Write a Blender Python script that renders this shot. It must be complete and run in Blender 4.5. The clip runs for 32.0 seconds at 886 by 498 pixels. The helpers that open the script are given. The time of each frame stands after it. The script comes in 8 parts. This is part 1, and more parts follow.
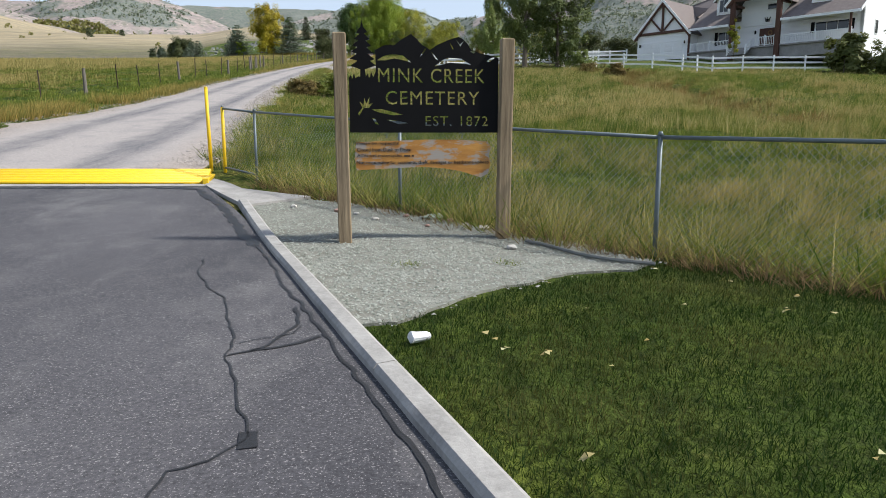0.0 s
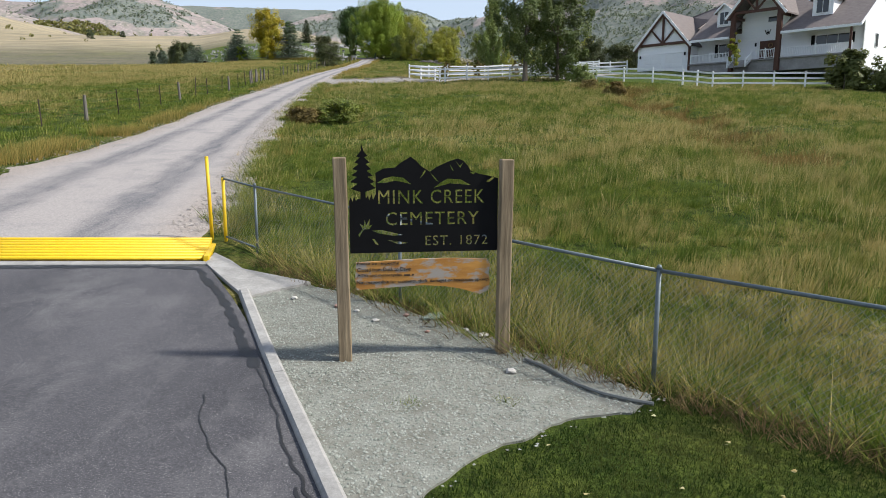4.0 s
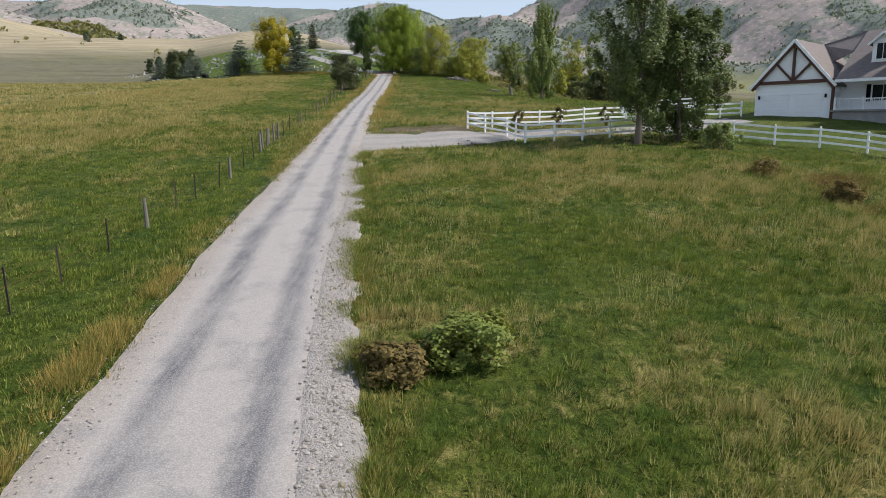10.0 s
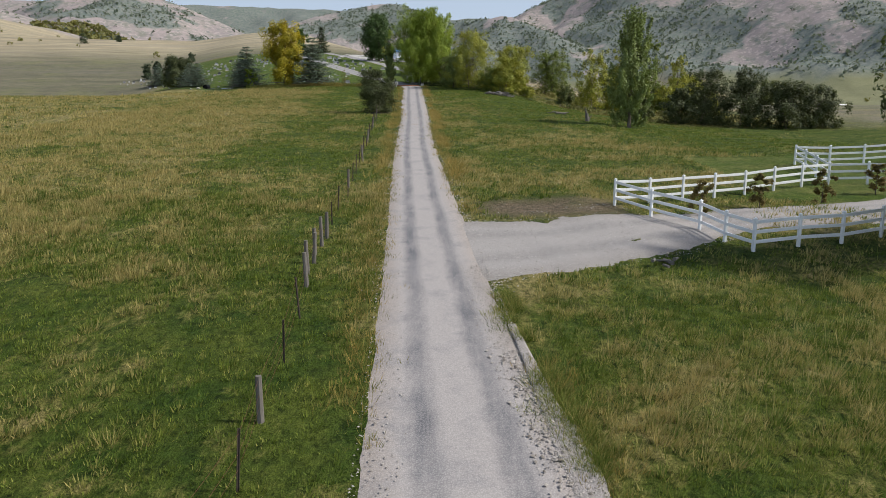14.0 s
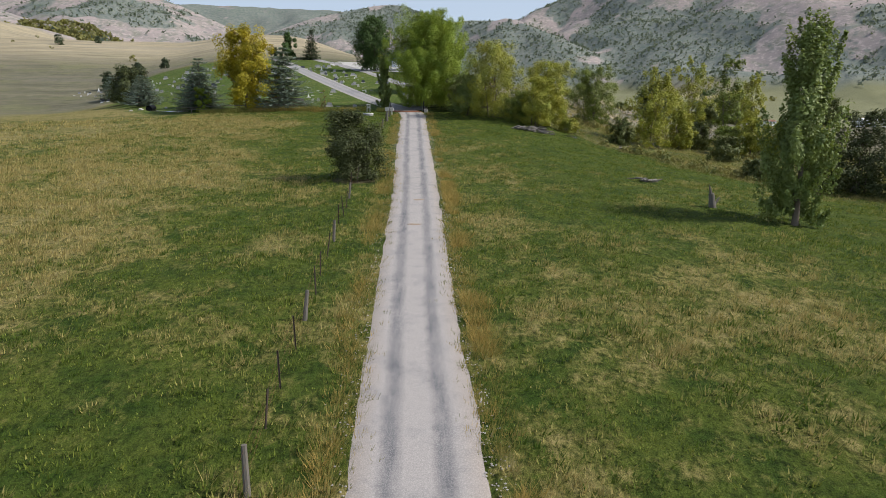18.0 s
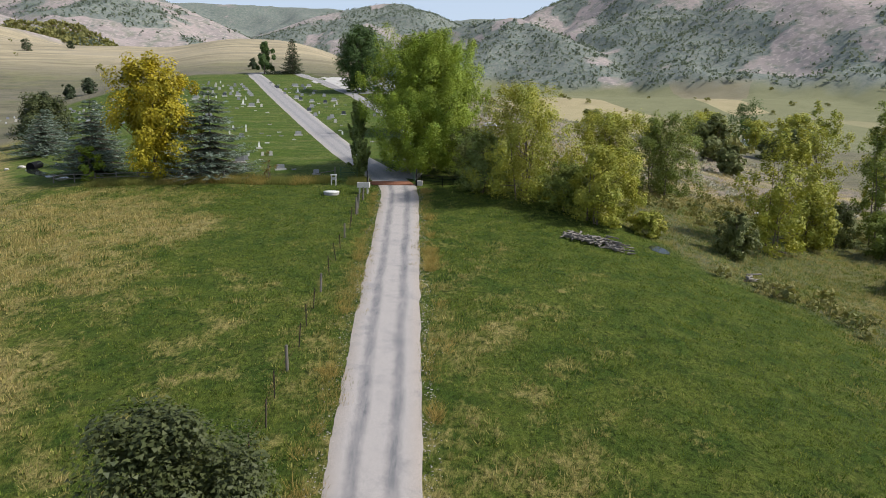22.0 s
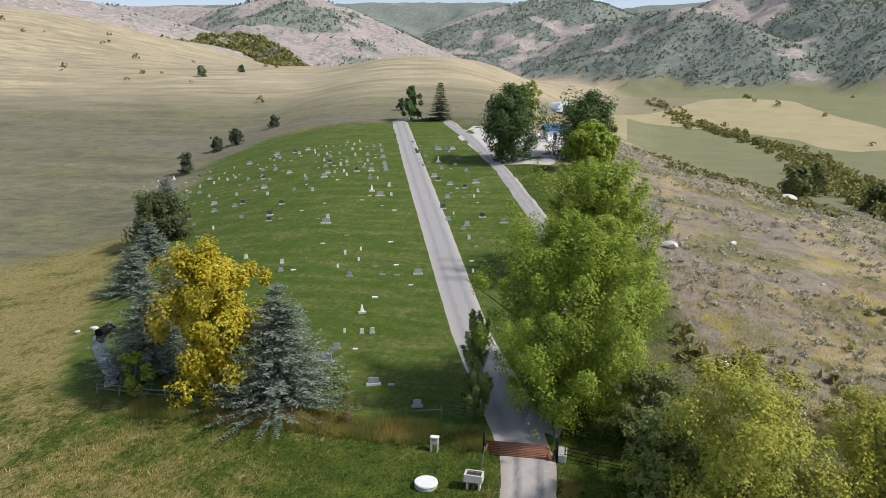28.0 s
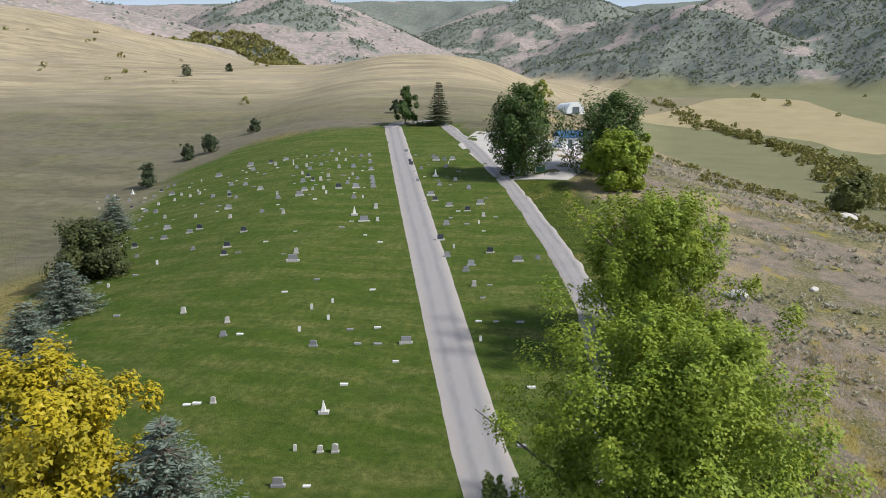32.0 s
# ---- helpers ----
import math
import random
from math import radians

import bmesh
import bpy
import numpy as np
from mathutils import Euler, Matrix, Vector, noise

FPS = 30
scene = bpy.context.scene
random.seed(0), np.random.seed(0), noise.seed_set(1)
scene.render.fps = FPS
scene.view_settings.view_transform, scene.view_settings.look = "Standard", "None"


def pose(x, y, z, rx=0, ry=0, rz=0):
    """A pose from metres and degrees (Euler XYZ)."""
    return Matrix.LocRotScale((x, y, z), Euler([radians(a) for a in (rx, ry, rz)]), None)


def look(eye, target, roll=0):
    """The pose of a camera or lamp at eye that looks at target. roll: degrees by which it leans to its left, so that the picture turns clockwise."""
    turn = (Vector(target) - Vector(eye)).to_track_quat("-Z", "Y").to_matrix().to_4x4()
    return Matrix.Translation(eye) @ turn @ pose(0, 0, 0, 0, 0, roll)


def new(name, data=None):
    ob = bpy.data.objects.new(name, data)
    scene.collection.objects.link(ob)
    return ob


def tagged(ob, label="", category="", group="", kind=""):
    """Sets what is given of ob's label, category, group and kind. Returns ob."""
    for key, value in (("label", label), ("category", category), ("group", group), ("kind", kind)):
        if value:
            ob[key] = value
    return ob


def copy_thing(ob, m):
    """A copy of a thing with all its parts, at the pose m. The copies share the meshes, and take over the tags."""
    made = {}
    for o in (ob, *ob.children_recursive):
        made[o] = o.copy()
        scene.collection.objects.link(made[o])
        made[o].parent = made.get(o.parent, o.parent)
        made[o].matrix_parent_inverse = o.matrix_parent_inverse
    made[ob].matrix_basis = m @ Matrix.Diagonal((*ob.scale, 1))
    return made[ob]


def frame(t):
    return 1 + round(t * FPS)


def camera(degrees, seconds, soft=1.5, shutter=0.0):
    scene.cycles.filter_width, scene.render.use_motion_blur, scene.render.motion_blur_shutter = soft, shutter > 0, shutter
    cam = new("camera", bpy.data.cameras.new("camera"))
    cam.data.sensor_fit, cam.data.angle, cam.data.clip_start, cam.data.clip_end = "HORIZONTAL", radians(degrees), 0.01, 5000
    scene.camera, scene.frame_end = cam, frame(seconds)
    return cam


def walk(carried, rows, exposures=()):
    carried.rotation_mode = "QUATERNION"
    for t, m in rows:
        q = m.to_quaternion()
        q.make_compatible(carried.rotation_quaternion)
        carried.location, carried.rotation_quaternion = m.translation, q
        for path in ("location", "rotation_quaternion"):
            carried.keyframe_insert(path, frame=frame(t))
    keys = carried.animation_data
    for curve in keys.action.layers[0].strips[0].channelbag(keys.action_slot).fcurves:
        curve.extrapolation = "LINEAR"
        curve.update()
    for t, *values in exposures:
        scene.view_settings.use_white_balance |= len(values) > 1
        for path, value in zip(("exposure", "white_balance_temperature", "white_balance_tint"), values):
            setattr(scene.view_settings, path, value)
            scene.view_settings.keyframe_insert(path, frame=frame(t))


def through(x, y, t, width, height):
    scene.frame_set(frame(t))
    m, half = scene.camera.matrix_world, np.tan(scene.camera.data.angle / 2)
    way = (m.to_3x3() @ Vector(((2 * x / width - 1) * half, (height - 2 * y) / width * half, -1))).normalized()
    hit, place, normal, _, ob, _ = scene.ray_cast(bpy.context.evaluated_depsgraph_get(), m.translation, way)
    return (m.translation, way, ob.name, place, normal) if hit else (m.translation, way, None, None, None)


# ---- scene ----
cam = camera(65.8, 32.0, 0.9)
METRES, EYE, TILT, LEAN, TURN = 190.0, 1.3, -9.5, 0.0, 0.0
ROWS = [
    (0.0, 0.0, 0.0, 0.0, 0.0, 0.0, -0.0),
    (0.5, -0.0, -0.0001, 0.0007, 0.0, 0.01, -0.01),
    (1.0, -0.0001, -0.0002, 0.0014, 0.0, 0.01, -0.02),
    (1.5, -0.0001, -0.0003, 0.0022, 0.01, 0.01, -0.02),
    (2.0, -0.0001, -0.0004, 0.0031, 0.02, 0.0, -0.02),
    (2.5, 0.0, -0.0006, 0.004, 0.02, 0.02, -0.01),
    (3.0, -0.0, -0.0008, 0.0049, 0.01, 0.02, -0.01),
    (3.5, 0.0, -0.0007, 0.006, 0.02, 0.01, -0.02),
    (5.5, 0.0004, 0.0059, 0.0125, 0.06, -0.06, -0.02),
    (6.0, 0.0005, 0.0105, 0.0155, 0.07, -0.1, -0.04),
    (6.5, 0.0005, 0.0174, 0.019, 0.08, -0.08, -0.04),
    (7.0, 0.0001, 0.0265, 0.0232, 0.1, -0.07, -0.03),
    (7.5, -0.0011, 0.0374, 0.0277, 0.12, -0.09, -0.03),
    (8.0, -0.0024, 0.0497, 0.033, 0.14, -0.11, -0.03),
    (8.5, -0.0064, 0.0624, 0.0386, 0.13, -0.11, -0.07),
    (9.0, -0.0129, 0.0747, 0.0444, 0.13, -0.13, -0.09),
    (9.5, -0.0213, 0.0871, 0.0502, 0.12, -0.11, -0.09),
    (10.0, -0.0309, 0.099, 0.056, 0.15, -0.12, -0.08),
    (10.5, -0.0399, 0.1107, 0.062, 0.16, -0.11, -0.08),
    (11.0, -0.0472, 0.1206, 0.0675, 0.19, -0.11, -0.13),
    (11.5, -0.0531, 0.1296, 0.0726, 0.21, -0.11, -0.15),
    (12.0, -0.0581, 0.1414, 0.0782, 0.2, -0.11, -0.17),
    (12.5, -0.062, 0.1559, 0.0842, 0.22, -0.11, -0.2),
    (13.0, -0.0653, 0.1729, 0.0889, 0.23, -0.08, -0.2),
    (13.5, -0.068, 0.1919, 0.093, 0.23, -0.07, -0.22),
    (15.5, -0.0748, 0.2785, 0.1189, 0.18, 0.06, -0.66),
    (16.0, -0.0761, 0.3028, 0.1281, 0.19, 0.05, -0.67),
    (16.5, -0.077, 0.3276, 0.1375, 0.2, 0.06, -0.74),
    (17.0, -0.0777, 0.3529, 0.1467, 0.21, 0.05, -0.74),
    (17.5, -0.0784, 0.3786, 0.156, 0.23, 0.07, -0.77),
    (18.0, -0.0791, 0.4043, 0.1657, 0.25, 0.07, -0.8),
    (18.5, -0.0796, 0.4303, 0.1757, 0.28, 0.07, -0.86),
    (19.0, -0.0801, 0.456, 0.1858, 0.27, 0.03, -0.87),
    (19.5, -0.0804, 0.4813, 0.1958, 0.29, 0.07, -0.91),
    (20.0, -0.0806, 0.5051, 0.2056, 0.31, 0.08, -0.92),
    (20.5, -0.0808, 0.5306, 0.2159, 0.35, 0.11, -0.93),
    (21.0, -0.0809, 0.556, 0.2263, 0.39, 0.05, -0.9),
    (21.5, -0.0809, 0.5817, 0.2375, 0.46, 0.02, -0.87),
    (22.0, -0.081, 0.6076, 0.2511, 0.49, -0.09, -0.87),
    (22.5, -0.0809, 0.6336, 0.2656, 0.56, -0.17, -0.87),
    (23.0, -0.0809, 0.6589, 0.2798, 0.58, -0.24, -0.88),
    (23.5, -0.0809, 0.6841, 0.294, 0.61, -0.31, -0.88),
    (24.0, -0.0809, 0.7054, 0.3076, 0.64, -0.37, -0.85),
    (24.5, -0.081, 0.7203, 0.3198, 0.69, -0.44, -0.82),
    (25.0, -0.0811, 0.7299, 0.3312, 0.77, -0.52, -0.8),
    (25.5, -0.0813, 0.7351, 0.3415, 0.82, -0.61, -0.78),
    (26.0, -0.0822, 0.7361, 0.3506, 5.02, -0.81, -1.61),
    (26.5, -0.0817, 0.7354, 0.3592, 10.79, -1.06, -2.68),
    (29.0, -0.09, 0.764, 0.381, 14.0, -1.36, -2.73),
    (29.5, -0.0935, 0.7787, 0.3837, 13.98, -1.38, -2.75),
    (30.0, -0.0975, 0.7953, 0.3869, 13.94, -1.39, -2.7),
    (30.5, -0.1017, 0.8128, 0.3907, 13.89, -1.4, -2.68),
    (31.0, -0.1059, 0.8307, 0.3949, 13.85, -1.42, -2.65),
    (31.5, -0.1102, 0.8483, 0.3992, 13.8, -1.41, -2.64),
    (32.0, -0.1142, 0.8649, 0.4032, 13.77, -1.4, -2.63),
]
walk(cam, [(t, pose(0, 0, EYE, TILT, LEAN, TURN) @ pose(METRES * x, METRES * y, METRES * z, 90 + pitch, roll, yaw)) for t, x, y, z, yaw, pitch, roll in ROWS],
     ((0, 0.36), (8, 0.34), (11, 0.16), (14, 0.0), (16, -0.08), (18, 0.08), (21, 0.18), (25, 0.26), (32, 0.1)))

# ---- daylight ----
SUN_EL, SUN_AZ = 46.0, 95.0  # degrees; the azimuth runs clockwise from +y
world = bpy.data.worlds.new("sky")
scene.world = world
world.use_nodes = True
wn = world.node_tree
wn.nodes.clear()
w_out = wn.nodes.new("ShaderNodeOutputWorld")
w_bg = wn.nodes.new("ShaderNodeBackground")
w_sky = wn.nodes.new("ShaderNodeTexSky")
w_sky.sky_type = 'NISHITA'
w_sky.sun_disc = False
w_sky.sun_elevation = radians(SUN_EL)
w_sky.sun_rotation = radians(SUN_AZ)
w_sky.air_density, w_sky.dust_density, w_sky.ozone_density, w_sky.altitude = 1.0, 4.0, 1.0, 1500
w_bg.inputs[1].default_value = 0.15
w_haze = wn.nodes.new("ShaderNodeMix")
w_haze.data_type = 'RGBA'
w_at = wn.nodes.new("ShaderNodeTexCoord")
w_sep = wn.nodes.new("ShaderNodeSeparateXYZ")
w_low = wn.nodes.new("ShaderNodeMapRange")  # haze lies thick along the horizon
for _k, _v in zip(("From Min", "From Max", "To Min", "To Max"), (0.0, 0.5, 0.85, 0.3)):
    w_low.inputs[_k].default_value = _v
wn.links.new(w_at.outputs["Generated"], w_sep.inputs[0])
wn.links.new(w_sep.outputs["Z"], w_low.inputs["Value"])
wn.links.new(w_low.outputs["Result"], w_haze.inputs[0])
w_haze.inputs[7].default_value = (3.8, 4.35, 5.1, 1.0)  # thin high cloud
wn.links.new(w_sky.outputs[0], w_haze.inputs[6])
wn.links.new(w_haze.outputs[2], w_bg.inputs[0])
wn.links.new(w_bg.outputs[0], w_out.inputs[0])
sun = new("sun", bpy.data.lights.new("sun", 'SUN'))
sun.data.energy, sun.data.angle, sun.data.color = 4.6, radians(4.5), (1.0, 0.965, 0.90)
_a, _e = radians(SUN_AZ), radians(SUN_EL)
sun_from = Vector((math.sin(_a) * math.cos(_e), math.cos(_a) * math.cos(_e), math.sin(_e)))
sun.matrix_world = look(sun_from * 300, (0, 0, 0))

# ---- materials ----
def node(nt, kind, **sets):
    n = nt.nodes.new("ShaderNode" + kind)
    for key, value in sets.items():
        n.inputs[key.replace("_", " ")].default_value = value
    return n


def base_mat(name, rough=0.8, metal=0.0, spec=0.3):
    m = bpy.data.materials.new(name)
    m.use_nodes = True
    nt = m.node_tree
    p = nt.nodes["Principled BSDF"]
    p.inputs["Roughness"].default_value = rough
    p.inputs["Metallic"].default_value = metal
    p.inputs["Specular IOR Level"].default_value = spec
    return m, nt, p


def rgb(c):
    return (*c, 1.0)


def place(nt, stretch=(1, 1, 1), local=False):
    if local:
        t = nt.nodes.new("ShaderNodeTexCoord").outputs["Object"]
    else:
        t = nt.nodes.new("ShaderNodeNewGeometry").outputs["Position"]
    mp = nt.nodes.new("ShaderNodeMapping")
    mp.inputs["Scale"].default_value = stretch
    nt.links.new(t, mp.inputs["Vector"])
    return mp.outputs["Vector"]


def noise_out(nt, vec, scale, detail=4.0, rough=0.6):
    n = node(nt, "TexNoise", Scale=scale, Detail=detail, Roughness=rough)
    nt.links.new(vec, n.inputs["Vector"])
    return n.outputs["Fac"]


def span(nt, fac, lo, hi, a=0.0, b=1.0):
    n = nt.nodes.new("ShaderNodeMapRange")
    n.inputs["From Min"].default_value, n.inputs["From Max"].default_value = lo, hi
    n.inputs["To Min"].default_value, n.inputs["To Max"].default_value = a, b
    nt.links.new(fac, n.inputs["Value"])
    return n.outputs["Result"]


def calc(nt, op, a, b):
    n = nt.nodes.new("ShaderNodeMath")
    n.operation = op
    for k, v in enumerate((a, b)):
        if isinstance(v, (int, float)):
            n.inputs[k].default_value = v
        else:
            nt.links.new(v, n.inputs[k])
    return n.outputs[0]


def blend(nt, fac, a, b, mode='MIX'):
    n = nt.nodes.new("ShaderNodeMix")
    n.data_type, n.blend_type = 'RGBA', mode
    for key, v in ((0, fac), (6, a), (7, b)):
        if isinstance(v, tuple):
            n.inputs[key].default_value = rgb(v)
        elif isinstance(v, (int, float)):
            n.inputs[key].default_value = v
        else:
            nt.links.new(v, n.inputs[key])
    return n.outputs[2]


def bump(nt, p, fac, strength, depth=0.02):
    n = node(nt, "Bump", Strength=strength, Distance=depth)
    nt.links.new(fac, n.inputs["Height"])
    nt.links.new(n.outputs["Normal"], p.inputs["Normal"])


def attr(nt, name):
    n = nt.nodes.new("ShaderNodeAttribute")
    n.attribute_name = name
    return n.outputs["Fac"]


def two_tone(name, c1, c2, scale=4.0, rough=0.8, metal=0.0, relief=0.3, depth=0.01, stretch=(1, 1, 1), fine=8.0, spec=0.3, local=False, vary=0.0):
    """A surface of two colours that shift at two scales, with a fine relief."""
    m, nt, p = base_mat(name, rough, metal, spec)
    v = place(nt, stretch, local)
    broad = span(nt, noise_out(nt, v, scale, 5), 0.3, 0.7)
    grain = noise_out(nt, v, scale * fine, 4, 0.7)
    mix = calc(nt, 'ADD', calc(nt, 'MULTIPLY', broad, 0.6), calc(nt, 'MULTIPLY', span(nt, grain, 0.25, 0.75), 0.4))
    col = blend(nt, mix, c1, c2)
    if vary:
        o = nt.nodes.new("ShaderNodeObjectInfo")
        col = blend(nt, 1.0, col, span_rgb(nt, o.outputs["Random"], 1 - vary, 1 + vary), 'MULTIPLY')
    nt.links.new(col, p.inputs["Base Color"])
    nt.links.new(span(nt, grain, 0.2, 0.8, max(0.05, rough - 0.12), min(1, rough + 0.1)), p.inputs["Roughness"])
    if relief:
        bump(nt, p, grain, relief, depth)
    return m


def span_rgb(nt, fac, a, b):
    s = span(nt, fac, 0, 1, a, b)
    n = nt.nodes.new("ShaderNodeCombineColor")
    for k in range(3):
        nt.links.new(s, n.inputs[k])
    return n.outputs[0]


def leaf_mat(name, c1, c2, c3, rough=0.55):
    """Leaves: each leaf has its own tint, and lets some light through."""
    m, nt, p = base_mat(name, rough, 0, 0.25)
    g = nt.nodes.new("ShaderNodeNewGeometry")
    r = g.outputs["Random Per Island"]
    v = place(nt)
    patch = span(nt, noise_out(nt, v, 0.45, 3), 0.35, 0.65)
    col = blend(nt, r, c1, c2)
    col = blend(nt, calc(nt, 'MULTIPLY', patch, 0.6), col, c3)
    nt.links.new(col, p.inputs["Base Color"])
    tr = nt.nodes.new("ShaderNodeBsdfTranslucent")
    nt.links.new(blend(nt, 1.0, col, (1.0, 1.0, 0.6), 'MULTIPLY'), tr.inputs["Color"])
    mx = nt.nodes.new("ShaderNodeMixShader")
    mx.inputs[0].default_value = 0.3
    nt.links.new(p.outputs[0], mx.inputs[1])
    nt.links.new(tr.outputs[0], mx.inputs[2])
    nt.links.new(mx.outputs[0], nt.nodes["Material Output"].inputs["Surface"])
    return m


def ground_mat():
    """Meadow, mown lawn, dry hill pasture, sagebrush slope and wooded mountain, by where they lie."""
    m, nt, p = base_mat("ground_cover", 0.95, 0, 0.1)
    v = place(nt)
    n_big = noise_out(nt, v, 0.05, 5)
    n_mid = noise_out(nt, v, 0.55, 5)
    n_small = noise_out(nt, v, 4.0, 6, 0.7)
    n_tiny = noise_out(nt, v, 22.0, 4, 0.7)
    # meadow: gaps in painted shade, green sward, olive and straw heads, gathered into clumps
    clump = noise_out(nt, place(nt, (1.0, 0.8, 1.0)), 1.0, 5, 0.68)
    wisp = noise_out(nt, place(nt, (1.3, 0.7, 1.0)), 3.0, 5, 0.7)
    dry = calc(nt, 'ADD', attr(nt, "dry"), calc(nt, 'ADD', calc(nt, 'MULTIPLY', calc(nt, 'SUBTRACT', clump, 0.5), 2.0), calc(nt, 'MULTIPLY', calc(nt, 'SUBTRACT', wisp, 0.5), 1.3)))
    green = blend(nt, span(nt, n_mid, 0.35, 0.65), (0.046, 0.080, 0.011), (0.110, 0.134, 0.022))
    meadow = blend(nt, span(nt, dry, 0.20, 0.55), green, (0.176, 0.168, 0.045))
    meadow = blend(nt, span(nt, dry, 0.50, 0.95), meadow, (0.32, 0.258, 0.104))
    # gaps between clumps and blades darkened, the grass's shade put into the colour
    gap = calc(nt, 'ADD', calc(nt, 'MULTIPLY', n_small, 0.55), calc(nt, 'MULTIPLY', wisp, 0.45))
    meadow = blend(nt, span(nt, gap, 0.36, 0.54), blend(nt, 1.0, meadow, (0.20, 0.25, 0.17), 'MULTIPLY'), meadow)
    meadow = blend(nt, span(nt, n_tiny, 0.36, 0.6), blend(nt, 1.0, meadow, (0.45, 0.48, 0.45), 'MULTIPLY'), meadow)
    # lawn
    vm = place(nt, (1.0, 0.16, 1))
    lawn = blend(nt, span(nt, n_mid, 0.3, 0.7), (0.058, 0.106, 0.014), (0.110, 0.154, 0.025))
    lawn = blend(nt, span(nt, noise_out(nt, place(nt, (0.5, 2.2, 1)), 0.22, 5), 0.42, 0.64), lawn, (0.176, 0.182, 0.056))
    lawn = blend(nt, span(nt, noise_out(nt, vm, 0.9, 3), 0.45, 0.6, 0.0, 0.35), lawn, (0.060, 0.105, 0.016))
    lawn = blend(nt, span(nt, noise_out(nt, v, 1.7, 5, 0.7), 0.35, 0.62, 0.75, 0.0), lawn, (0.046, 0.076, 0.012))
    lawn = blend(nt, span(nt, n_tiny, 0.38, 0.62), blend(nt, 1.0, lawn, (0.5, 0.52, 0.5), 'MULTIPLY'), lawn)
    # dry pasture on the hills, with faint mown lines
    vs = place(nt, (0.25, 1.0, 1.0))
    lines = noise_out(nt, vs, 0.09, 6, 0.65)
    fleck = span(nt, noise_out(nt, vs, 0.6, 6, 0.7), 0.38, 0.62)
    pasture = blend(nt, span(nt, lines, 0.36, 0.64), (0.086, 0.082, 0.056), (0.162, 0.146, 0.098))
    pasture = blend(nt, span(nt, n_big, 0.48, 0.6, 0.0, 0.8), pasture, (0.135, 0.135, 0.065))
    pasture = blend(nt, span(nt, noise_out(nt, vs, 0.018, 4), 0.5, 0.62, 0.0, 0.75), pasture, (0.130, 0.115, 0.095))
    pasture = blend(nt, calc(nt, 'MULTIPLY', fleck, 0.3), pasture, (0.25, 0.225, 0.14))
    paler = blend(nt, span(nt, lines, 0.38, 0.62), (0.25, 0.208, 0.135), (0.43, 0.360, 0.230))
    paler = blend(nt, span(nt, noise_out(nt, vs, 0.03, 5), 0.52, 0.62, 0.0, 0.7), paler, (0.30, 0.255, 0.19))
    paler = blend(nt, calc(nt, 'MULTIPLY', fleck, 0.45), paler, (0.23, 0.20, 0.145))
    paler = blend(nt, span(nt, noise_out(nt, place(nt, (0.3, 1.4, 1)), 0.05, 6, 0.7), 0.52, 0.6, 0.0, 0.6), paler, (0.205, 0.180, 0.125))
    pasture = blend(nt, span(nt, noise_out(nt, v, 0.25, 5, 0.7), 0.5, 0.62, 0.0, 0.5), pasture, (0.085, 0.088, 0.045))
    pasture = blend(nt, attr(nt, "pale"), pasture, paler)
    # sagebrush slope: grey-pink earth, olive patches, straw
    sage = blend(nt, span(nt, n_mid, 0.4, 0.6), (0.275, 0.222, 0.180), (0.165, 0.148, 0.118))
    sage = blend(nt, span(nt, noise_out(nt, v, 0.085, 5, 0.6), 0.48, 0.56, 0.0, 0.9), sage, blend(nt, span(nt, n_small, 0.42, 0.6), (0.085, 0.105, 0.030), (0.21, 0.185, 0.075)))
    sage = blend(nt, span(nt, noise_out(nt, v, 0.06, 5, 0.65), 0.5, 0.6, 0.0, 0.85), sage, (0.40, 0.315, 0.165))
    sage = blend(nt, span(nt, n_small, 0.48, 0.62, 0.0, 0.8), sage, (0.37, 0.305, 0.225))
    sage = blend(nt, span(nt, n_tiny, 0.4, 0.6), blend(nt, 1.0, sage, (0.55, 0.55, 0.56), 'MULTIPLY'), sage)
    sage = blend(nt, span(nt, noise_out(nt, v, 0.16, 5, 0.7), 0.58, 0.64, 0.0, 0.7), sage, (0.27, 0.225, 0.045))
    # mountain: pink-grey scree and dry grass, juniper scrub and fir
    v1 = nt.nodes.new("ShaderNodeTexVoronoi")
    v1.inputs["Scale"].default_value = 0.06
    nt.links.new(v, v1.inputs["Vector"])
    dots = span(nt, v1.outputs["Distance"], 0.16, 0.3, 1.0, 0.0)
    rock = blend(nt, span(nt, noise_out(nt, v, 0.008, 6, 0.65), 0.4, 0.62), (0.315, 0.262, 0.245), (0.225, 0.198, 0.190))
    rock = blend(nt, span(nt, noise_out(nt, v, 0.035, 6, 0.7), 0.48, 0.62), rock, (0.180, 0.182, 0.145))
    rock = blend(nt, span(nt, noise_out(nt, v, 0.12, 4, 0.7), 0.52, 0.62), rock, (0.36, 0.305, 0.285))
    edge = calc(nt, 'MULTIPLY', calc(nt, 'SUBTRACT', noise_out(nt, v, 0.03, 6, 0.7), 0.5), 2.6)
    wooded = span(nt, calc(nt, 'ADD', attr(nt, "wood"), edge), 0.35, 0.65)
    # conifers paled and blued in colour, distance haze painted in
    hazed_firs = blend(nt, span(nt, noise_out(nt, v, 0.10, 5, 0.75), 0.4, 0.6), (0.085, 0.118, 0.108), (0.165, 0.190, 0.155))
    hill = blend(nt, calc(nt, 'MAXIMUM', calc(nt, 'MULTIPLY', wooded, 0.8), calc(nt, 'MULTIPLY', dots, 0.6)), rock, hazed_firs)
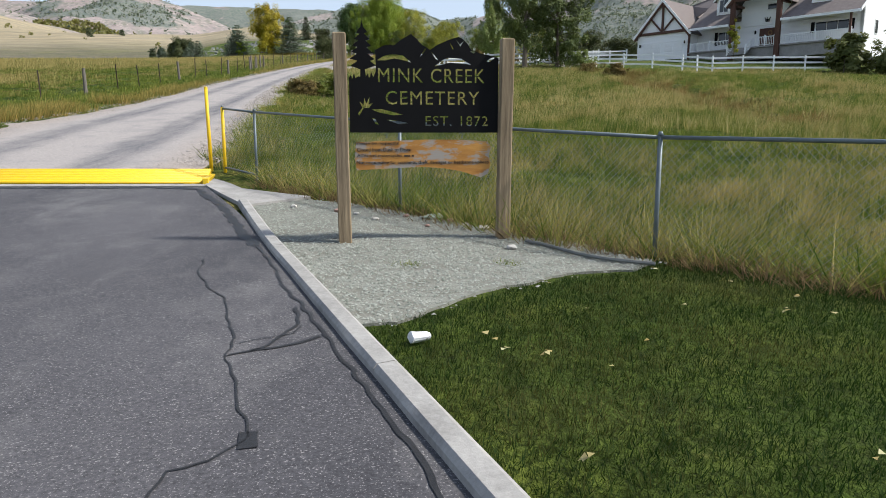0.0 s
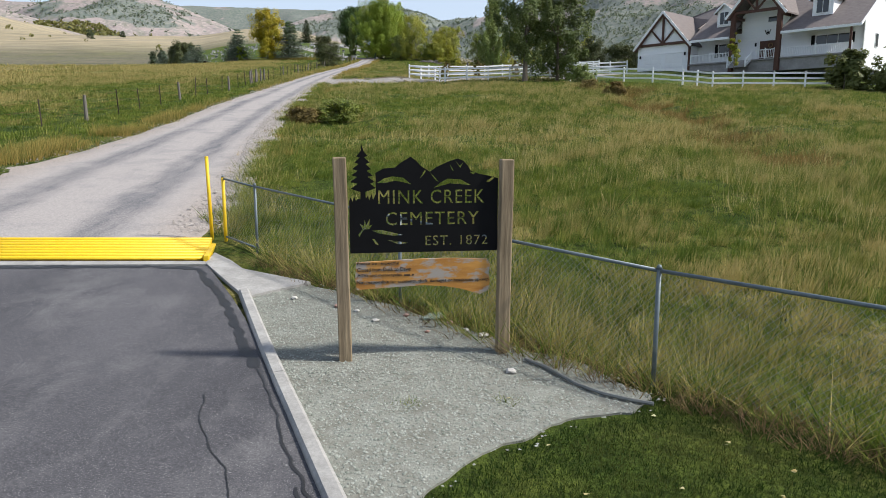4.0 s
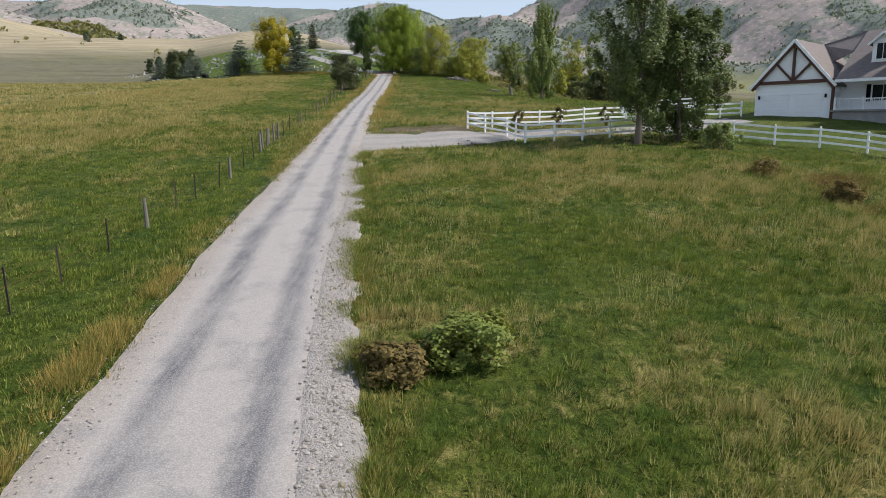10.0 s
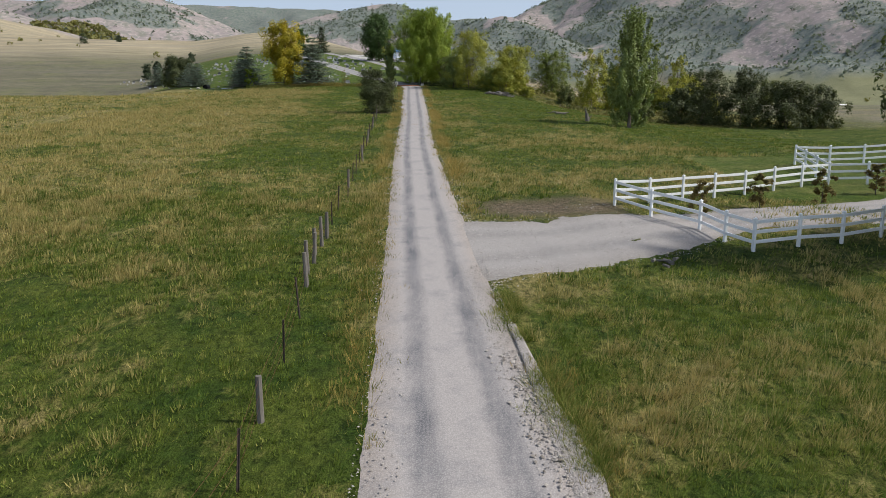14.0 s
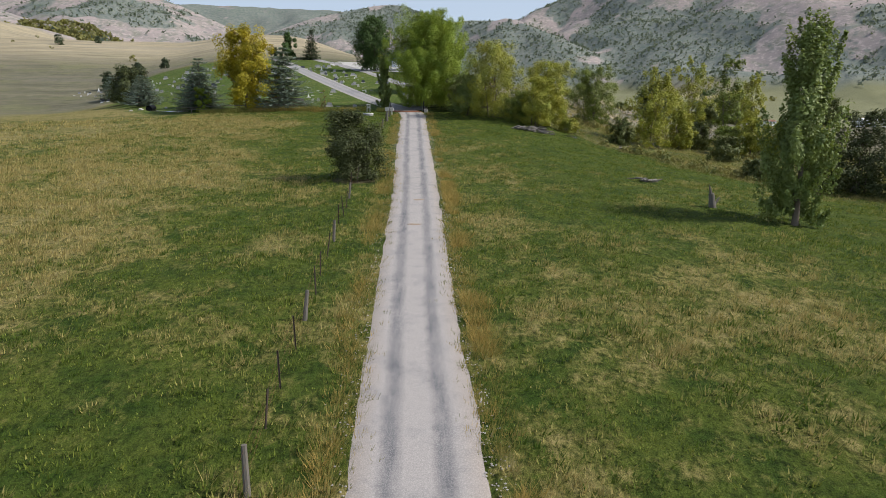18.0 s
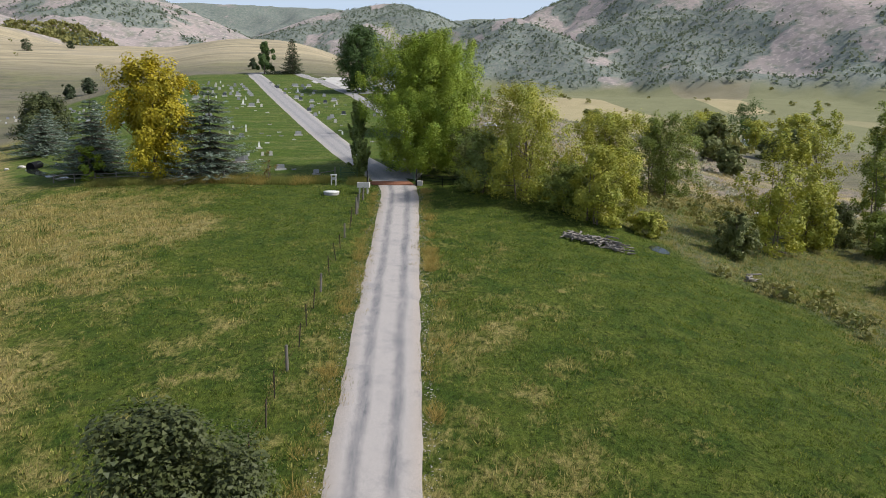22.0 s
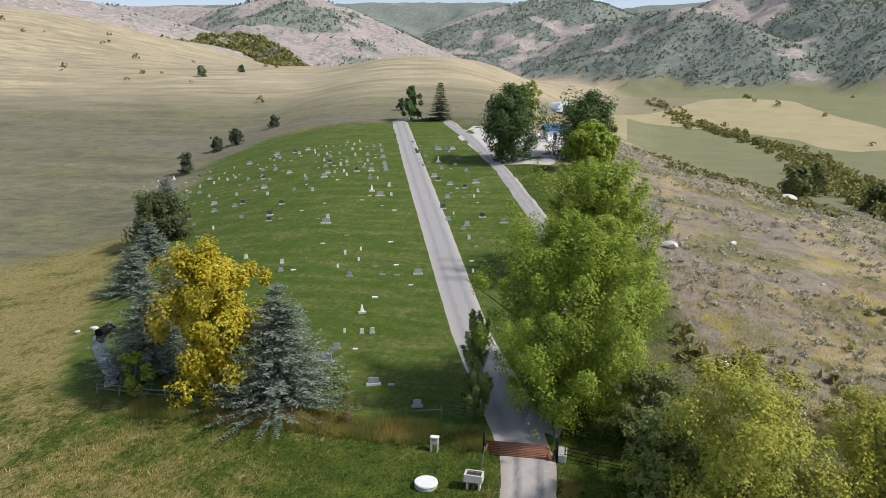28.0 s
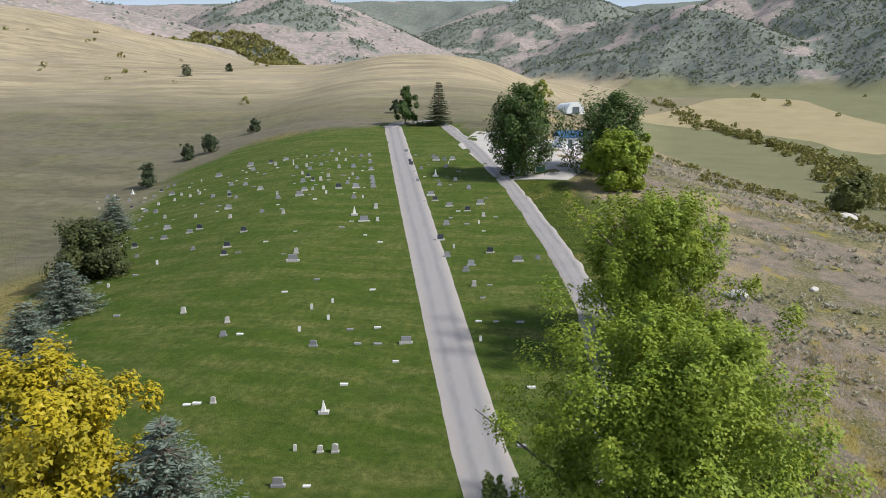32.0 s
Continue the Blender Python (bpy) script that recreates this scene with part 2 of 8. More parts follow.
    vf = nt.nodes.new("ShaderNodeTexVoronoi")
    vf.inputs["Scale"].default_value = 0.0065
    nt.links.new(place(nt, (1.0, 0.55, 0.0)), vf.inputs["Vector"])
    sepc = nt.nodes.new("ShaderNodeSeparateColor")
    nt.links.new(vf.outputs["Color"], sepc.inputs[0])
    fields = blend(nt, span(nt, sepc.outputs[0], 0.5, 0.62), (0.180, 0.180, 0.100), (0.33, 0.28, 0.165))
    fields = blend(nt, span(nt, sepc.outputs[1], 0.6, 0.75), fields, (0.215, 0.19, 0.125))
    pasture = blend(nt, attr(nt, "valley"), pasture, blend(nt, span(nt, noise_out(nt, v, 0.04, 5), 0.3, 0.7), blend(nt, 1.0, fields, (0.82, 0.82, 0.8), 'MULTIPLY'), fields))
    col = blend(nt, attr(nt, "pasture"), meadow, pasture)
    col = blend(nt, attr(nt, "sage"), col, sage)
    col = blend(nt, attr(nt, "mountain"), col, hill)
    col = blend(nt, attr(nt, "lawn"), col, lawn)
    soil = blend(nt, span(nt, n_small, 0.4, 0.6), (0.17, 0.125, 0.085), (0.075, 0.062, 0.042))
    col = blend(nt, attr(nt, "soil"), col, soil)
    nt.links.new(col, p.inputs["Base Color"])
    rough_ground = calc(nt, 'MULTIPLY', calc(nt, 'ADD', calc(nt, 'MULTIPLY', clump, 5.0), calc(nt, 'MULTIPLY', wisp, 2.5)), calc(nt, 'SUBTRACT', 1.0, attr(nt, "lawn")))
    bump(nt, p, calc(nt, 'ADD', calc(nt, 'ADD', n_tiny, calc(nt, 'MULTIPLY', n_small, 2.0)), rough_ground), 0.9, 0.06)
    return m


def lane_mat(name, edge, middle, rut):
    """A gravel lane: pale loose edges and crown, two darker wheel ruts, by its own length and breadth."""
    m, nt, p = base_mat(name, 0.92, 0, 0.2)
    uv = nt.nodes.new("ShaderNodeUVMap")
    sep = nt.nodes.new("ShaderNodeSeparateXYZ")
    nt.links.new(uv.outputs[0], sep.inputs[0])
    v = place(nt)
    wob = calc(nt, 'MULTIPLY', calc(nt, 'SUBTRACT', noise_out(nt, v, 0.2, 4), 0.5), 0.10)
    wob = calc(nt, 'ADD', wob, calc(nt, 'MULTIPLY', calc(nt, 'SUBTRACT', noise_out(nt, v, 1.6, 5, 0.7), 0.5), 0.05))
    u = calc(nt, 'ADD', sep.outputs["X"], wob)
    off = calc(nt, 'ABSOLUTE', calc(nt, 'SUBTRACT', u, 0.5), 0)
    streak = noise_out(nt, place(nt, (2.6, 0.35, 1)), 1.2, 6, 0.7)
    rutted = span(nt, calc(nt, 'ABSOLUTE', calc(nt, 'SUBTRACT', off, 0.19), 0), 0.025, 0.10, 1.0, 0.0)
    grit = noise_out(nt, v, 14.0, 6, 0.75)
    fade = calc(nt, 'MULTIPLY', span(nt, noise_out(nt, v, 0.35, 5, 0.65), 0.32, 0.6, 0.55, 1.0), span(nt, streak, 0.34, 0.6, 0.5, 1.0))
    col = blend(nt, span(nt, off, 0.28, 0.42), middle, edge)
    col = blend(nt, span(nt, noise_out(nt, v, 0.8, 5, 0.65), 0.5, 0.7, 0.0, 0.5), col, blend(nt, 1.0, rut, (1.5, 1.5, 1.45), 'MULTIPLY'))
    col = blend(nt, calc(nt, 'MULTIPLY', rutted, fade), col, rut)
    stones = nt.nodes.new("ShaderNodeTexVoronoi")
    stones.inputs["Scale"].default_value = 26
    nt.links.new(v, stones.inputs["Vector"])
    col = blend(nt, span(nt, grit, 0.3, 0.7), blend(nt, 1.0, col, (0.72, 0.72, 0.74), 'MULTIPLY'), col)
    col = blend(nt, span(nt, stones.outputs["Distance"], 0.1, 0.6, 0.25, 0.0), col, (0.62, 0.58, 0.54))
    nt.links.new(col, p.inputs["Base Color"])
    bump(nt, p, grit, 0.5, 0.02)
    return m


M_GROUND = ground_mat()
M_LANE = lane_mat("lane_gravel", (0.330, 0.285, 0.250), (0.345, 0.315, 0.295), (0.112, 0.112, 0.122))
M_DRIVE = lane_mat("driveway_gravel", (0.26, 0.235, 0.215), (0.31, 0.285, 0.265), (0.22, 0.205, 0.195))
M_CEMLANE = lane_mat("worn_chipseal", (0.36, 0.325, 0.30), (0.28, 0.265, 0.26), (0.21, 0.205, 0.21))
M_BARK = two_tone("bark", (0.085, 0.065, 0.048), (0.19, 0.155, 0.12), 3, 0.95, relief=0.8, stretch=(1, 1, 0.25))
M_POSTWOOD = two_tone("weathered_post_wood", (0.085, 0.058, 0.034), (0.37, 0.285, 0.18), 13, 0.85, relief=0.9, stretch=(1, 1, 0.06), fine=3.0, local=True)
M_GREYWOOD = two_tone("grey_fence_wood", (0.09, 0.078, 0.066), (0.2, 0.18, 0.155), 6, 0.9, relief=0.6, stretch=(1, 1, 0.1))
M_WHITE = two_tone("white_vinyl", (0.76, 0.77, 0.77), (0.82, 0.82, 0.81), 1.5, 0.4, relief=0.03, spec=0.4)
M_CONCRETE = two_tone("concrete", (0.20, 0.192, 0.18), (0.40, 0.387, 0.365), 3, 0.9, relief=0.5)
M_YELLOW = two_tone("yellow_paint", (0.60, 0.38, 0.012), (0.74, 0.50, 0.02), 6, 0.45, relief=0.15)
M_STEEL = two_tone("galvanised_steel", (0.10, 0.125, 0.135), (0.17, 0.20, 0.21), 9, 0.5, 0.3, relief=0.1)
M_RUST = two_tone("rusty_steel", (0.12, 0.045, 0.025), (0.26, 0.12, 0.07), 8, 0.8, 0.3, relief=0.4)
M_BLACK = two_tone("black_powder_coat", (0.0035, 0.0035, 0.004), (0.007, 0.007, 0.0075), 6, 0.7, relief=0.05, spec=0.12)
L_GREEN = leaf_mat("leaves_bright_green", (0.110, 0.190, 0.018), (0.285, 0.365, 0.045), (0.290, 0.325, 0.035))
L_YELLOW = leaf_mat("leaves_yellow", (0.36, 0.285, 0.014), (0.56, 0.44, 0.026), (0.20, 0.21, 0.026))
L_DARK = leaf_mat("leaves_dark_green", (0.045, 0.085, 0.020), (0.095, 0.150, 0.040), (0.065, 0.110, 0.028))
L_WILLOW = leaf_mat("leaves_willow", (0.165, 0.205, 0.030), (0.345, 0.360, 0.060), (0.40, 0.345, 0.042))
L_OLIVE = leaf_mat("leaves_olive", (0.075, 0.100, 0.028), (0.190, 0.205, 0.065), (0.140, 0.150, 0.050))
L_POPLAR = leaf_mat("leaves_poplar", (0.110, 0.165, 0.045), (0.260, 0.315, 0.105), (0.23, 0.26, 0.07))
L_SPRUCE = leaf_mat("needles_blue_spruce", (0.095, 0.132, 0.105), (0.260, 0.312, 0.262), (0.160, 0.202, 0.160), 0.7)
L_FIR = leaf_mat("needles_dark", (0.045, 0.068, 0.036), (0.095, 0.120, 0.065), (0.065, 0.085, 0.042), 0.7)
L_RUST = leaf_mat("leaves_rust_brown", (0.120, 0.085, 0.032), (0.24, 0.165, 0.055), (0.12, 0.115, 0.035), 0.8)
L_ELM = leaf_mat("leaves_olive_green", (0.095, 0.140, 0.026), (0.210, 0.255, 0.050), (0.200, 0.215, 0.045))
L_COTTON = leaf_mat("leaves_cottonwood", (0.055, 0.088, 0.028), (0.165, 0.200, 0.066), (0.120, 0.150, 0.045))
L_HAW = leaf_mat("leaves_dark_olive", (0.040, 0.055, 0.020), (0.105, 0.120, 0.042), (0.075, 0.085, 0.030))
# ---- lie of the land ----
def sstep(t):
    t = np.clip(t, 0, 1)
    return t * t * (3 - 2 * t)


def lattice(ix, iy, seed):
    n = np.sin(ix * 127.1 + iy * 311.7 + seed * 74.7) * 43758.5453
    return n - np.floor(n)


def vnoise(x, y, seed=0):
    ix, iy = np.floor(x), np.floor(y)
    fx, fy = sstep(x - ix), sstep(y - iy)
    a = lattice(ix, iy, seed) * (1 - fx) + lattice(ix + 1, iy, seed) * fx
    b = lattice(ix, iy + 1, seed) * (1 - fx) + lattice(ix + 1, iy + 1, seed) * fx
    return a * (1 - fy) + b * fy


def fbm(x, y, size, octaves=4, seed=0):
    total, amp, norm = 0, 1.0, 0.0
    for k in range(octaves):
        total = total + amp * vnoise(x / size * 2 ** k, y / size * 2 ** k, seed + k)
        norm += amp
        amp *= 0.5
    return total / norm


LANE_Y = (-300, -40, 0, 8, 12.5, 30, 54, 70, 95, 123, 160, 198, 216, 246, 283, 348, 420, 600, 700, 900, 4500)
LANE_Z = (-22, -2.6, -0.12, 0.05, 0.4, 2.55, 5.7, 7.7, 10.7, 13.9, 18.3, 23.2, 25.8, 30.2, 36.0, 46.5, 57, 91, 94, 90, 300)
AXIS_Y = (-300, 0, 12, 25, 46, 54, 63, 83, 108, 136, 160, 196, 201, 206, 219, 257, 359, 600, 4500)
AXIS_X = (-6, -6, -6.6, -9.4, -12.1, -12.6, -13.4, -14.7, -16.3, -17.5, -18.8, -20.7, -22, -24, -29.8, -44, -82.2, -140, -140)


def lane_z(y):
    s = np.clip((y - 6) * 0.4, 0.5, 11)
    return sum(np.interp(y + k * s, LANE_Y, LANE_Z) for k in (-1, -0.5, 0, 0.5, 1)) / 5


def axis_x(y):
    return np.interp(y, AXIS_Y, AXIS_X)


# dry pasture hills: east, north, rise, spread across, spread along
HILLS = ((-560, 800, 24, 160, 200), (-900, 860, 105, 330, 280))
# mountain ridges: steepness of the flanks, and the crest line as east, north, height
RIDGES = ((0.30, ((-2600, 1100, 330), (-1500, 960, 300), (-1000, 900, 248), (-844, 971, 221), (-802, 1079, 226), (-809, 1201, 224), (-715, 1266, 184))),
          (0.42, ((-2700, 1750, 380), (-1337, 1804, 350), (-1145, 1822, 342), (-985, 1797, 330), (-765, 1692, 348), (-649, 1694, 310), (-544, 1627, 266), (-401, 1567, 198))),
          (0.42, ((-2600, 3200, 600), (-1411, 3271, 588), (-1036, 3308, 586), (-786, 3378, 590), (-517, 3329, 574), (-420, 3000, 470))),
          (0.40, ((-677, 2580, 362), (-503, 2723, 446), (-315, 2852, 512), (-212, 2861, 518), (-111, 2917, 488), (-6, 2968, 452), (120, 2700, 330))),
          (0.45, ((-230, 4150, 630), (84, 4067, 655), (387, 4047, 660), (1200, 3900, 700))),
          (0.46, ((-247, 1802, 182), (-142, 1763, 230), (20, 1717, 276), (125, 1660, 278), (192, 1501, 224), (223, 1343, 152))),
          (0.50, ((200, 2475, 396), (262, 2349, 412), (400, 2200, 462), (650, 2000, 500), (900, 1750, 500), (1300, 1500, 500), (2700, 1200, 480))))


def rise_of(x, y):
    """How much the dry hills lift the land."""
    return sum(h * np.exp(-((x - hx) / sx) ** 2 - ((y - hy) / sy) ** 2) for hx, hy, h, sx, sy in HILLS)


def ridge_top(x, y):
    """The mountains' surface, ridge upon ridge with gullied flanks; far below the land where none stands."""
    out = np.full(np.broadcast(x, y).shape, -400.0)
    far = y > 640
    if not np.any(far):
        return out
    px, py = np.broadcast_to(x, out.shape)[far], np.broadcast_to(y, out.shape)[far]
    gully = 1 - 2 * np.abs(fbm(px, py, 330, 5, 17) - 0.5) * 2
    rough = fbm(px, py, 520, 3, 23) - 0.5
    fine = fbm(px, py, 110, 3, 29) - 0.5
    best = np.full(px.shape, -400.0)
    for steep, crest in RIDGES:
        top, near = np.full(px.shape, -400.0), np.full(px.shape, 1e9)
        for (ax, ay, az), (bx, by, bz) in zip(crest[:-1], crest[1:]):
            t = np.clip(((px - ax) * (bx - ax) + (py - ay) * (by - ay)) / ((bx - ax) ** 2 + (by - ay) ** 2), 0, 1)
            d = np.hypot(px - ax - t * (bx - ax), py - ay - t * (by - ay))
            top = np.maximum(top, az + t * (bz - az) - steep * d)
            near = np.minimum(near, d)
        far_off = np.clip(near / 220, 0.0, 1)
        top = top + far_off * (48 * (gully - 0.72) + 30 * rough) + (5 + 22 * far_off) * fine
        k = np.clip(0.5 + (top - best) / 36, 0, 1)
        best = best + (top - best) * k + 9 * k * (1 - k)
    out[far] = best
    return out


def ditch_x(y):
    """The line of the washed-out ditch across the meadow."""
    return np.interp(y, (18, 26, 33, 39, 44, 52, 58), (10.6, 11.6, 13.0, 13.8, 13.0, 14.0, 15.7))


def height(x, y):
    x, y = np.asarray(x, float), np.asarray(y, float)
    z = lane_z(y)
    u = x - axis_x(y)
    right = np.interp(y, (100, 140, 180, 230, 290, 414, 600, 700, 1000, 4500), (0, 2.2, 4.2, 7.5, 13.5, 31, 62, 62, 20, 0))
    start = np.interp(y, (100, 180, 230, 290, 450, 600), (14, 12, 16, 25, 18, 2))
    wide = np.interp(y, (100, 180, 230, 290, 414, 700), (30, 30, 60, 110, 130, 160))
    z = z - right * sstep((u - start) / wide)
    left = np.interp(y, (150, 200, 265, 310, 420, 600, 900), (0, 2.5, 9, 9, 8, 8, 0))
    z = z - left * sstep((-u - 15) / 60)
    # the knoll that carries the house
    z = z + 0.6 * sstep((x - 8) / 22) * sstep((y - 66) / 14) * sstep((120 - y) / 18)
    z = z + rise_of(x, y)
    z = z + sstep((np.hypot(x, y - 150) - 230) / 300) * (fbm(x, y, 120, 3, 9) - 0.5) * 6
    bumps = (fbm(x, y, 7, 3, 21) - 0.5) * 0.4 + (fbm(x, y, 2.7, 2, 27) - 0.5) * 0.34
    z = z + bumps * sstep((np.abs(u) - 3) / 3) * sstep((y - 8) / 6)
    z = z - 0.6 * np.exp(-((x - ditch_x(y)) / 1.0) ** 2) * sstep((y - 20) / 5) * sstep((60 - y) / 6)
    top = ridge_top(x, y)
    k = np.clip(0.5 + (top - z) / 30, 0, 1)
    return z + (top - z) * k + 7.5 * k * (1 - k)


# ---- building tools ----
def mesh_from(name, verts, faces, mat=None, smooth=False):
    """A mesh from arrays of points and of faces that all have as many corners."""
    verts, faces = np.asarray(verts, np.float32), np.asarray(faces, np.int32)
    me = bpy.data.meshes.new(name)
    n, k = faces.shape
    me.vertices.add(len(verts))
    me.vertices.foreach_set("co", verts.ravel())
    me.loops.add(n * k)
    me.loops.foreach_set("vertex_index", faces.ravel())
    me.polygons.add(n)
    me.polygons.foreach_set("loop_start", np.arange(0, n * k, k, dtype=np.int32))
    if smooth:
        me.polygons.foreach_set("use_smooth", np.ones(n, bool))
    me.update(calc_edges=True)
    if mat:
        me.materials.append(mat)
    return me


def point_attr(me, name, values):
    a = me.attributes.new(name, 'FLOAT', 'POINT')
    a.data.foreach_set("value", np.asarray(values, np.float32).ravel())


def part(name, bm, material, parent=None, label="", smooth=False):
    """Links a bmesh as one mesh object, under a thing or a part."""
    me = bpy.data.meshes.new(name)
    bm.to_mesh(me)
    bm.free()
    if material:
        me.materials.append(material)
    if smooth:
        for f in me.polygons:
            f.use_smooth = True
    ob = new(name, me)
    if parent:
        ob.parent = parent
    if label:
        ob["label"] = label
    return ob


def box_bm(size, at=(0, 0, 0), bevel=0.0, bm=None, turn=None):
    bm = bm or bmesh.new()
    own = bmesh.new()
    bmesh.ops.create_cube(own, size=1)
    bmesh.ops.scale(own, vec=size, verts=own.verts)
    if bevel:
        bmesh.ops.bevel(own, geom=own.edges[:], offset=bevel, segments=1, affect='EDGES')
    m = Matrix.Translation(at) @ (turn or Matrix())
    bmesh.ops.transform(own, matrix=m, verts=own.verts)
    tmp = bpy.data.meshes.new("tmp")
    own.to_mesh(tmp)
    own.free()
    bm.from_mesh(tmp)
    bpy.data.meshes.remove(tmp)
    return bm


def prism_bm(outline, y0, y1, bm=None):
    """A flat outline in x and z, given depth along y."""
    bm = bm or bmesh.new()
    a = [bm.verts.new((x, y0, z)) for x, z in outline]
    b = [bm.verts.new((x, y1, z)) for x, z in outline]
    n = len(outline)
    bm.faces.new(a)
    bm.faces.new(b[::-1])
    for i in range(n):
        bm.faces.new((a[i], b[i], b[(i + 1) % n], a[(i + 1) % n]))
    bmesh.ops.recalc_face_normals(bm, faces=bm.faces[:])
    return bm


def rod_bm(a, b, r0, r1=None, sides=8, bm=None):
    """A round rod from a to b."""
    bm = bm or bmesh.new()
    a, b = Vector(a), Vector(b)
    r1 = r0 if r1 is None else r1
    q = (b - a).to_track_quat('Z', 'Y').to_matrix()
    rings = []
    for c, r in ((a, r0), (b, r1)):
        rings.append([bm.verts.new(c + q @ Vector((r * math.cos(2 * math.pi * k / sides), r * math.sin(2 * math.pi * k / sides), 0))) for k in range(sides)])
    for k in range(sides):
        bm.faces.new((rings[0][k], rings[0][(k + 1) % sides], rings[1][(k + 1) % sides], rings[1][k]))
    bm.faces.new(rings[0][::-1])
    bm.faces.new(rings[1])
    return bm


def holder(name, m, label, category, group="", kind=""):
    ob = new(name)
    ob.matrix_world = m
    return tagged(ob, label, category, group, kind)


def ground_at(x, y):
    return float(height(x, y))


def stand(x, y, turn=0.0, dz=0.0):
    return pose(x, y, ground_at(x, y) + dz, 0, 0, turn)


# ---- plants ----
def leaf_cloud(rng, centres, radii, count, size, flat=0.5, long=1.7, plume=0.0):
    """Points and faces of many small leaves strewn through round clumps."""
    idx = rng.integers(0, len(centres), count)
    d = rng.normal(size=(count, 3))
    d /= np.linalg.norm(d, axis=1)[:, None]
    r = radii[idx] * rng.uniform(0.25, 1.0, count) ** 0.6
    p = centres[idx] + d * r[:, None] * np.array([1, 1, 1.1])
    if plume:  # clumps drawn out into upswept plumes
        ax = (centres[idx] - centres.mean(0)) * np.array([1, 1, 0.3])
        ax = ax / (np.linalg.norm(ax, axis=1)[:, None] + 1e-6) * 0.55 + np.array([0, 0, 1.0])
        u = rng.uniform(-1, 1, count)
        p = centres[idx] + (p - centres[idx]) * (0.75 - 0.45 * np.maximum(u, 0))[:, None] + ax * (u * plume * radii[idx])[:, None]
    out = p - centres.mean(0) * np.array([1, 1, 0.8])
    out /= np.linalg.norm(out, axis=1)[:, None] + 1e-6
    n = rng.normal(size=(count, 3)) * 0.5 + d * 0.6 + out * 0.8 + np.array([0, 0, flat])
    n /= np.linalg.norm(n, axis=1)[:, None]
    t = np.cross(n, rng.normal(size=(count, 3)))
    t /= np.linalg.norm(t, axis=1)[:, None]
    b = np.cross(n, t)
    s = size * rng.uniform(0.6, 1.35, count)[:, None]
    v = np.stack([p - t * s * long * 0.5, p + t * s * long * 0.5, p + b * s - n * s * 0.2], 1).reshape(-1, 3)
    return v, np.arange(count * 3).reshape(-1, 3)


def limb_verts(chains, sides=6):
    """Tapered limbs along chains of (points, radii)."""
    verts, faces = [], []
    for pts, rad in chains:
        base = len(verts)
        for i, (c, r) in enumerate(zip(pts, rad)):
            a = Vector(pts[min(i + 1, len(pts) - 1)]) - Vector(pts[max(i - 1, 0)])
            q = a.to_track_quat('Z', 'Y').to_matrix()
            for k in range(sides):
                w = 2 * math.pi * k / sides
                verts.append(Vector(c) + q @ Vector((r * math.cos(w), r * math.sin(w), 0)))
        for i in range(len(pts) - 1):
            for k in range(sides):
                a, b = base + i * sides + k, base + i * sides + (k + 1) % sides
                faces.append((a, b, b + sides, a + sides))
    return verts, faces


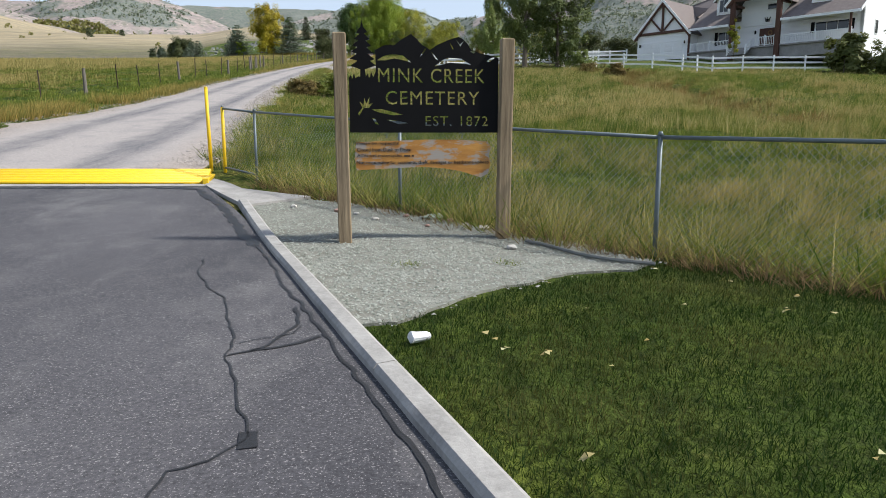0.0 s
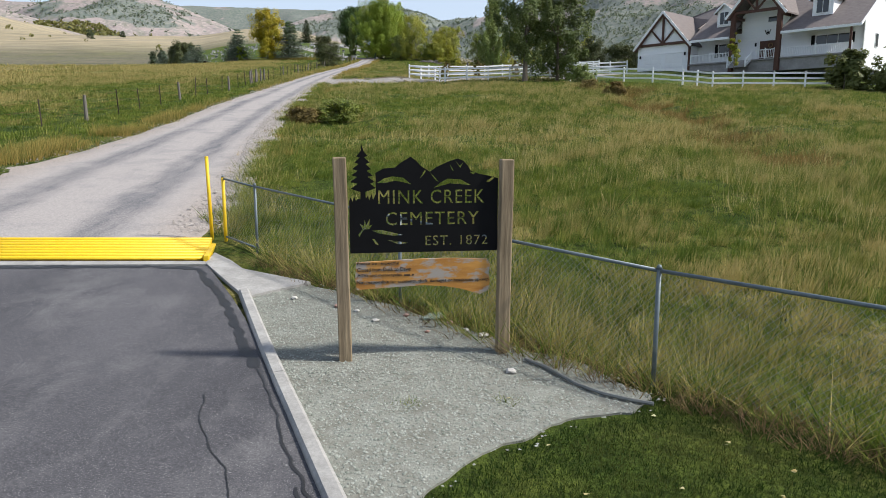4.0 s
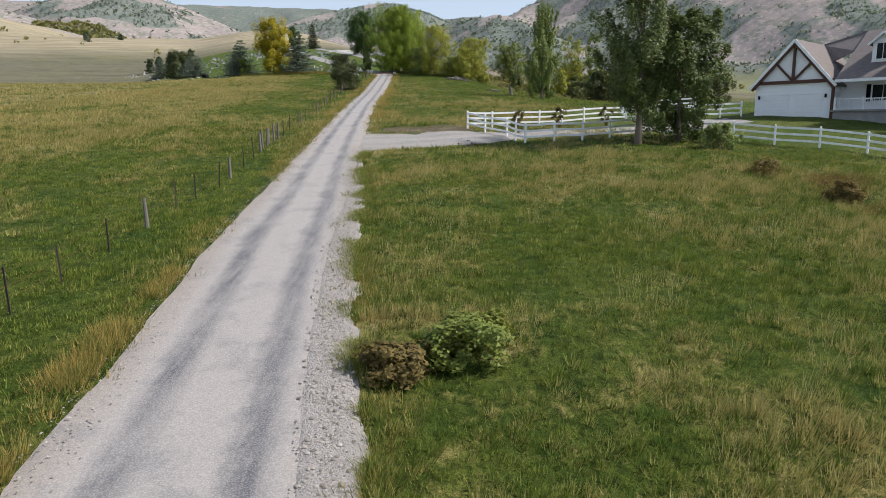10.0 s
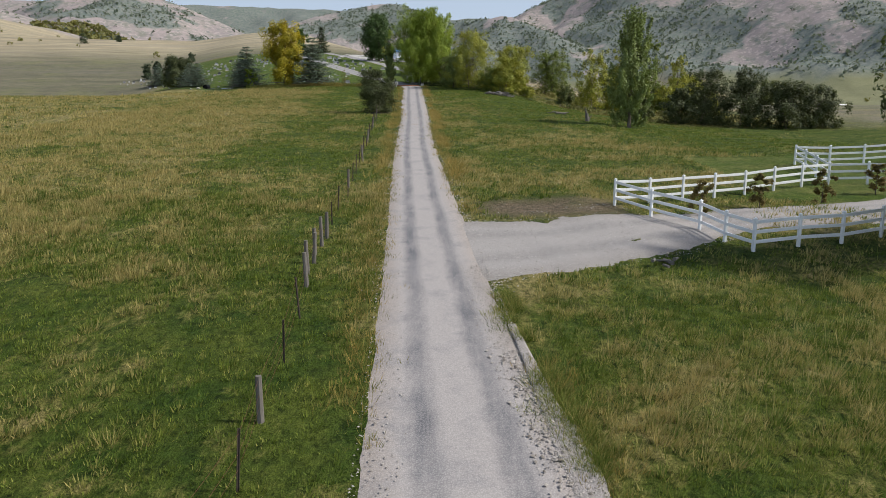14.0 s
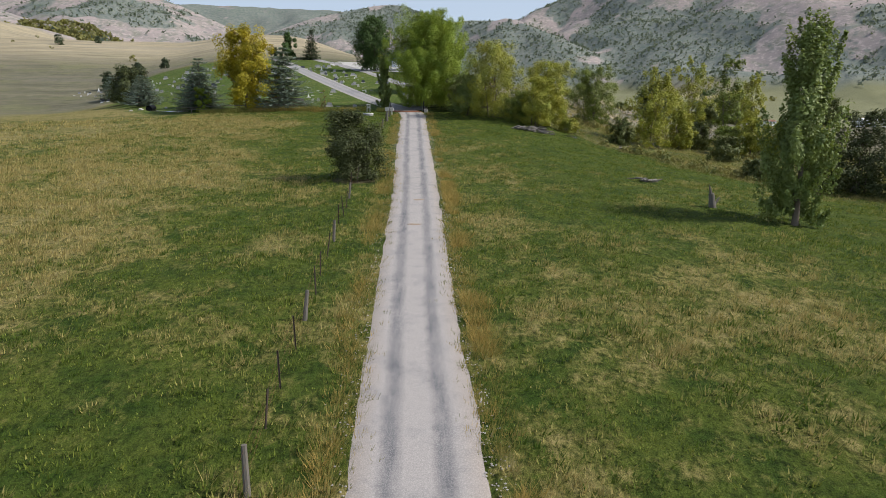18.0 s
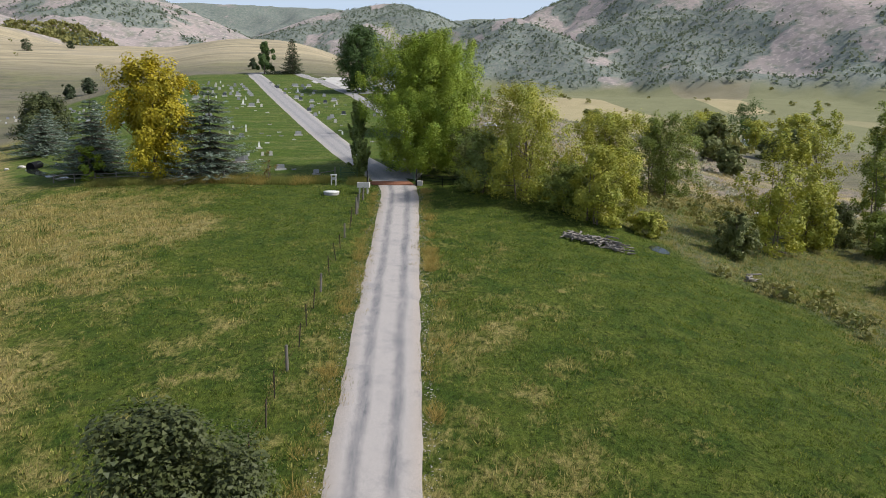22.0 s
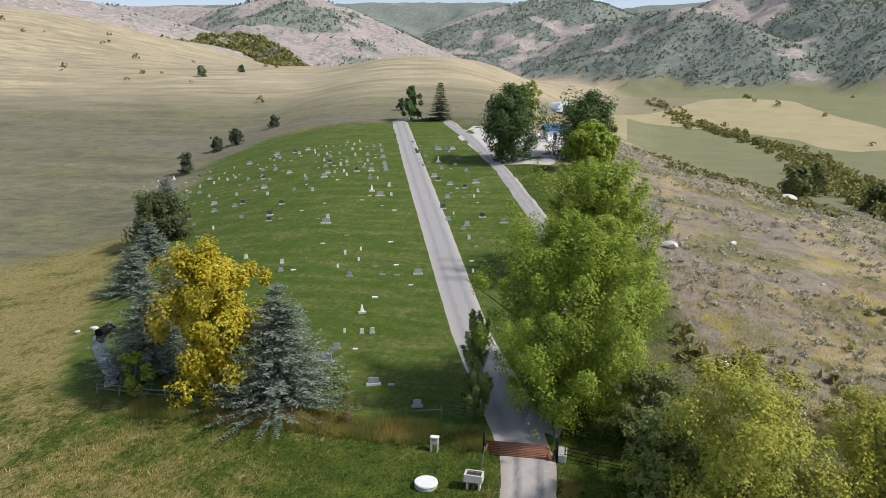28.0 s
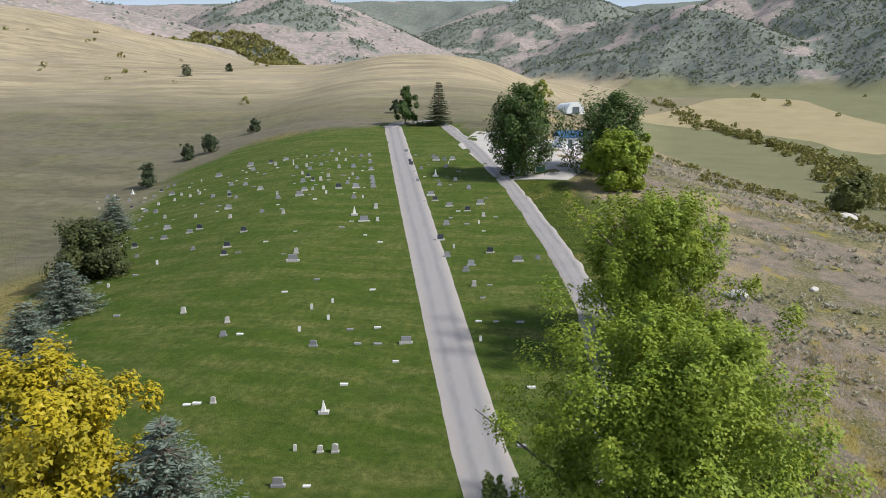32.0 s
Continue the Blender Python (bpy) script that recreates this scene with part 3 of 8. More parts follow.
def broadleaf(name, label, x, y, tall, wide, mat, leaves=6000, leaf=0.28, bare=0.15, seed=1, clumps=70, top=0.55, trunk=0.25,
              stems=1, base=0.6, lean=(0, 0), category="tree", group="", droop=0.0, deep=None, fill=1.0, plume=0.0):
    """A tree or bush with trunk, limbs and a ragged crown of many leaves. wide: the crown's breadth; top: where it is widest."""
    rng = np.random.default_rng(seed)
    th = holder(name, stand(x, y, 0, -0.05), label, category, group)
    low = tall * bare
    deep = deep or 1.0
    lobes = max(8, clumps // 4)
    h = np.linspace(0.02, 1, lobes) ** 0.9 * rng.uniform(0.93, 1.07, lobes)
    prof = np.where(h < top, base + (1 - base) * np.sin(np.clip(h, 0, 1) / top * math.pi / 2), np.cos(np.clip((h - top) / (1 - top), 0, 1) * math.pi / 2 * 0.93) ** 0.5)
    ang = np.arange(lobes) * 2.4 + rng.uniform(-0.5, 0.5, lobes)
    rad = wide / 2 * prof * rng.uniform(0.35, 0.9, lobes)
    lx, ly, lz = np.cos(ang) * rad, np.sin(ang) * rad * deep, low + h * (tall - low) * 0.9
    pick = np.concatenate([np.arange(lobes), rng.integers(0, lobes, clumps - lobes)])
    sig = 0.12 * wide * (0.6 + 0.5 * prof[pick])
    jig = rng.normal(size=(clumps, 3)) * sig[:, None] * np.array([1, 1, 1.15])
    jig[:lobes] = 0
    pull = rng.uniform(0.55, 1.06, clumps)
    cz = lz[pick] + jig[:, 2] + (1 - pull) * 0.1 * tall
    cx = lx[pick] * pull + jig[:, 0] + lean[0] * cz
    cy = ly[pick] * pull + jig[:, 1] + lean[1] * cz
    cz = cz - droop * tall * 0.1
    centres = np.stack([cx, cy, np.clip(cz, tall * 0.05, tall * 0.97)], 1)
    radii = rng.uniform(0.07, 0.135, clumps) * wide * (0.7 + 0.5 * prof[pick]) * fill
    v, f = leaf_cloud(rng, centres, radii, leaves, leaf, plume=plume)
    off = v[:, :2] - np.array(lean) * v[:, 2:3]
    grow = np.array([wide / 2 / np.percentile(np.hypot(off[:, 0], off[:, 1]), 96)] * 2 + [tall / np.percentile(v[:, 2], 99.6)])
    v, centres = v * grow, centres * grow
    mid3 = v.reshape(-1, 3, 3).mean(1)
    stray = np.hypot(mid3[:, 0] - lean[0] * mid3[:, 2], mid3[:, 1] - lean[1] * mid3[:, 2]) > wide * 0.56
    v, f = v.reshape(-1, 3, 3)[~stray].reshape(-1, 3), f[:int((~stray).sum())]
    v[:, 2] = np.maximum(v[:, 2], 0.05)
    crown = new("crown", mesh_from("crown", v, f, mat))
    crown.parent = th
    chains = []
    for s in range(stems):
        o = Vector((rng.normal() * 0.12 * (stems > 1) * wide * 0.5, rng.normal() * 0.12 * (stems > 1) * wide * 0.5, 0))
        fan = Vector((rng.normal(), rng.normal(), 0)) * (0.08 * tall if stems > 1 else 0.015 * tall)
        pts = [o + fan * (k / 5) + Vector((lean[0] * tall * k / 5 * 0.8, lean[1] * tall * k / 5 * 0.8, tall * 0.8 * k / 5)) for k in range(6)]
        rr = [trunk * (1.25 if k == 0 else 1.0) * (1 - 0.17 * k) / (1 if stems == 1 else 1.6) for k in range(6)]
        chains.append((pts, rr))
    limbs = []
    for k in rng.choice(clumps, min(clumps, 26), replace=False):
        c = centres[k]
        start = Vector((lean[0] * c[2] * 0.5, lean[1] * c[2] * 0.5, max(low * 0.6, c[2] * 0.55)))
        e = Vector(c)
        mid = (start + e) / 2 + Vector((0, 0, -0.04 * tall))
        w = trunk * 0.34
        limbs.append(([start, mid, e], [w, w * 0.6, w * 0.15]))
    for kind, runs, sides in (("limb", limbs[:14 if leaves >= 9000 else 4], 5), ("trunk", chains, 8)):
        for chain in runs:
            lv, lf = limb_verts([chain], sides)
            new(kind, mesh_from(kind, [tuple(q) for q in lv], lf, M_BARK, True)).parent = th
    return th


def conifer(name, label, x, y, tall, wide, mat, seed=1, tiers=22, per=11, group="", spray=0.5, category="tree", bare=0.03):
    """A spruce: whorls of boughs that droop, with flat sprays of needles along each."""
    rng = np.random.default_rng(seed)
    th = holder(name, stand(x, y, 0, -0.05), label, category, group)
    V, lim = [], []
    for k in range(tiers):
        h = bare + (1 - bare) * (k + rng.uniform(-0.3, 0.3)) / tiers
        reach = wide / 2 * max(0.03, 1 - max(h, 0)) ** 0.78 * (1 + 0.12 * math.sin(k * 2.3 + seed))
        n = max(4, int(per * (0.5 + 0.5 * (1 - h))))
        for j in range(n):
            a = 2 * math.pi * (j + rng.uniform(-0.4, 0.4)) / n
            L = reach * rng.uniform(0.72, 1.12)
            d = np.array([math.cos(a), math.sin(a), 0])
            side = np.array([-d[1], d[0], 0])
            z0 = h * tall
            steps = max(3, int(L / (spray * 0.42)))
            for s in range(1, steps + 1):
                f = s / steps
                c = d * L * f + np.array([0, 0, z0 - 0.16 * L * math.sin(f * math.pi * 0.75) + 0.05 * L * f * f])
                for sd in (-1, 1):
                    for up in range(2):
                        q = d * 0.6 + side * sd * rng.uniform(0.5, 1.0) + np.array([0, 0, rng.uniform(-0.35, 0.25)])
                        q /= np.linalg.norm(q)
                        w = np.cross(q, rng.normal(size=3) * 0.45 + np.array([0, 0, 1]))
                        w /= np.linalg.norm(w)
                        ln = spray * rng.uniform(0.6, 1.15) * (1.05 - 0.45 * f)
                        b = c + rng.normal(size=3) * 0.05
                        V += [b, b + q * ln * 0.5 + w * ln * 0.16, b + q * ln, b + q * ln * 0.5 - w * ln * 0.16]
            lim.append(([Vector((0, 0, z0)), Vector(d * L * 0.85) + Vector((0, 0, z0 - 0.12 * L))], [0.045, 0.012]))
    V = np.array(V)
    V[:, 2] = np.maximum(V[:, 2], 0.04)
    c = new("crown", mesh_from("crown", V, np.arange(len(V)).reshape(-1, 4), mat))
    c.parent = th
    lim.append(([Vector((0, 0, tall * k / 4)) for k in range(5)], [tall * 0.017 * (1 - 0.22 * k) for k in range(5)]))
    tv, tf = limb_verts(lim, 6)
    new("trunk", mesh_from("trunk", [tuple(q) for q in tv], tf, M_BARK, True)).parent = th
    return th


# ---- the ground ----
def graded(lo, a, b, hi, fine, grow, most):
    out = list(np.arange(a, b + fine / 2, fine))
    s, x = fine, b
    while x < hi:
        s = min(s * grow, most)
        x += s
        out.append(x)
    s, x = fine, a
    while x > lo:
        s = min(s * grow, most)
        x -= s
        out.insert(0, x)
    return np.array(out)


LAWN_Y, LAWN_X = (201, 212, 250, 322, 343, 358, 364), (-66, -74, -97, -128, -124, -88, -84)
LOOP_Y, LOOP_X = (198, 206, 215, 245, 266, 300, 335, 355, 372), (-19, -19, -19.5, -23, -28, -39, -53, -61, -66)


def dry_at(x, y):
    """How parched the meadow is, 0 to 1."""
    d = (fbm(x, y, 1.6, 3, 31) - 0.5) * 1.1 + (fbm(x, y, 6, 3, 33) - 0.5) * 0.8 + (fbm(x, y, 40, 3, 37) - 0.5) * 0.8 + 0.40
    d = d + 0.18 * sstep((np.abs(x - axis_x(y)) - 8) / 30) - 0.34 * sstep((9 - np.abs(x - axis_x(y) + 9.5)) / 5)
    d = d - 0.35 * sstep((x - axis_x(y) - 6) / 10) * sstep((y - 100) / 30) * sstep((40 - (x - axis_x(y))) / 20)
    d = d - 0.16 * sstep((26 - y) / 6) - 0.15 * sstep((4 - np.abs(x - axis_x(y) - 7)) / 3) * sstep((60 - y) / 8) - 0.14 * sstep((y - 66) / 20) * sstep((x - axis_x(y)) / 4) + 0.08 * sstep((-4 - x + axis_x(y)) / 6) + 0.14 * sstep((-13 - x + axis_x(y)) / 4) * sstep((y - 135) / 25) - 0.24 * sstep((x - axis_x(y) - 15) / 20) * sstep((y - 18) / 15)
    d = d - 0.15 * sstep((x - axis_x(y) - 6) / 6) * sstep((y - 34) / 14) * sstep((78 - y) / 8)
    d = d - 0.3 * sstep((y - 184) / 8) * sstep((205 - y) / 4)
    d = d - 0.8 * sstep((9.4 - x - y) / 1.0) * (y < 9)
    return np.clip(d, 0, 1)


def wood_at(x, y):
    """How thick the mountain woods stand, 0 to 1."""
    n = fbm(x, y, 300, 6, 71) + 0.35 * (fbm(x, y, 60, 3, 75) - 0.5)
    bare = 0.10 * np.exp(-((x + 860) / 420) ** 2 - ((y - 1700) / 600) ** 2) + 0.03 * sstep((-500 - x) / 100) * sstep((1500 - y) / 200)
    far = 0.05 * sstep((y - 2150) / 200) + 0.04 * sstep((y - 3050) / 200) + 0.15 * sstep((x - 230 + 0.1 * (y - 1700)) / 120)
    band = 0.12 * np.exp(-((x - 60 + 0.25 * (y - 1600)) / 55) ** 2) * sstep((y - 1300) / 50) * sstep((1900 - y) / 100)
    return sstep((n - 0.475 - bare + far + band) / 0.08)


def zones(x, y):
    u = x - axis_x(y)
    inside = (x > np.interp(y, LAWN_Y, LAWN_X)) & (x < np.interp(y, LOOP_Y, LOOP_X) - 0.5) & (y > 202) & (y < 362)
    kerb = 0.25 - 0.426 * (y - 2.4)
    front = (x > kerb) & (x + y < 9.3) & (y < 9)
    yard = (x > 6) & (y > 66 + 0 * x) & (y < 100) & (x + 0.9 * y > 82) & (x - 8 < 60)
    lawn = inside.astype(float) + 0.7 * yard + 0.25 * front
    out = np.maximum(sstep((-u - 42 - 40 * sstep((300 - y) / 60) + 18 * fbm(x, y, 30, 3, 5)) / 14) * sstep((y - 185 - 0.0 * x) / 26), sstep((y - 352 + 10 * fbm(x, y, 25, 2, 8)) / 14))
    out = np.maximum(out, sstep((-u - 95) / 20))
    out = np.maximum(out, sstep((u - 70 + (y > 230) * 20) / 20) * sstep((y - 150) / 20))
    sage = sstep((x - np.interp(y, LOOP_Y, LOOP_X) - 6 - 6 * fbm(x, y, 14, 3, 6)) / 5) * sstep((y - 207) / 8) * sstep((470 - y) / 60) * sstep((95 - u + (y - 205) * 0.2) / 20)
    mtn = np.zeros(np.broadcast(x, y).shape)
    if np.any(y > 640):
        top = ridge_top(x, y)
        floor = lane_z(y) + rise_of(x, y)
        mtn = sstep((top - floor + 22 - 34 * fbm(x, y, 160, 4, 12)) / 12)
    mtn = np.maximum(mtn, 0.3 * sstep((rise_of(x, y) - 55 - 30 * fbm(x, y, 120, 4, 13)) / 25) * sstep((y - 600) / 200))
    soil = 0.85 * sstep((2.6 - np.hypot(x + 22.8, y - 139.6)) / 1.5)
    soil = np.maximum(soil, 0.95 * sstep((fbm(x, y, 3, 3, 15) - 0.3) / 0.25) * sstep((3.4 - np.abs(y - 80.6)) / 2.5) * sstep((5.5 - np.abs(x + 7.6)) / 3))
    soil = np.maximum(soil, 0.9 * sstep((1.7 - np.hypot(x + 5.0, (y - 18.4) * 0.8)) / 1.4) * sstep((fbm(x, y, 1.5, 3, 16) - 0.3) / 0.2))
    bank = sstep((x - 3 - (176 - y) * 0.5 - 3 * fbm(x, y, 8, 3, 19)) / 3) * sstep((y - 138) / 14) * sstep((225 - y) / 8)
    sage = np.maximum(sage, 0.28 * bank)
    return np.clip(lawn, 0, 1), out, sage, mtn, soil


gx = graded(-2700, -60, 44, 2700, 0.9, 1.065, 24)
gy = graded(-160, 4, 222, 4350, 0.9, 1.055, 22)
GX, GY = np.meshgrid(gx, gy)
GZ = height(GX, GY)
nx, ny = len(gx), len(gy)
cell = np.arange(nx * ny).reshape(ny, nx)
quads = np.stack([cell[:-1, :-1], cell[:-1, 1:], cell[1:, 1:], cell[1:, :-1]], -1).reshape(-1, 4)
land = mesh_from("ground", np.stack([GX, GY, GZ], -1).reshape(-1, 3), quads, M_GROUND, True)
point_attr(land, "dry", dry_at(GX, GY))
point_attr(land, "valley", sstep((GX - axis_x(GY) - 90) / 60) * sstep((GY - 330) / 80))
point_attr(land, "wood", wood_at(GX, GY))
point_attr(land, "pale", sstep((GZ - 46) / 26) * sstep((GY - 345) / 90))
for key, val in zip(("lawn", "pasture", "sage", "mountain", "soil"), zones(GX, GY)):
    point_attr(land, key, val)


def surface(x, y):
    """The height of the ground sheet itself at many points."""
    i = np.clip(np.searchsorted(gx, x) - 1, 0, nx - 2)
    j = np.clip(np.searchsorted(gy, y) - 1, 0, ny - 2)
    a, b = (x - gx[i]) / (gx[i + 1] - gx[i]), (y - gy[j]) / (gy[j + 1] - gy[j])
    return (GZ[j, i] * (1 - a) + GZ[j, i + 1] * a) * (1 - b) + (GZ[j + 1, i] * (1 - a) + GZ[j + 1, i + 1] * a) * b


ground = tagged(new("ground", land), "rising valley meadow, dry hills and wooded mountains", "ground", kind="structure")


def ribbon(name, label, mat, ys_l, lift, across=9, category="road", ragged=0.22, seed=4, sink=0.6):
    """A road laid on the land between two edges: rows of (left x, left y, right x, right y)."""
    rows = np.array(ys_l, float)
    seg = np.hypot(*(np.diff((rows[:, 0:2] + rows[:, 2:4]) / 2, axis=0).T))
    s = np.concatenate([[0], np.cumsum(seg)])
    n = int(s[-1] / 0.4) + 2
    t = np.linspace(0, s[-1], n)
    e = np.stack([np.interp(t, s, rows[:, k]) for k in range(4)], 1)
    k = np.ones(13) / 13
    pad = np.pad(e, ((6, 6), (0, 0)), mode="reflect", reflect_type="odd")
    e = np.stack([np.convolve(pad[:, c], k, "valid") for c in range(4)], 1)
    w = np.linspace(0, 1, across)
    X = e[:, 0:1] * (1 - w) + e[:, 2:3] * w
    Y = e[:, 1:2] * (1 - w) + e[:, 3:4] * w
    d = (fbm(X, Y, 1.7, 4, seed) - 0.5) * 2 * ragged
    edge = np.zeros(across)
    edge[0], edge[-1] = -1, 1
    dirx, diry = e[:, 2] - e[:, 0], e[:, 3] - e[:, 1]
    ln = np.hypot(dirx, diry)
    X = X + edge * d * (dirx / ln)[:, None]
    Y = Y + edge * d * (diry / ln)[:, None]
    Z = height(X, Y) + lift * np.where(edge == 0, 1.0, -sink)
    V = np.stack([X, Y, Z], -1).reshape(-1, 3)
    c = np.arange(n * across).reshape(n, across)
    F = np.stack([c[:-1, :-1], c[:-1, 1:], c[1:, 1:], c[1:, :-1]], -1).reshape(-1, 4)
    me = mesh_from(name, V, F, mat, True)
    uv = me.uv_layers.new(name="UVMap")
    U = np.stack([np.broadcast_to(w, (n, across)), np.broadcast_to(t[:, None], (n, across))], -1).reshape(-1, 2)
    uv.data.foreach_set("uv", U[F.ravel()].astype(np.float32).ravel())
    return tagged(new(name, me), label, category, kind="structure")


LANE_EDGE_Y = (13.6, 17, 20, 24.5, 32, 39, 46, 54, 63, 83, 108, 136, 160, 196, 200.2)
LANE_L = (-12.6, -13.2, -13.5, -13.6, -13.6, -14.2, -14.9, -15.2, -15.6, -16.8, -18.2, -19.5, -21.0, -22.9, -23.8)
LANE_R = (-4.6, -4.9, -5.4, -6.2, -7.5, -8.5, -9.3, -9.9, -11.1, -12.7, -14.4, -15.6, -16.8, -18.6, -19.3)
road = ribbon("road", "pale gravel lane with two grey wheel tracks", M_LANE, [(l, y, r, y) for y, l, r in zip(LANE_EDGE_Y, LANE_L, LANE_R)], 0.05, 11)
shoulder = ribbon("verge", "stony earth shoulder beside the gravel lane", two_tone("stony_earth", (0.385, 0.35, 0.33), (0.255, 0.23, 0.21), 4, 0.95, relief=1.0, depth=0.05, fine=5),
                  [(np.interp(y, LANE_EDGE_Y, LANE_R) - w, y, np.interp(y, LANE_EDGE_Y, LANE_R) + 0.15, y) for y, w in ((15, 0.5), (20, 0.9), (28, 1.3), (36, 1.3), (45, 1.1), (55, 0.8), (64, 0.2))],
                  0.07, 7, "verge", 0.6, 14)
cemetery_road = ribbon("road", "worn grey chipseal cemetery drive", M_CEMLANE,
                       [(-24.0, 200.0, -19.4, 200.0), (-26.2, 205, -21.2, 206), (-32, 218.5, -27.6, 219.4), (-46.4, 256.6, -41.4, 257.5),
                        (-62.8, 300, -57.8, 301.5), (-84.0, 357, -79.2, 358.5)], 0.06, 9, ragged=0.1)
loop_road = ribbon("road", "worn grey chipseal loop drive beside parking", M_CEMLANE,
                   [(-22.5, 203.5, -19.2, 202), (-21.8, 212, -17.6, 211), (-22.6, 230, -18.6, 230), (-25.2, 247, -21, 246), (-30.0, 264, -26, 263), (-41, 296, -36.8, 294),
                    (-56, 332, -51, 330), (-69, 360, -64, 358), (-74, 367, -72, 371), (-80, 362, -84, 366), (-80.5, 355, -85, 357)], 0.14, 9, ragged=0.06)
drive = ribbon("driveway", "pale gravel driveway between white rail fences", M_DRIVE,
               [(-12.5, 77.8, -12.2, 67.5), (-9, 77.8, -8, 69.5), (-4.4, 79.2, -3, 72.2), (0, 80.2, 2, 76.5), (6, 81.5, 8, 77.0), (14, 83.8, 15, 79.2), (21, 88, 22, 83)], 0.03, 9, ragged=0.45)


# ---- trees and bushes ----
broadleaf("cottonwood", "tall bright green cottonwood beside the cemetery gate", -18.6, 206.8, 16.4, 16.2, L_GREEN, 165000, 0.112, 0.03, 11, 440, 0.5, 0.42, stems=3, fill=0.75, plume=0.5, base=0.45)
broadleaf("cottonwood", "spreading bright green cottonwood by the loop drive", -17.2, 238, 14.6, 15.5, L_GREEN, 56000, 0.17, 0.08, 12, 300, 0.5, 0.38, stems=3, lean=(-0.04, 0), fill=0.76, plume=0.6)
broadleaf("maple", "yellow autumn maple between blue spruces", -50.2, 202.8, 14.2, 10.4, L_YELLOW, 28000, 0.2, 0.05, 13, 130, 0.7, 0.3)
conifer("spruce", "silvery blue spruce at the cemetery corner", -43.8, 203.4, 10.8, 13.6, L_SPRUCE, 14, 17, 24, spray=0.72)
conifer("spruce", "silvery blue spruce beside the yellow maple", -60.0, 207.6, 9.4, 12.4, L_SPRUCE, 15, 15, 20, spray=0.75)
conifer("spruce", "blue spruce on the edge of the cemetery lawn", -86, 242.5, 6.8, 11.5, L_SPRUCE, 16, 22, 14, spray=0.7)
conifer("spruce", "blue spruce beyond the round bush", -112, 283, 7.0, 10.0, L_SPRUCE, 24, 20, 13, spray=0.8)
conifer("spruce", "low blue spruce behind the yellow maple", -63.5, 216, 8.2, 9.0, L_SPRUCE, 25, 20, 14, spray=0.7)
broadleaf("bush", "dense dark green bush on the edge of the lawn", -95, 257, 9.0, 12.0, L_HAW, 16000, 0.28, 0.03, 17, 70, 0.45, 0.14, stems=4, category="bush")
broadleaf("sapling", "bright green sapling in front of the spruce", -58.0, 202.6, 4.2, 3.0, L_GREEN, 1600, 0.2, 0.1, 27, 22, 0.5, 0.06, category="bush")
broadleaf("poplar", "narrow green poplar beside the cattle guard", -26.4, 204.3, 8.8, 3.6, L_POPLAR, 14000, 0.15, 0.04, 18, 60, 0.35, 0.1, stems=2, plume=1.6)
broadleaf("elm", "dark green elm beside the parking area", -38.5, 305, 17.0, 14.0, L_DARK, 20000, 0.3, 0.06, 19, 130, 0.5, 0.45)
broadleaf("ash", "round green ash at the top of the cemetery", -79.2, 361.5, 10.6, 7.6, L_DARK, 5000, 0.4, 0.22, 61, 40, 0.5, 0.22)
conifer("fir", "dark fir at the top of the cemetery", -69.6, 361.5, 11.8, 8.6, L_FIR, 62, 22, 14, spray=1.0)
broadleaf("elm", "dense green elm behind the blue roofed pavilion", -23, 313, 15.5, 17.0, L_DARK, 16000, 0.32, 0.05, 63, 120, 0.5, 0.4)
broadleaf("ash", "bright green ash in front of the pavilion", -21.4, 299, 10.4, 11.0, L_GREEN, 9000, 0.36, 0.05, 64, 60, 0.45, 0.25, stems=2)
broadleaf("ash", "yellow-green tree behind the elm", -44, 372, 12.5, 9.0, L_WILLOW, 4500, 0.45, 0.1, 65, 45, 0.5, 0.2)
broadleaf("round_bush", "dark round hawthorn bush beside the wire fence", -22.6, 139.8, 5.8, 5.8, L_HAW, 26000, 0.10, 0.03, 20, 150, 0.58, 0.1, stems=3, category="bush", lean=(-0.14, 0), fill=1.15, base=0.3)
broadleaf("poplar", "tall slender grey-green poplar in the meadow", 9.0, 128.0, 13.8, 5.4, L_POPLAR, 30000, 0.15, 0.03, 21, 170, 0.38, 0.2, plume=1.5)
broadleaf("cottonwood", "dark green cottonwood beside the white rail fence", 8.2, 70.9, 12.8, 7.0, L_COTTON, 30000, 0.12, 0.16, 22, 120, 0.6, 0.24, lean=(0.01, 0), fill=0.95, plume=0.8)
broadleaf("cottonwood", "leafy cottonwood overhanging the white rail fence", 11.8, 73.0, 9.6, 6.8, L_COTTON, 24000, 0.12, 0.08, 23, 110, 0.48, 0.18, fill=1.0, plume=0.3)
conifer("spruce", "low spreading blue spruce at the lawn's edge", -79.5, 230, 6.6, 10.5, L_SPRUCE, 28, 15, 15, spray=0.7)
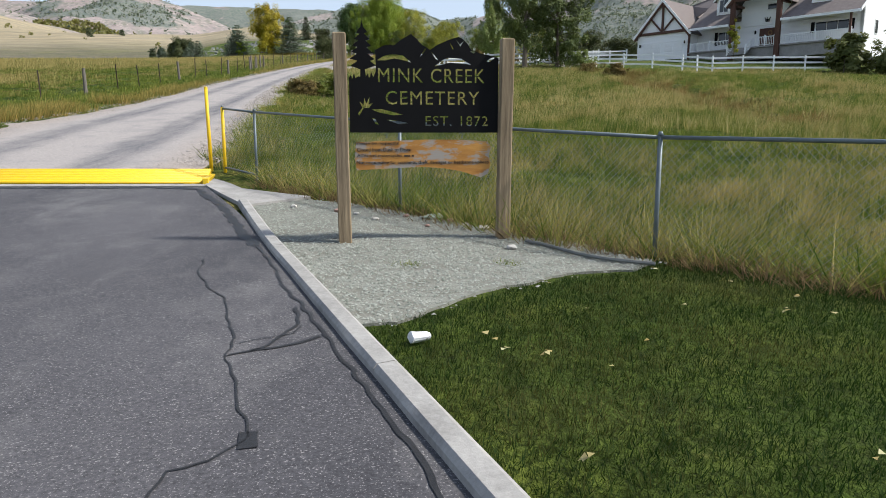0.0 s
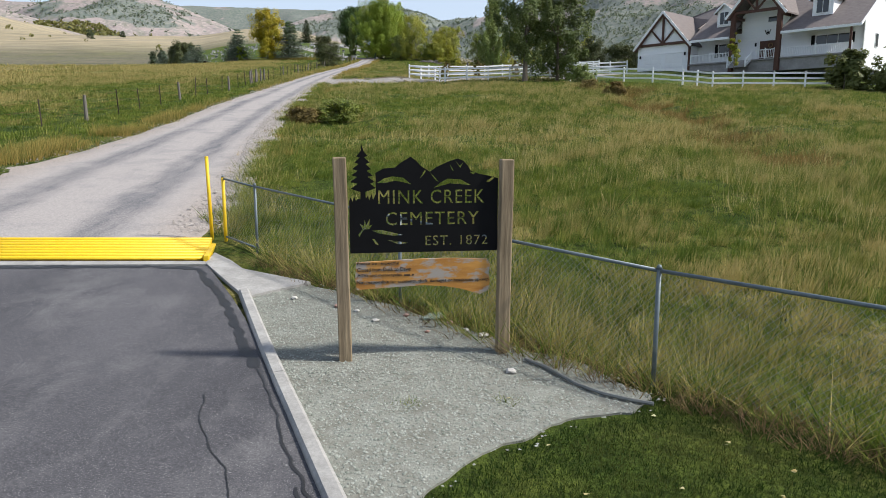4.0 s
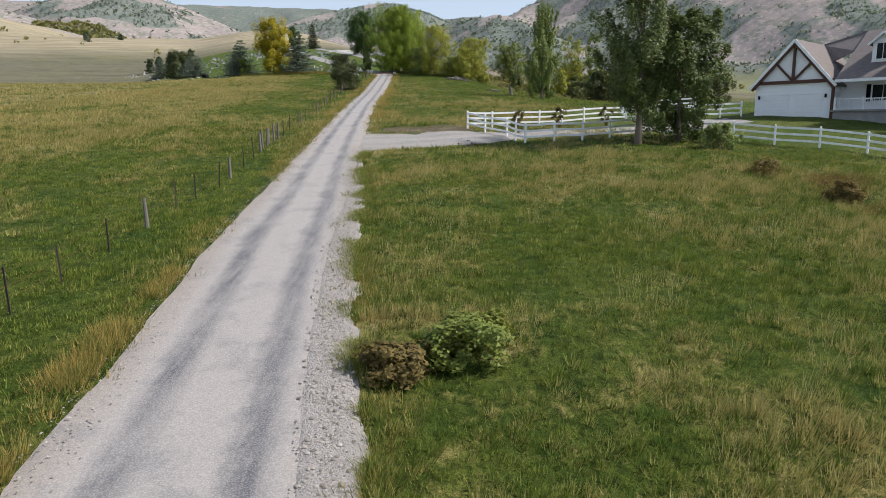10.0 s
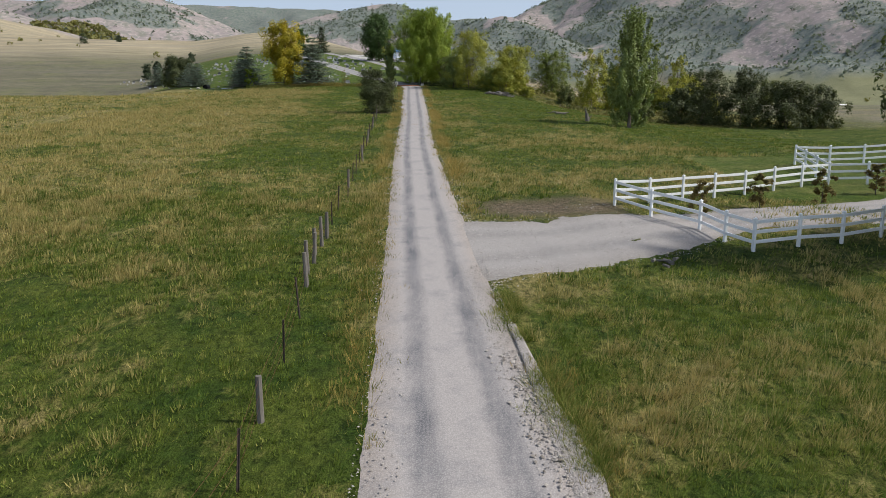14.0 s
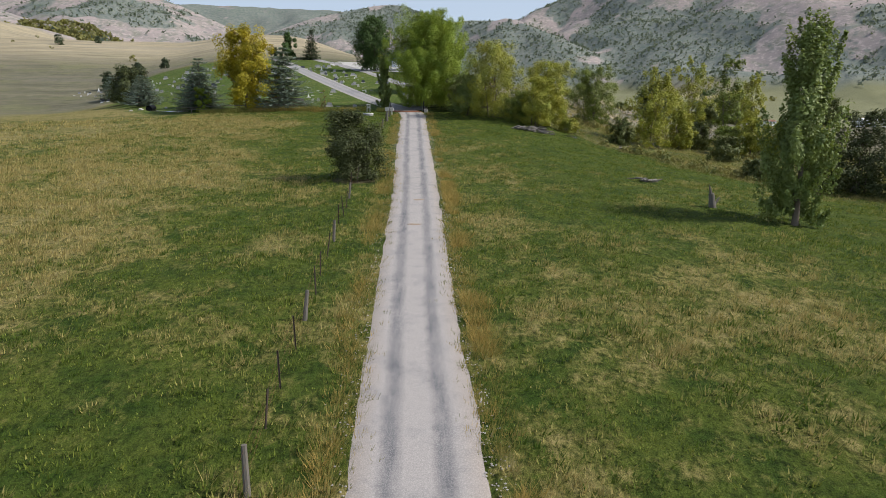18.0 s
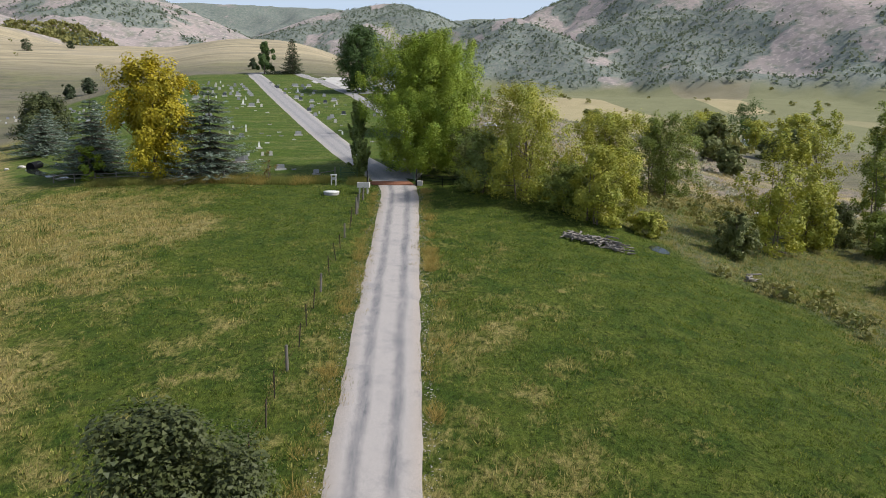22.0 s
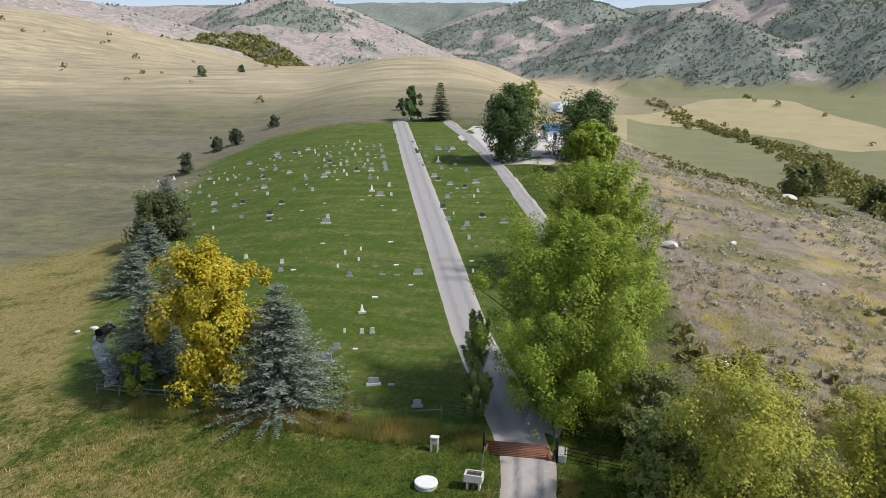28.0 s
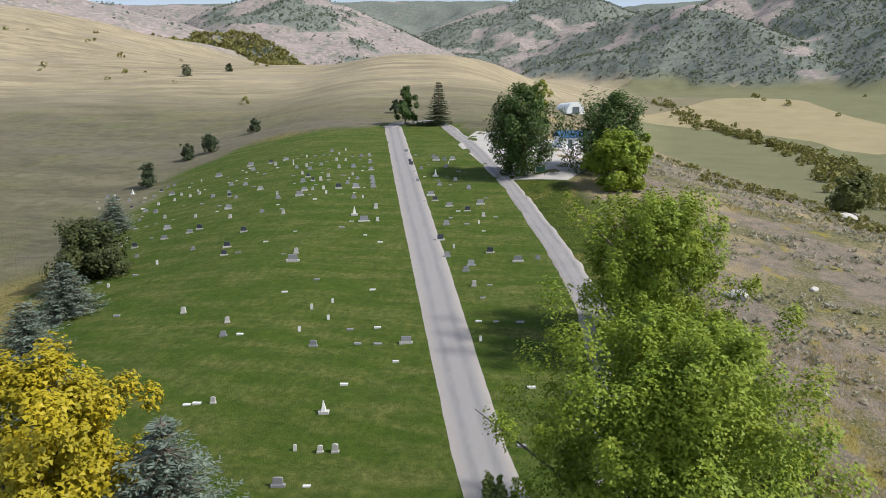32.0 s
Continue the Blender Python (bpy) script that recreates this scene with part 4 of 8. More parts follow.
for k, (x, y, h, w, mt) in enumerate(((-7.8, 192.8, 11.8, 11.6, L_WILLOW), (1.4, 196.2, 9.4, 9.0, L_WILLOW), (-11.6, 196.0, 6.6, 5.4, L_POPLAR), (-1.3, 185.6, 7.2, 6.6, L_WILLOW),
                                      (11.2, 208, 10.3, 9.2, L_ELM), (-12.4, 202.5, 6.2, 6.0, L_OLIVE), (-3.6, 189.2, 4.8, 5.0, L_ELM), (3.0, 184.6, 2.2, 2.8, L_WILLOW))):
    broadleaf("willow", "dense olive-gold willow thicket beside the cemetery gate", x, y, h, w * 1.12, mt, int(3000 * w), 0.125, 0.02, 30 + k, 190, 0.5, 0.14, stems=5, group="willows by the gate", fill=1.0, plume=0.1, base=0.75)
for k, (x, y, h, w, mt) in enumerate(((16.6, 188, 12.0, 8.2, L_WILLOW), (30.9, 195.4, 15.5, 6.0, L_ELM), (10.8, 183.4, 4.2, 4.0, L_OLIVE), (26.1, 195, 4.6, 5.4, L_OLIVE), (32.1, 188.7, 5.8, 5.2, L_WILLOW), (33.8, 184.2, 5.4, 5.6, L_WILLOW),
                                      (36.5, 180.6, 5.0, 5.4, L_OLIVE), (26.5, 201, 14.6, 7.4, L_WILLOW), (43.6, 216, 13.0, 6.4, L_WILLOW), (22, 192.5, 6.2, 5.4, L_WILLOW), (29.5, 190.5, 4.2, 5.2, L_ELM), (40, 185, 4.6, 6.0, L_WILLOW),
                                      (26.0, 150, 8.2, 8.6, L_HAW), (31.0, 147, 8.2, 8.8, L_HAW), (36.0, 144, 6.8, 8.0, L_HAW), (22.0, 148.4, 5.4, 5.6, L_HAW), (41.5, 146, 6.0, 8.0, L_HAW), (19.5, 158, 2.4, 3.0, L_OLIVE), (24, 178, 3.6, 5.0, L_OLIVE))):
    broadleaf("willow", "creekside willow bush turning from green to gold", x, y, h, w, mt, int(1500 * w), 0.15, 0.02, 70 + k, 110, 0.5, 0.12, stems=4, group="creek willows", fill=1.15, plume=0.15, base=0.75)
for k, (x, y, h, w, mt) in enumerate(((39, 267, 9.5, 9, L_OLIVE), (35.5, 248, 5.5, 5, L_OLIVE), (82, 318, 12, 14, L_WILLOW), (74, 300, 8, 9, L_OLIVE), (60, 330, 11, 14, L_WILLOW), (72, 360, 13, 16, L_WILLOW), (84, 400, 14, 17, L_WILLOW),
                                      (52, 352, 8, 9, L_OLIVE), (98, 380, 11, 12, L_WILLOW), (110, 420, 20, 17, L_DARK), (46, 392, 11, 12, L_OLIVE), (31, 349, 9, 9, L_OLIVE), (104, 300, 9, 10, L_OLIVE), (60, 285, 6, 7, L_OLIVE))):
    broadleaf("creek_tree", "creek bottom tree with mixed green and gold leaves", x, y, h, w, mt, 5000, 0.4, 0.04, 90 + k, 80, 0.5, 0.2, stems=2, group="creek bottom trees")
for k, (x, y, h, w) in enumerate(((-130.5, 318, 6.0, 4.6), (-137, 344, 4.6, 4.2), (-134, 350, 5.2, 5.0), (-133.6, 375, 4.5, 4.2), (-269, 541, 7, 7), (-255, 565, 5, 5), (-90, 386, 4.2, 3.6))):
    broadleaf("juniper", "dark juniper on the dry hillside", x, y, h, w, L_FIR, 2600, 0.26, 0.03, 120 + k, 60, 0.4, 0.1, category="tree", group="hillside junipers")
for k, (x, y, h, w, mt) in enumerate(((38.5, 58.5, 4.6, 5.5, L_OLIVE), (43, 57.5, 6.0, 7, L_OLIVE), (34.6, 60.2, 3.4, 3.5, L_OLIVE))):
    broadleaf("bush", "dark green bushes hiding the end of the rail fence", x, y, h, w, mt, 7000, 0.16, 0.02, 130 + k, 60, 0.45, 0.1, stems=4, category="bush", group="bushes by the house")
for k, (x, y) in enumerate(((4.0, 80.6), (8.4, 82.4), (12.7, 84.4), (0.4, 79.4))):
    broadleaf("plum_sapling", "small dark red plum sapling along the driveway", x, y, 2.0, 1.3, L_RUST, 900, 0.09, 0.15, 140 + k, 18, 0.5, 0.03, category="sapling", group="driveway saplings")
broadleaf("roadside_bush", "rust-brown sagebrush beside the lane", -7.0, 35.4, 0.85, 1.9, L_RUST, 3500, 0.07, 0.02, 150, 45, 0.4, 0.03, stems=5, category="bush", group="roadside scrub")
broadleaf("roadside_bush", "olive scrub bush beside the lane", -5.4, 36.6, 1.15, 2.8, L_ELM, 5000, 0.07, 0.02, 151, 45, 0.4, 0.03, stems=5, category="bush", group="roadside scrub")
broadleaf("rust_bush", "dark rust-coloured bush on the meadow bank", 12.8, 52.4, 1.2, 2.0, L_RUST, 3500, 0.08, 0.02, 152, 40, 0.4, 0.03, stems=5, category="bush")
broadleaf("rust_bush", "low rust-coloured weeds on the meadow bank", 12.3, 59.4, 0.9, 2.2, L_RUST, 2000, 0.08, 0.02, 153, 40, 0.4, 0.03, stems=5, category="bush")
broadleaf("weeds", "tangle of green weeds beneath the cottonwoods", 13.6, 69.4, 1.9, 2.8, L_POPLAR, 3000, 0.1, 0.02, 154, 40, 0.5, 0.03, stems=5, category="bush")
broadleaf("yard_sapling", "staked yellow-green sapling in the front yard", 30.4, 74.0, 4.6, 1.5, L_WILLOW, 1500, 0.11, 0.25, 155, 24, 0.5, 0.04, category="sapling")
broadleaf("bare_shrub", "leafless grey shrub in the ditch by the lawn", -36.2, 200.6, 3.6, 2.0, L_RUST, 300, 0.1, 0.1, 158, 26, 0.6, 0.05, stems=6, category="bush")


# ---- the house ----
HOUSE = Matrix(((0.669, 0.743, 0, 28.8), (-0.743, 0.669, 0, 83.3), (0, 0, 1, 9.95), (0, 0, 0, 1)))  # x along the front, y into the house
M_SIDING = two_tone("white_siding", (0.80, 0.81, 0.82), (0.86, 0.86, 0.86), 0.8, 0.6, relief=0.3, stretch=(0.2, 0.2, 7))
M_SHINGLE = two_tone("brown_grey_shingles", (0.125, 0.105, 0.100), (0.215, 0.185, 0.175), 2.2, 0.95, relief=0.6, stretch=(1, 1, 2.4))
M_TIMBER = two_tone("dark_stained_timber", (0.055, 0.022, 0.014), (0.11, 0.05, 0.032), 4, 0.6, relief=0.3, stretch=(1, 1, 0.2))
M_STONE = two_tone("grey_stone_skirt", (0.20, 0.19, 0.185), (0.36, 0.345, 0.33), 1.6, 0.9, relief=0.6)
M_TRIM = two_tone("white_trim", (0.78, 0.78, 0.78), (0.84, 0.84, 0.83), 2, 0.5, relief=0.05)
M_GLASS, _nt, _p = base_mat("dark_window_glass", 0.06, 0, 0.6)
_p.inputs["Base Color"].default_value = (0.02, 0.024, 0.03, 1)
house = holder("house", HOUSE, "white sided farmhouse with timber porch and brown shingle roof", "house")


def slab_bm(a, b, c, d, thick):
    """A roof slope over four corners, with its thickness below."""
    bm = bmesh.new()
    top = [bm.verts.new(p) for p in (a, b, c, d)]
    low = [bm.verts.new((p[0], p[1], p[2] - thick)) for p in (a, b, c, d)]
    bm.faces.new(top)
    bm.faces.new(low[::-1])
    for i in range(4):
        bm.faces.new((top[i], low[i], low[(i + 1) % 4], top[(i + 1) % 4]))
    bmesh.ops.recalc_face_normals(bm, faces=bm.faces[:])
    return bm


def beam_bm(a, b, w, d):
    """A squared beam from a to b in the plane of the front."""
    a, b = Vector(a), Vector(b)
    v = b - a
    ang = math.atan2(v.z, v.x)
    return box_bm((v.length, d, w), (a + b) / 2, 0.01, turn=Matrix.Rotation(-ang, 4, 'Y'))


def gable(x0, x1, z0, zp, y0, y1, name, over=0.45, timber=True):
    """A gable roof whose ridge runs into the house, with fascia and a timber truss in its face."""
    xm = (x0 + x1) / 2
    k = (zp - z0) / (xm - x0)
    for s, xe in ((-1, x0 - over), (1, x1 + over)):
        ze = z0 - over * k
        r = part("roof", slab_bm((xe, y0 - 0.35, ze + 0.2), (xm, y0 - 0.35, zp + 0.2), (xm, y1, zp + 0.2), (xe, y1, ze + 0.2), 0.16), M_SHINGLE, house)
        part("fascia", beam_bm((xe, y0 - 0.40, ze + 0.06), (xm, y0 - 0.40, zp + 0.06), 0.26, 0.07), M_TRIM, r)
        if timber:
            part("rafter", beam_bm((xe + s * -0.2, y0 - 0.32, ze - 0.08), (xm, y0 - 0.32, zp - 0.2), 0.26, 0.16), M_TIMBER, r, "dark timber rafter")
    if timber:
        part("tie_beam", box_bm((x1 - x0 + 0.3, 0.2, 0.3), (xm, y0 - 0.14, z0 + 0.08), 0.01), M_TIMBER, house)
        part("king_post", box_bm((0.22, 0.18, zp - z0 - 0.3), (xm, y0 - 0.14, (z0 + zp) / 2), 0.01), M_TIMBER, house)
        for s in (-1, 1):
            q = 0.48 * (xm - x0)
            part("brace", beam_bm((xm + s * 0.15, y0 - 0.14, z0 + 0.3), (xm + s * q, y0 - 0.14, z0 + (zp - z0) * 0.5), 0.18, 0.16), M_TIMBER, house)


# garage wing
part("garage_wall", prism_bm([(-6.8, -0.6), (0, -0.6), (0, 3.25), (-3.4, 6.95), (-6.8, 3.25)], 0, 10), M_SIDING, house)
gable(-6.8, 0, 3.35, 7.1, 0, 9, "garage")
for gx0 in (-5.95, -3.05):
    d = part("garage_door", box_bm((2.35, 0.06, 2.25), (gx0 + 1.17, -0.01, 1.12), 0.01), M_TRIM, house)
    for r in range(4):
        for c in range(2):
            part("door_panel", box_bm((1.0, 0.03, 0.42), (gx0 + 0.62 + c * 1.1, -0.045, 0.3 + r * 0.55), 0.012), M_TRIM, d)
    part("door_frame", box_bm((2.6, 0.05, 0.14), (gx0 + 1.17, -0.03, 2.34), 0.01), M_SIDING, d)
for lx in (-6.4, -0.45):
    part("wall_lamp", box_bm((0.16, 0.16, 0.34), (lx, -0.09, 2.1), 0.03), M_BLACK, house)
part("corner_post", box_bm((0.22, 0.22, 3.3), (0.16, -0.14, 1.65), 0.01), M_TIMBER, house)
# main wing
part("wall", box_bm((17.7, 0.3, 4.6), (8.85, 2.35, 1.7)), M_SIDING, house)
end_wall = part("wall", prism_bm([(2.2, -0.6), (12.6, -0.6), (12.6, 3.4), (7.0, 7.9), (2.2, 4.0)], 17.4, 17.7), M_SIDING, house)
end_wall.data.transform(Matrix(((0, 1, 0, 0), (1, 0, 0, 0), (0, 0, 1, 0), (0, 0, 0, 1))))
end_wall.data.flip_normals()
part("wall", box_bm((17.7, 0.3, 4.6), (8.85, 12.45, 1.2)), M_SIDING, house)
for x0, x1 in ((0.35, 5.1), (10.5, 18.2)):
    part("roof", slab_bm((x0, -0.5, 3.45), (x1, -0.5, 3.45), (x1, 6.8, 8.3), (x0, 6.8, 8.3), 0.18), M_SHINGLE, house)
part("roof", slab_bm((5.1, 2.6, 5.5), (10.5, 2.6, 5.5), (10.5, 6.8, 8.3), (5.1, 6.8, 8.3), 0.18), M_SHINGLE, house)
part("roof", slab_bm((-0.2, 6.8, 8.3), (18.2, 6.8, 8.3), (18.2, 13.2, 3.4), (-0.2, 13.2, 3.4), 0.18), M_SHINGLE, house)
part("roof", slab_bm((-6.9, 6.5, 3.6), (0.4, 4.0, 6.4), (0.4, 6.8, 8.3), (-3.4, 6.8, 7.4), 0.15), M_SHINGLE, house)
for x0, x1 in ((0.35, 5.0), (10.6, 18.2)):
    part("fascia", box_bm((x1 - x0, 0.08, 0.26), ((x0 + x1) / 2, -0.55, 3.3), 0.01), M_TRIM, house)
part("fascia", slab_bm((18.2, -0.5, 3.5), (18.27, -0.5, 3.5), (18.27, 6.8, 8.35), (18.2, 6.8, 8.35), 0.3), M_TRIM, house)
part("deck", box_bm((17.6, 2.5, 0.14), (8.85, 0.95, 0.72), 0.01), M_STONE, house)
part("deck_skirt", box_bm((17.4, 2.3, 1.2), (8.85, 1.05, 0.04)), M_STONE, house)
# entry gable
for cx in (5.35, 10.35):
    part("column", box_bm((0.46, 0.46, 6.6), (cx, -0.35, 2.75), 0.02), M_TIMBER, house)
gable(5.0, 10.7, 5.75, 9.15, -0.35, 7.0, "entry")
part("entry_wall", prism_bm([(5.2, 3.3), (10.5, 3.3), (10.5, 5.8), (7.85, 9.0), (5.2, 5.8)], 2.1, 2.3), M_SIDING, house)
part("side_beam", box_bm((0.28, 2.4, 0.26), (5.35, 0.9, 5.4), 0.01), M_TIMBER, house)
part("side_beam", box_bm((0.28, 2.4, 0.26), (10.35, 0.9, 5.4), 0.01), M_TIMBER, house)


def window(x0, x1, z0, z1, y, panes=2, shutters=False, parent=None):
    w = part("window", box_bm((x1 - x0 + 0.2, 0.08, z1 - z0 + 0.2), ((x0 + x1) / 2, y, (z0 + z1) / 2), 0.01), M_TRIM, parent or house)
    step = (x1 - x0) / panes
    for k in range(panes):
        part("pane", box_bm((step - 0.06, 0.03, z1 - z0 - 0.04), (x0 + step * (k + 0.5), y - 0.045, (z0 + z1) / 2)), M_GLASS, w)
    if shutters:
        for sx in (x0 - 0.3, x1 + 0.3):
            part("shutter", box_bm((0.36, 0.05, z1 - z0 + 0.1), (sx, y - 0.03, (z0 + z1) / 2), 0.01), M_BLACK, w, "black shutter")
    return w


window(2.6, 4.3, 1.6, 3.0, 2.17, 2, True)
window(13.2, 16.4, 2.0, 2.95, 2.17, 3, True)
window(8.1, 9.5, 4.9, 5.45, 2.07, 1)
door = part("front_door", box_bm((1.7, 0.08, 2.15), (8.2, 2.14, 1.86), 0.01), M_TIMBER, house, "dark double front door")
for dx in (7.8, 8.62):
    part("door_leaf", box_bm((0.74, 0.05, 2.0), (dx, 2.085, 1.85), 0.015), M_TIMBER, door)
bm = bmesh.new()
for k in range(14):
    a0, a1 = k / 14 * 2 * math.pi, (k + 1) / 14 * 2 * math.pi
    rod_bm((8.55 + 0.22 * math.cos(a0), 2.02, 2.4 + 0.22 * math.sin(a0)), (8.55 + 0.22 * math.cos(a1), 2.02, 2.4 + 0.22 * math.sin(a1)), 0.05, sides=5, bm=bm)
part("wreath", bm, two_tone("dry_wreath", (0.16, 0.09, 0.04), (0.28, 0.16, 0.07), 9), door, "round dried wreath")
bm = bmesh.new()
for a, b in (((7.85, 4.1), (8.0, 3.6)), ((8.0, 3.6), (8.15, 3.95)), ((8.15, 3.95), (8.3, 3.6)), ((8.3, 3.6), (8.45, 4.1)), ((7.9, 3.85), (8.4, 3.85)), ((8.15, 3.55), (8.15, 4.1))):
    beam = beam_bm((a[0], 2.04, a[1]), (b[0], 2.04, b[1]), 0.07, 0.04)
    tmp = bpy.data.meshes.new("tmp")
    beam.to_mesh(tmp)
    beam.free()
    bm.from_mesh(tmp)
    bpy.data.meshes.remove(tmp)
part("wall_ornament", bm, M_BLACK, house, "black iron wall ornament")
for lx in (6.9, 9.5):
    part("wall_lamp", box_bm((0.16, 0.16, 0.4), (lx, 2.05, 2.6), 0.03), M_BLACK, house)


def railing(x0, x1, y, z, parent=house):
    r = part("railing", box_bm((x1 - x0, 0.07, 0.08), ((x0 + x1) / 2, y, z + 0.95), 0.01), M_WHITE, parent)
    part("bottom_rail", box_bm((x1 - x0, 0.05, 0.06), ((x0 + x1) / 2, y, z + 0.12), 0.01), M_WHITE, r)
    n = int((x1 - x0) / 0.17)
    for k in range(n):
        part("baluster", box_bm((0.04, 0.04, 0.8), (x0 + (k + 0.5) * (x1 - x0) / n, y, z + 0.53)), M_WHITE, r)
    for px in (x0, (x0 + x1) / 2, x1):
        part("newel", box_bm((0.13, 0.13, 1.15), (px, y, z + 0.55), 0.015), M_WHITE, r)


railing(0.4, 5.0, -0.2, 0.78)
railing(8.0, 10.0, -0.2, 0.78)
railing(10.7, 17.4, -0.2, 0.78)
part("post", box_bm((0.2, 0.2, 2.6), (17.3, -0.25, 2.1), 0.01), M_TIMBER, house)
for k in range(4):
    part("step", box_bm((1.9, 0.34, 0.2), (6.6, -0.45 - k * 0.32, 0.6 - k * 0.19), 0.012), M_STONE, house)
for sx in (5.6, 7.6):
    r = part("stair_rail", box_bm((0.08, 1.7, 0.08), (sx, -1.0, 1.15), 0.01, turn=Matrix.Rotation(radians(32), 4, 'X')), M_WHITE, house)
    for k in range(9):
        part("baluster", box_bm((0.04, 0.04, 0.8), (sx, -0.35 - k * 0.17, 1.15 - k * 0.105)), M_WHITE, r)
    part("newel", box_bm((0.13, 0.13, 1.1), (sx, -1.75, 0.45), 0.015), M_WHITE, r)


def dormer(xc, y0, z0, w, h):
    """A small gabled dormer on the main roof slope."""
    d = part("dormer", prism_bm([(xc - w / 2, z0), (xc + w / 2, z0), (xc + w / 2, z0 + h), (xc, z0 + h + w * 0.45), (xc - w / 2, z0 + h)], y0, y0 + 3.2), M_SIDING, house)
    for s in (-1, 1):
        xe = xc + s * (w / 2 + 0.3)
        ze = z0 + h - 0.27
        part("dormer_roof", slab_bm((xe, y0 - 0.3, ze + 0.12), (xc, y0 - 0.3, z0 + h + w * 0.45 + 0.12), (xc, y0 + 3.6, z0 + h + w * 0.45 + 0.12), (xe, y0 + 3.6, ze + 0.12), 0.1), M_SHINGLE, d)
        part("fascia", beam_bm((xe, y0 - 0.33, ze + 0.03), (xc, y0 - 0.33, z0 + h + w * 0.45 + 0.03), 0.18, 0.05), M_TRIM, d)
    window(xc - w * 0.3, xc + w * 0.3, z0 + 0.25, z0 + h - 0.1, y0 - 0.03, 2, parent=d)


dormer(3.3, 1.6, 4.9, 1.7, 1.7)
dormer(13.8, 1.6, 4.9, 2.0, 1.8)
side = part("side_window", box_bm((0.08, 0.9, 1.5), (17.72, 6.0, 2.4), 0.01), M_TRIM, house)
part("pane", box_bm((0.04, 0.72, 1.3), (17.76, 6.0, 2.4)), M_GLASS, side)


# ---- the sign ----
from mathutils.geometry import delaunay_2d_cdt
sign = holder("cemetery_sign", pose(-0.21, 7.93, 0.03, 0, 0, 8.0), "black cut-steel cemetery sign between two timber posts", "sign")
for sx, top, lean in ((-0.925, 2.37, -0.4), (0.925, 2.34, 0.6)):
    bm = box_bm((0.15, 0.14, top + 0.3), (0, 0, (top - 0.3) / 2), 0.012)
    bmesh.ops.subdivide_edges(bm, edges=[e for e in bm.edges if abs(e.verts[0].co.z - e.verts[1].co.z) > 1], cuts=14)
    for v in bm.verts:
        v.co.x += 0.006 * noise.noise((v.co.z * 2.1, sx * 5, v.co.y * 6))
        v.co.y += 0.006 * noise.noise((v.co.z * 2.3, sx * 9, v.co.x * 6))
    p = part("post", bm, M_POSTWOOD, sign)
    p.location, p.rotation_euler = (sx, 0, 0), (0, radians(lean), 0)
S = 0.00312


def sp(px, py):
    """Sheet-steel drawing units to the sign's own x and z."""
    return ((px - 406.5) * S, 1.29 + (448 - py) * S)


outline = [sp(*p) for p in ((136, 448), (136, 258), (142, 244), (148, 260), (154, 240), (160, 258), (168, 250), (176, 252), (177, 226), (142, 214), (168, 196), (140, 190), (166, 172), (146, 166), (168, 150),
                            (150, 144), (172, 126), (156, 122), (176, 104), (164, 100), (180, 80), (184, 55), (190, 80), (204, 98), (192, 102), (212, 122), (196, 126), (216, 144), (200, 150), (222, 168), (204, 172),
                            (228, 190), (212, 196), (232, 212), (194, 226), (196, 250), (204, 238), (208, 256), (216, 234), (222, 254), (232, 232), (231, 158), (262, 142), (300, 140), (322, 122), (358, 101), (378, 116),
                            (396, 136), (428, 155), (452, 138), (492, 120), (530, 108), (548, 116), (566, 134), (576, 152), (608, 164), (640, 170), (679, 180), (679, 448))]


def word_mesh(words, spacing=1.0, deep=0.0):
    """Built-in lettering as a mesh lying in its own x and y."""
    cu = bpy.data.curves.new("words", 'FONT')
    cu.body, cu.size, cu.space_character, cu.extrude = words, 1.0, spacing, deep
    cu.resolution_u = 3
    tmp = bpy.data.objects.new("words", cu)
    scene.collection.objects.link(tmp)
    me = bpy.data.meshes.new_from_object(tmp.evaluated_get(bpy.context.evaluated_depsgraph_get()))
    bpy.data.objects.remove(tmp)
    return me


def rims(me):
    """The closed outlines of a flat mesh."""
    bm = bmesh.new()
    bm.from_mesh(me)
    bmesh.ops.remove_doubles(bm, verts=bm.verts, dist=1e-5)
    rim_of = {}
    for e in bm.edges:
        if len(e.link_faces) == 1:
            for v in e.verts:
                rim_of.setdefault(v, []).append(e)
    loops, seen = [], set()
    for v in list(rim_of):
        if v in seen:
            continue
        loop, cur, last = [], v, None
        while cur not in seen:
            seen.add(cur)
            loop.append((cur.co.x, cur.co.y))
            step = [e for e in rim_of[cur] if e is not last]
            last = step[0]
            cur = last.other_vert(cur)
        loops.append(loop)
    bm.free()
    return loops


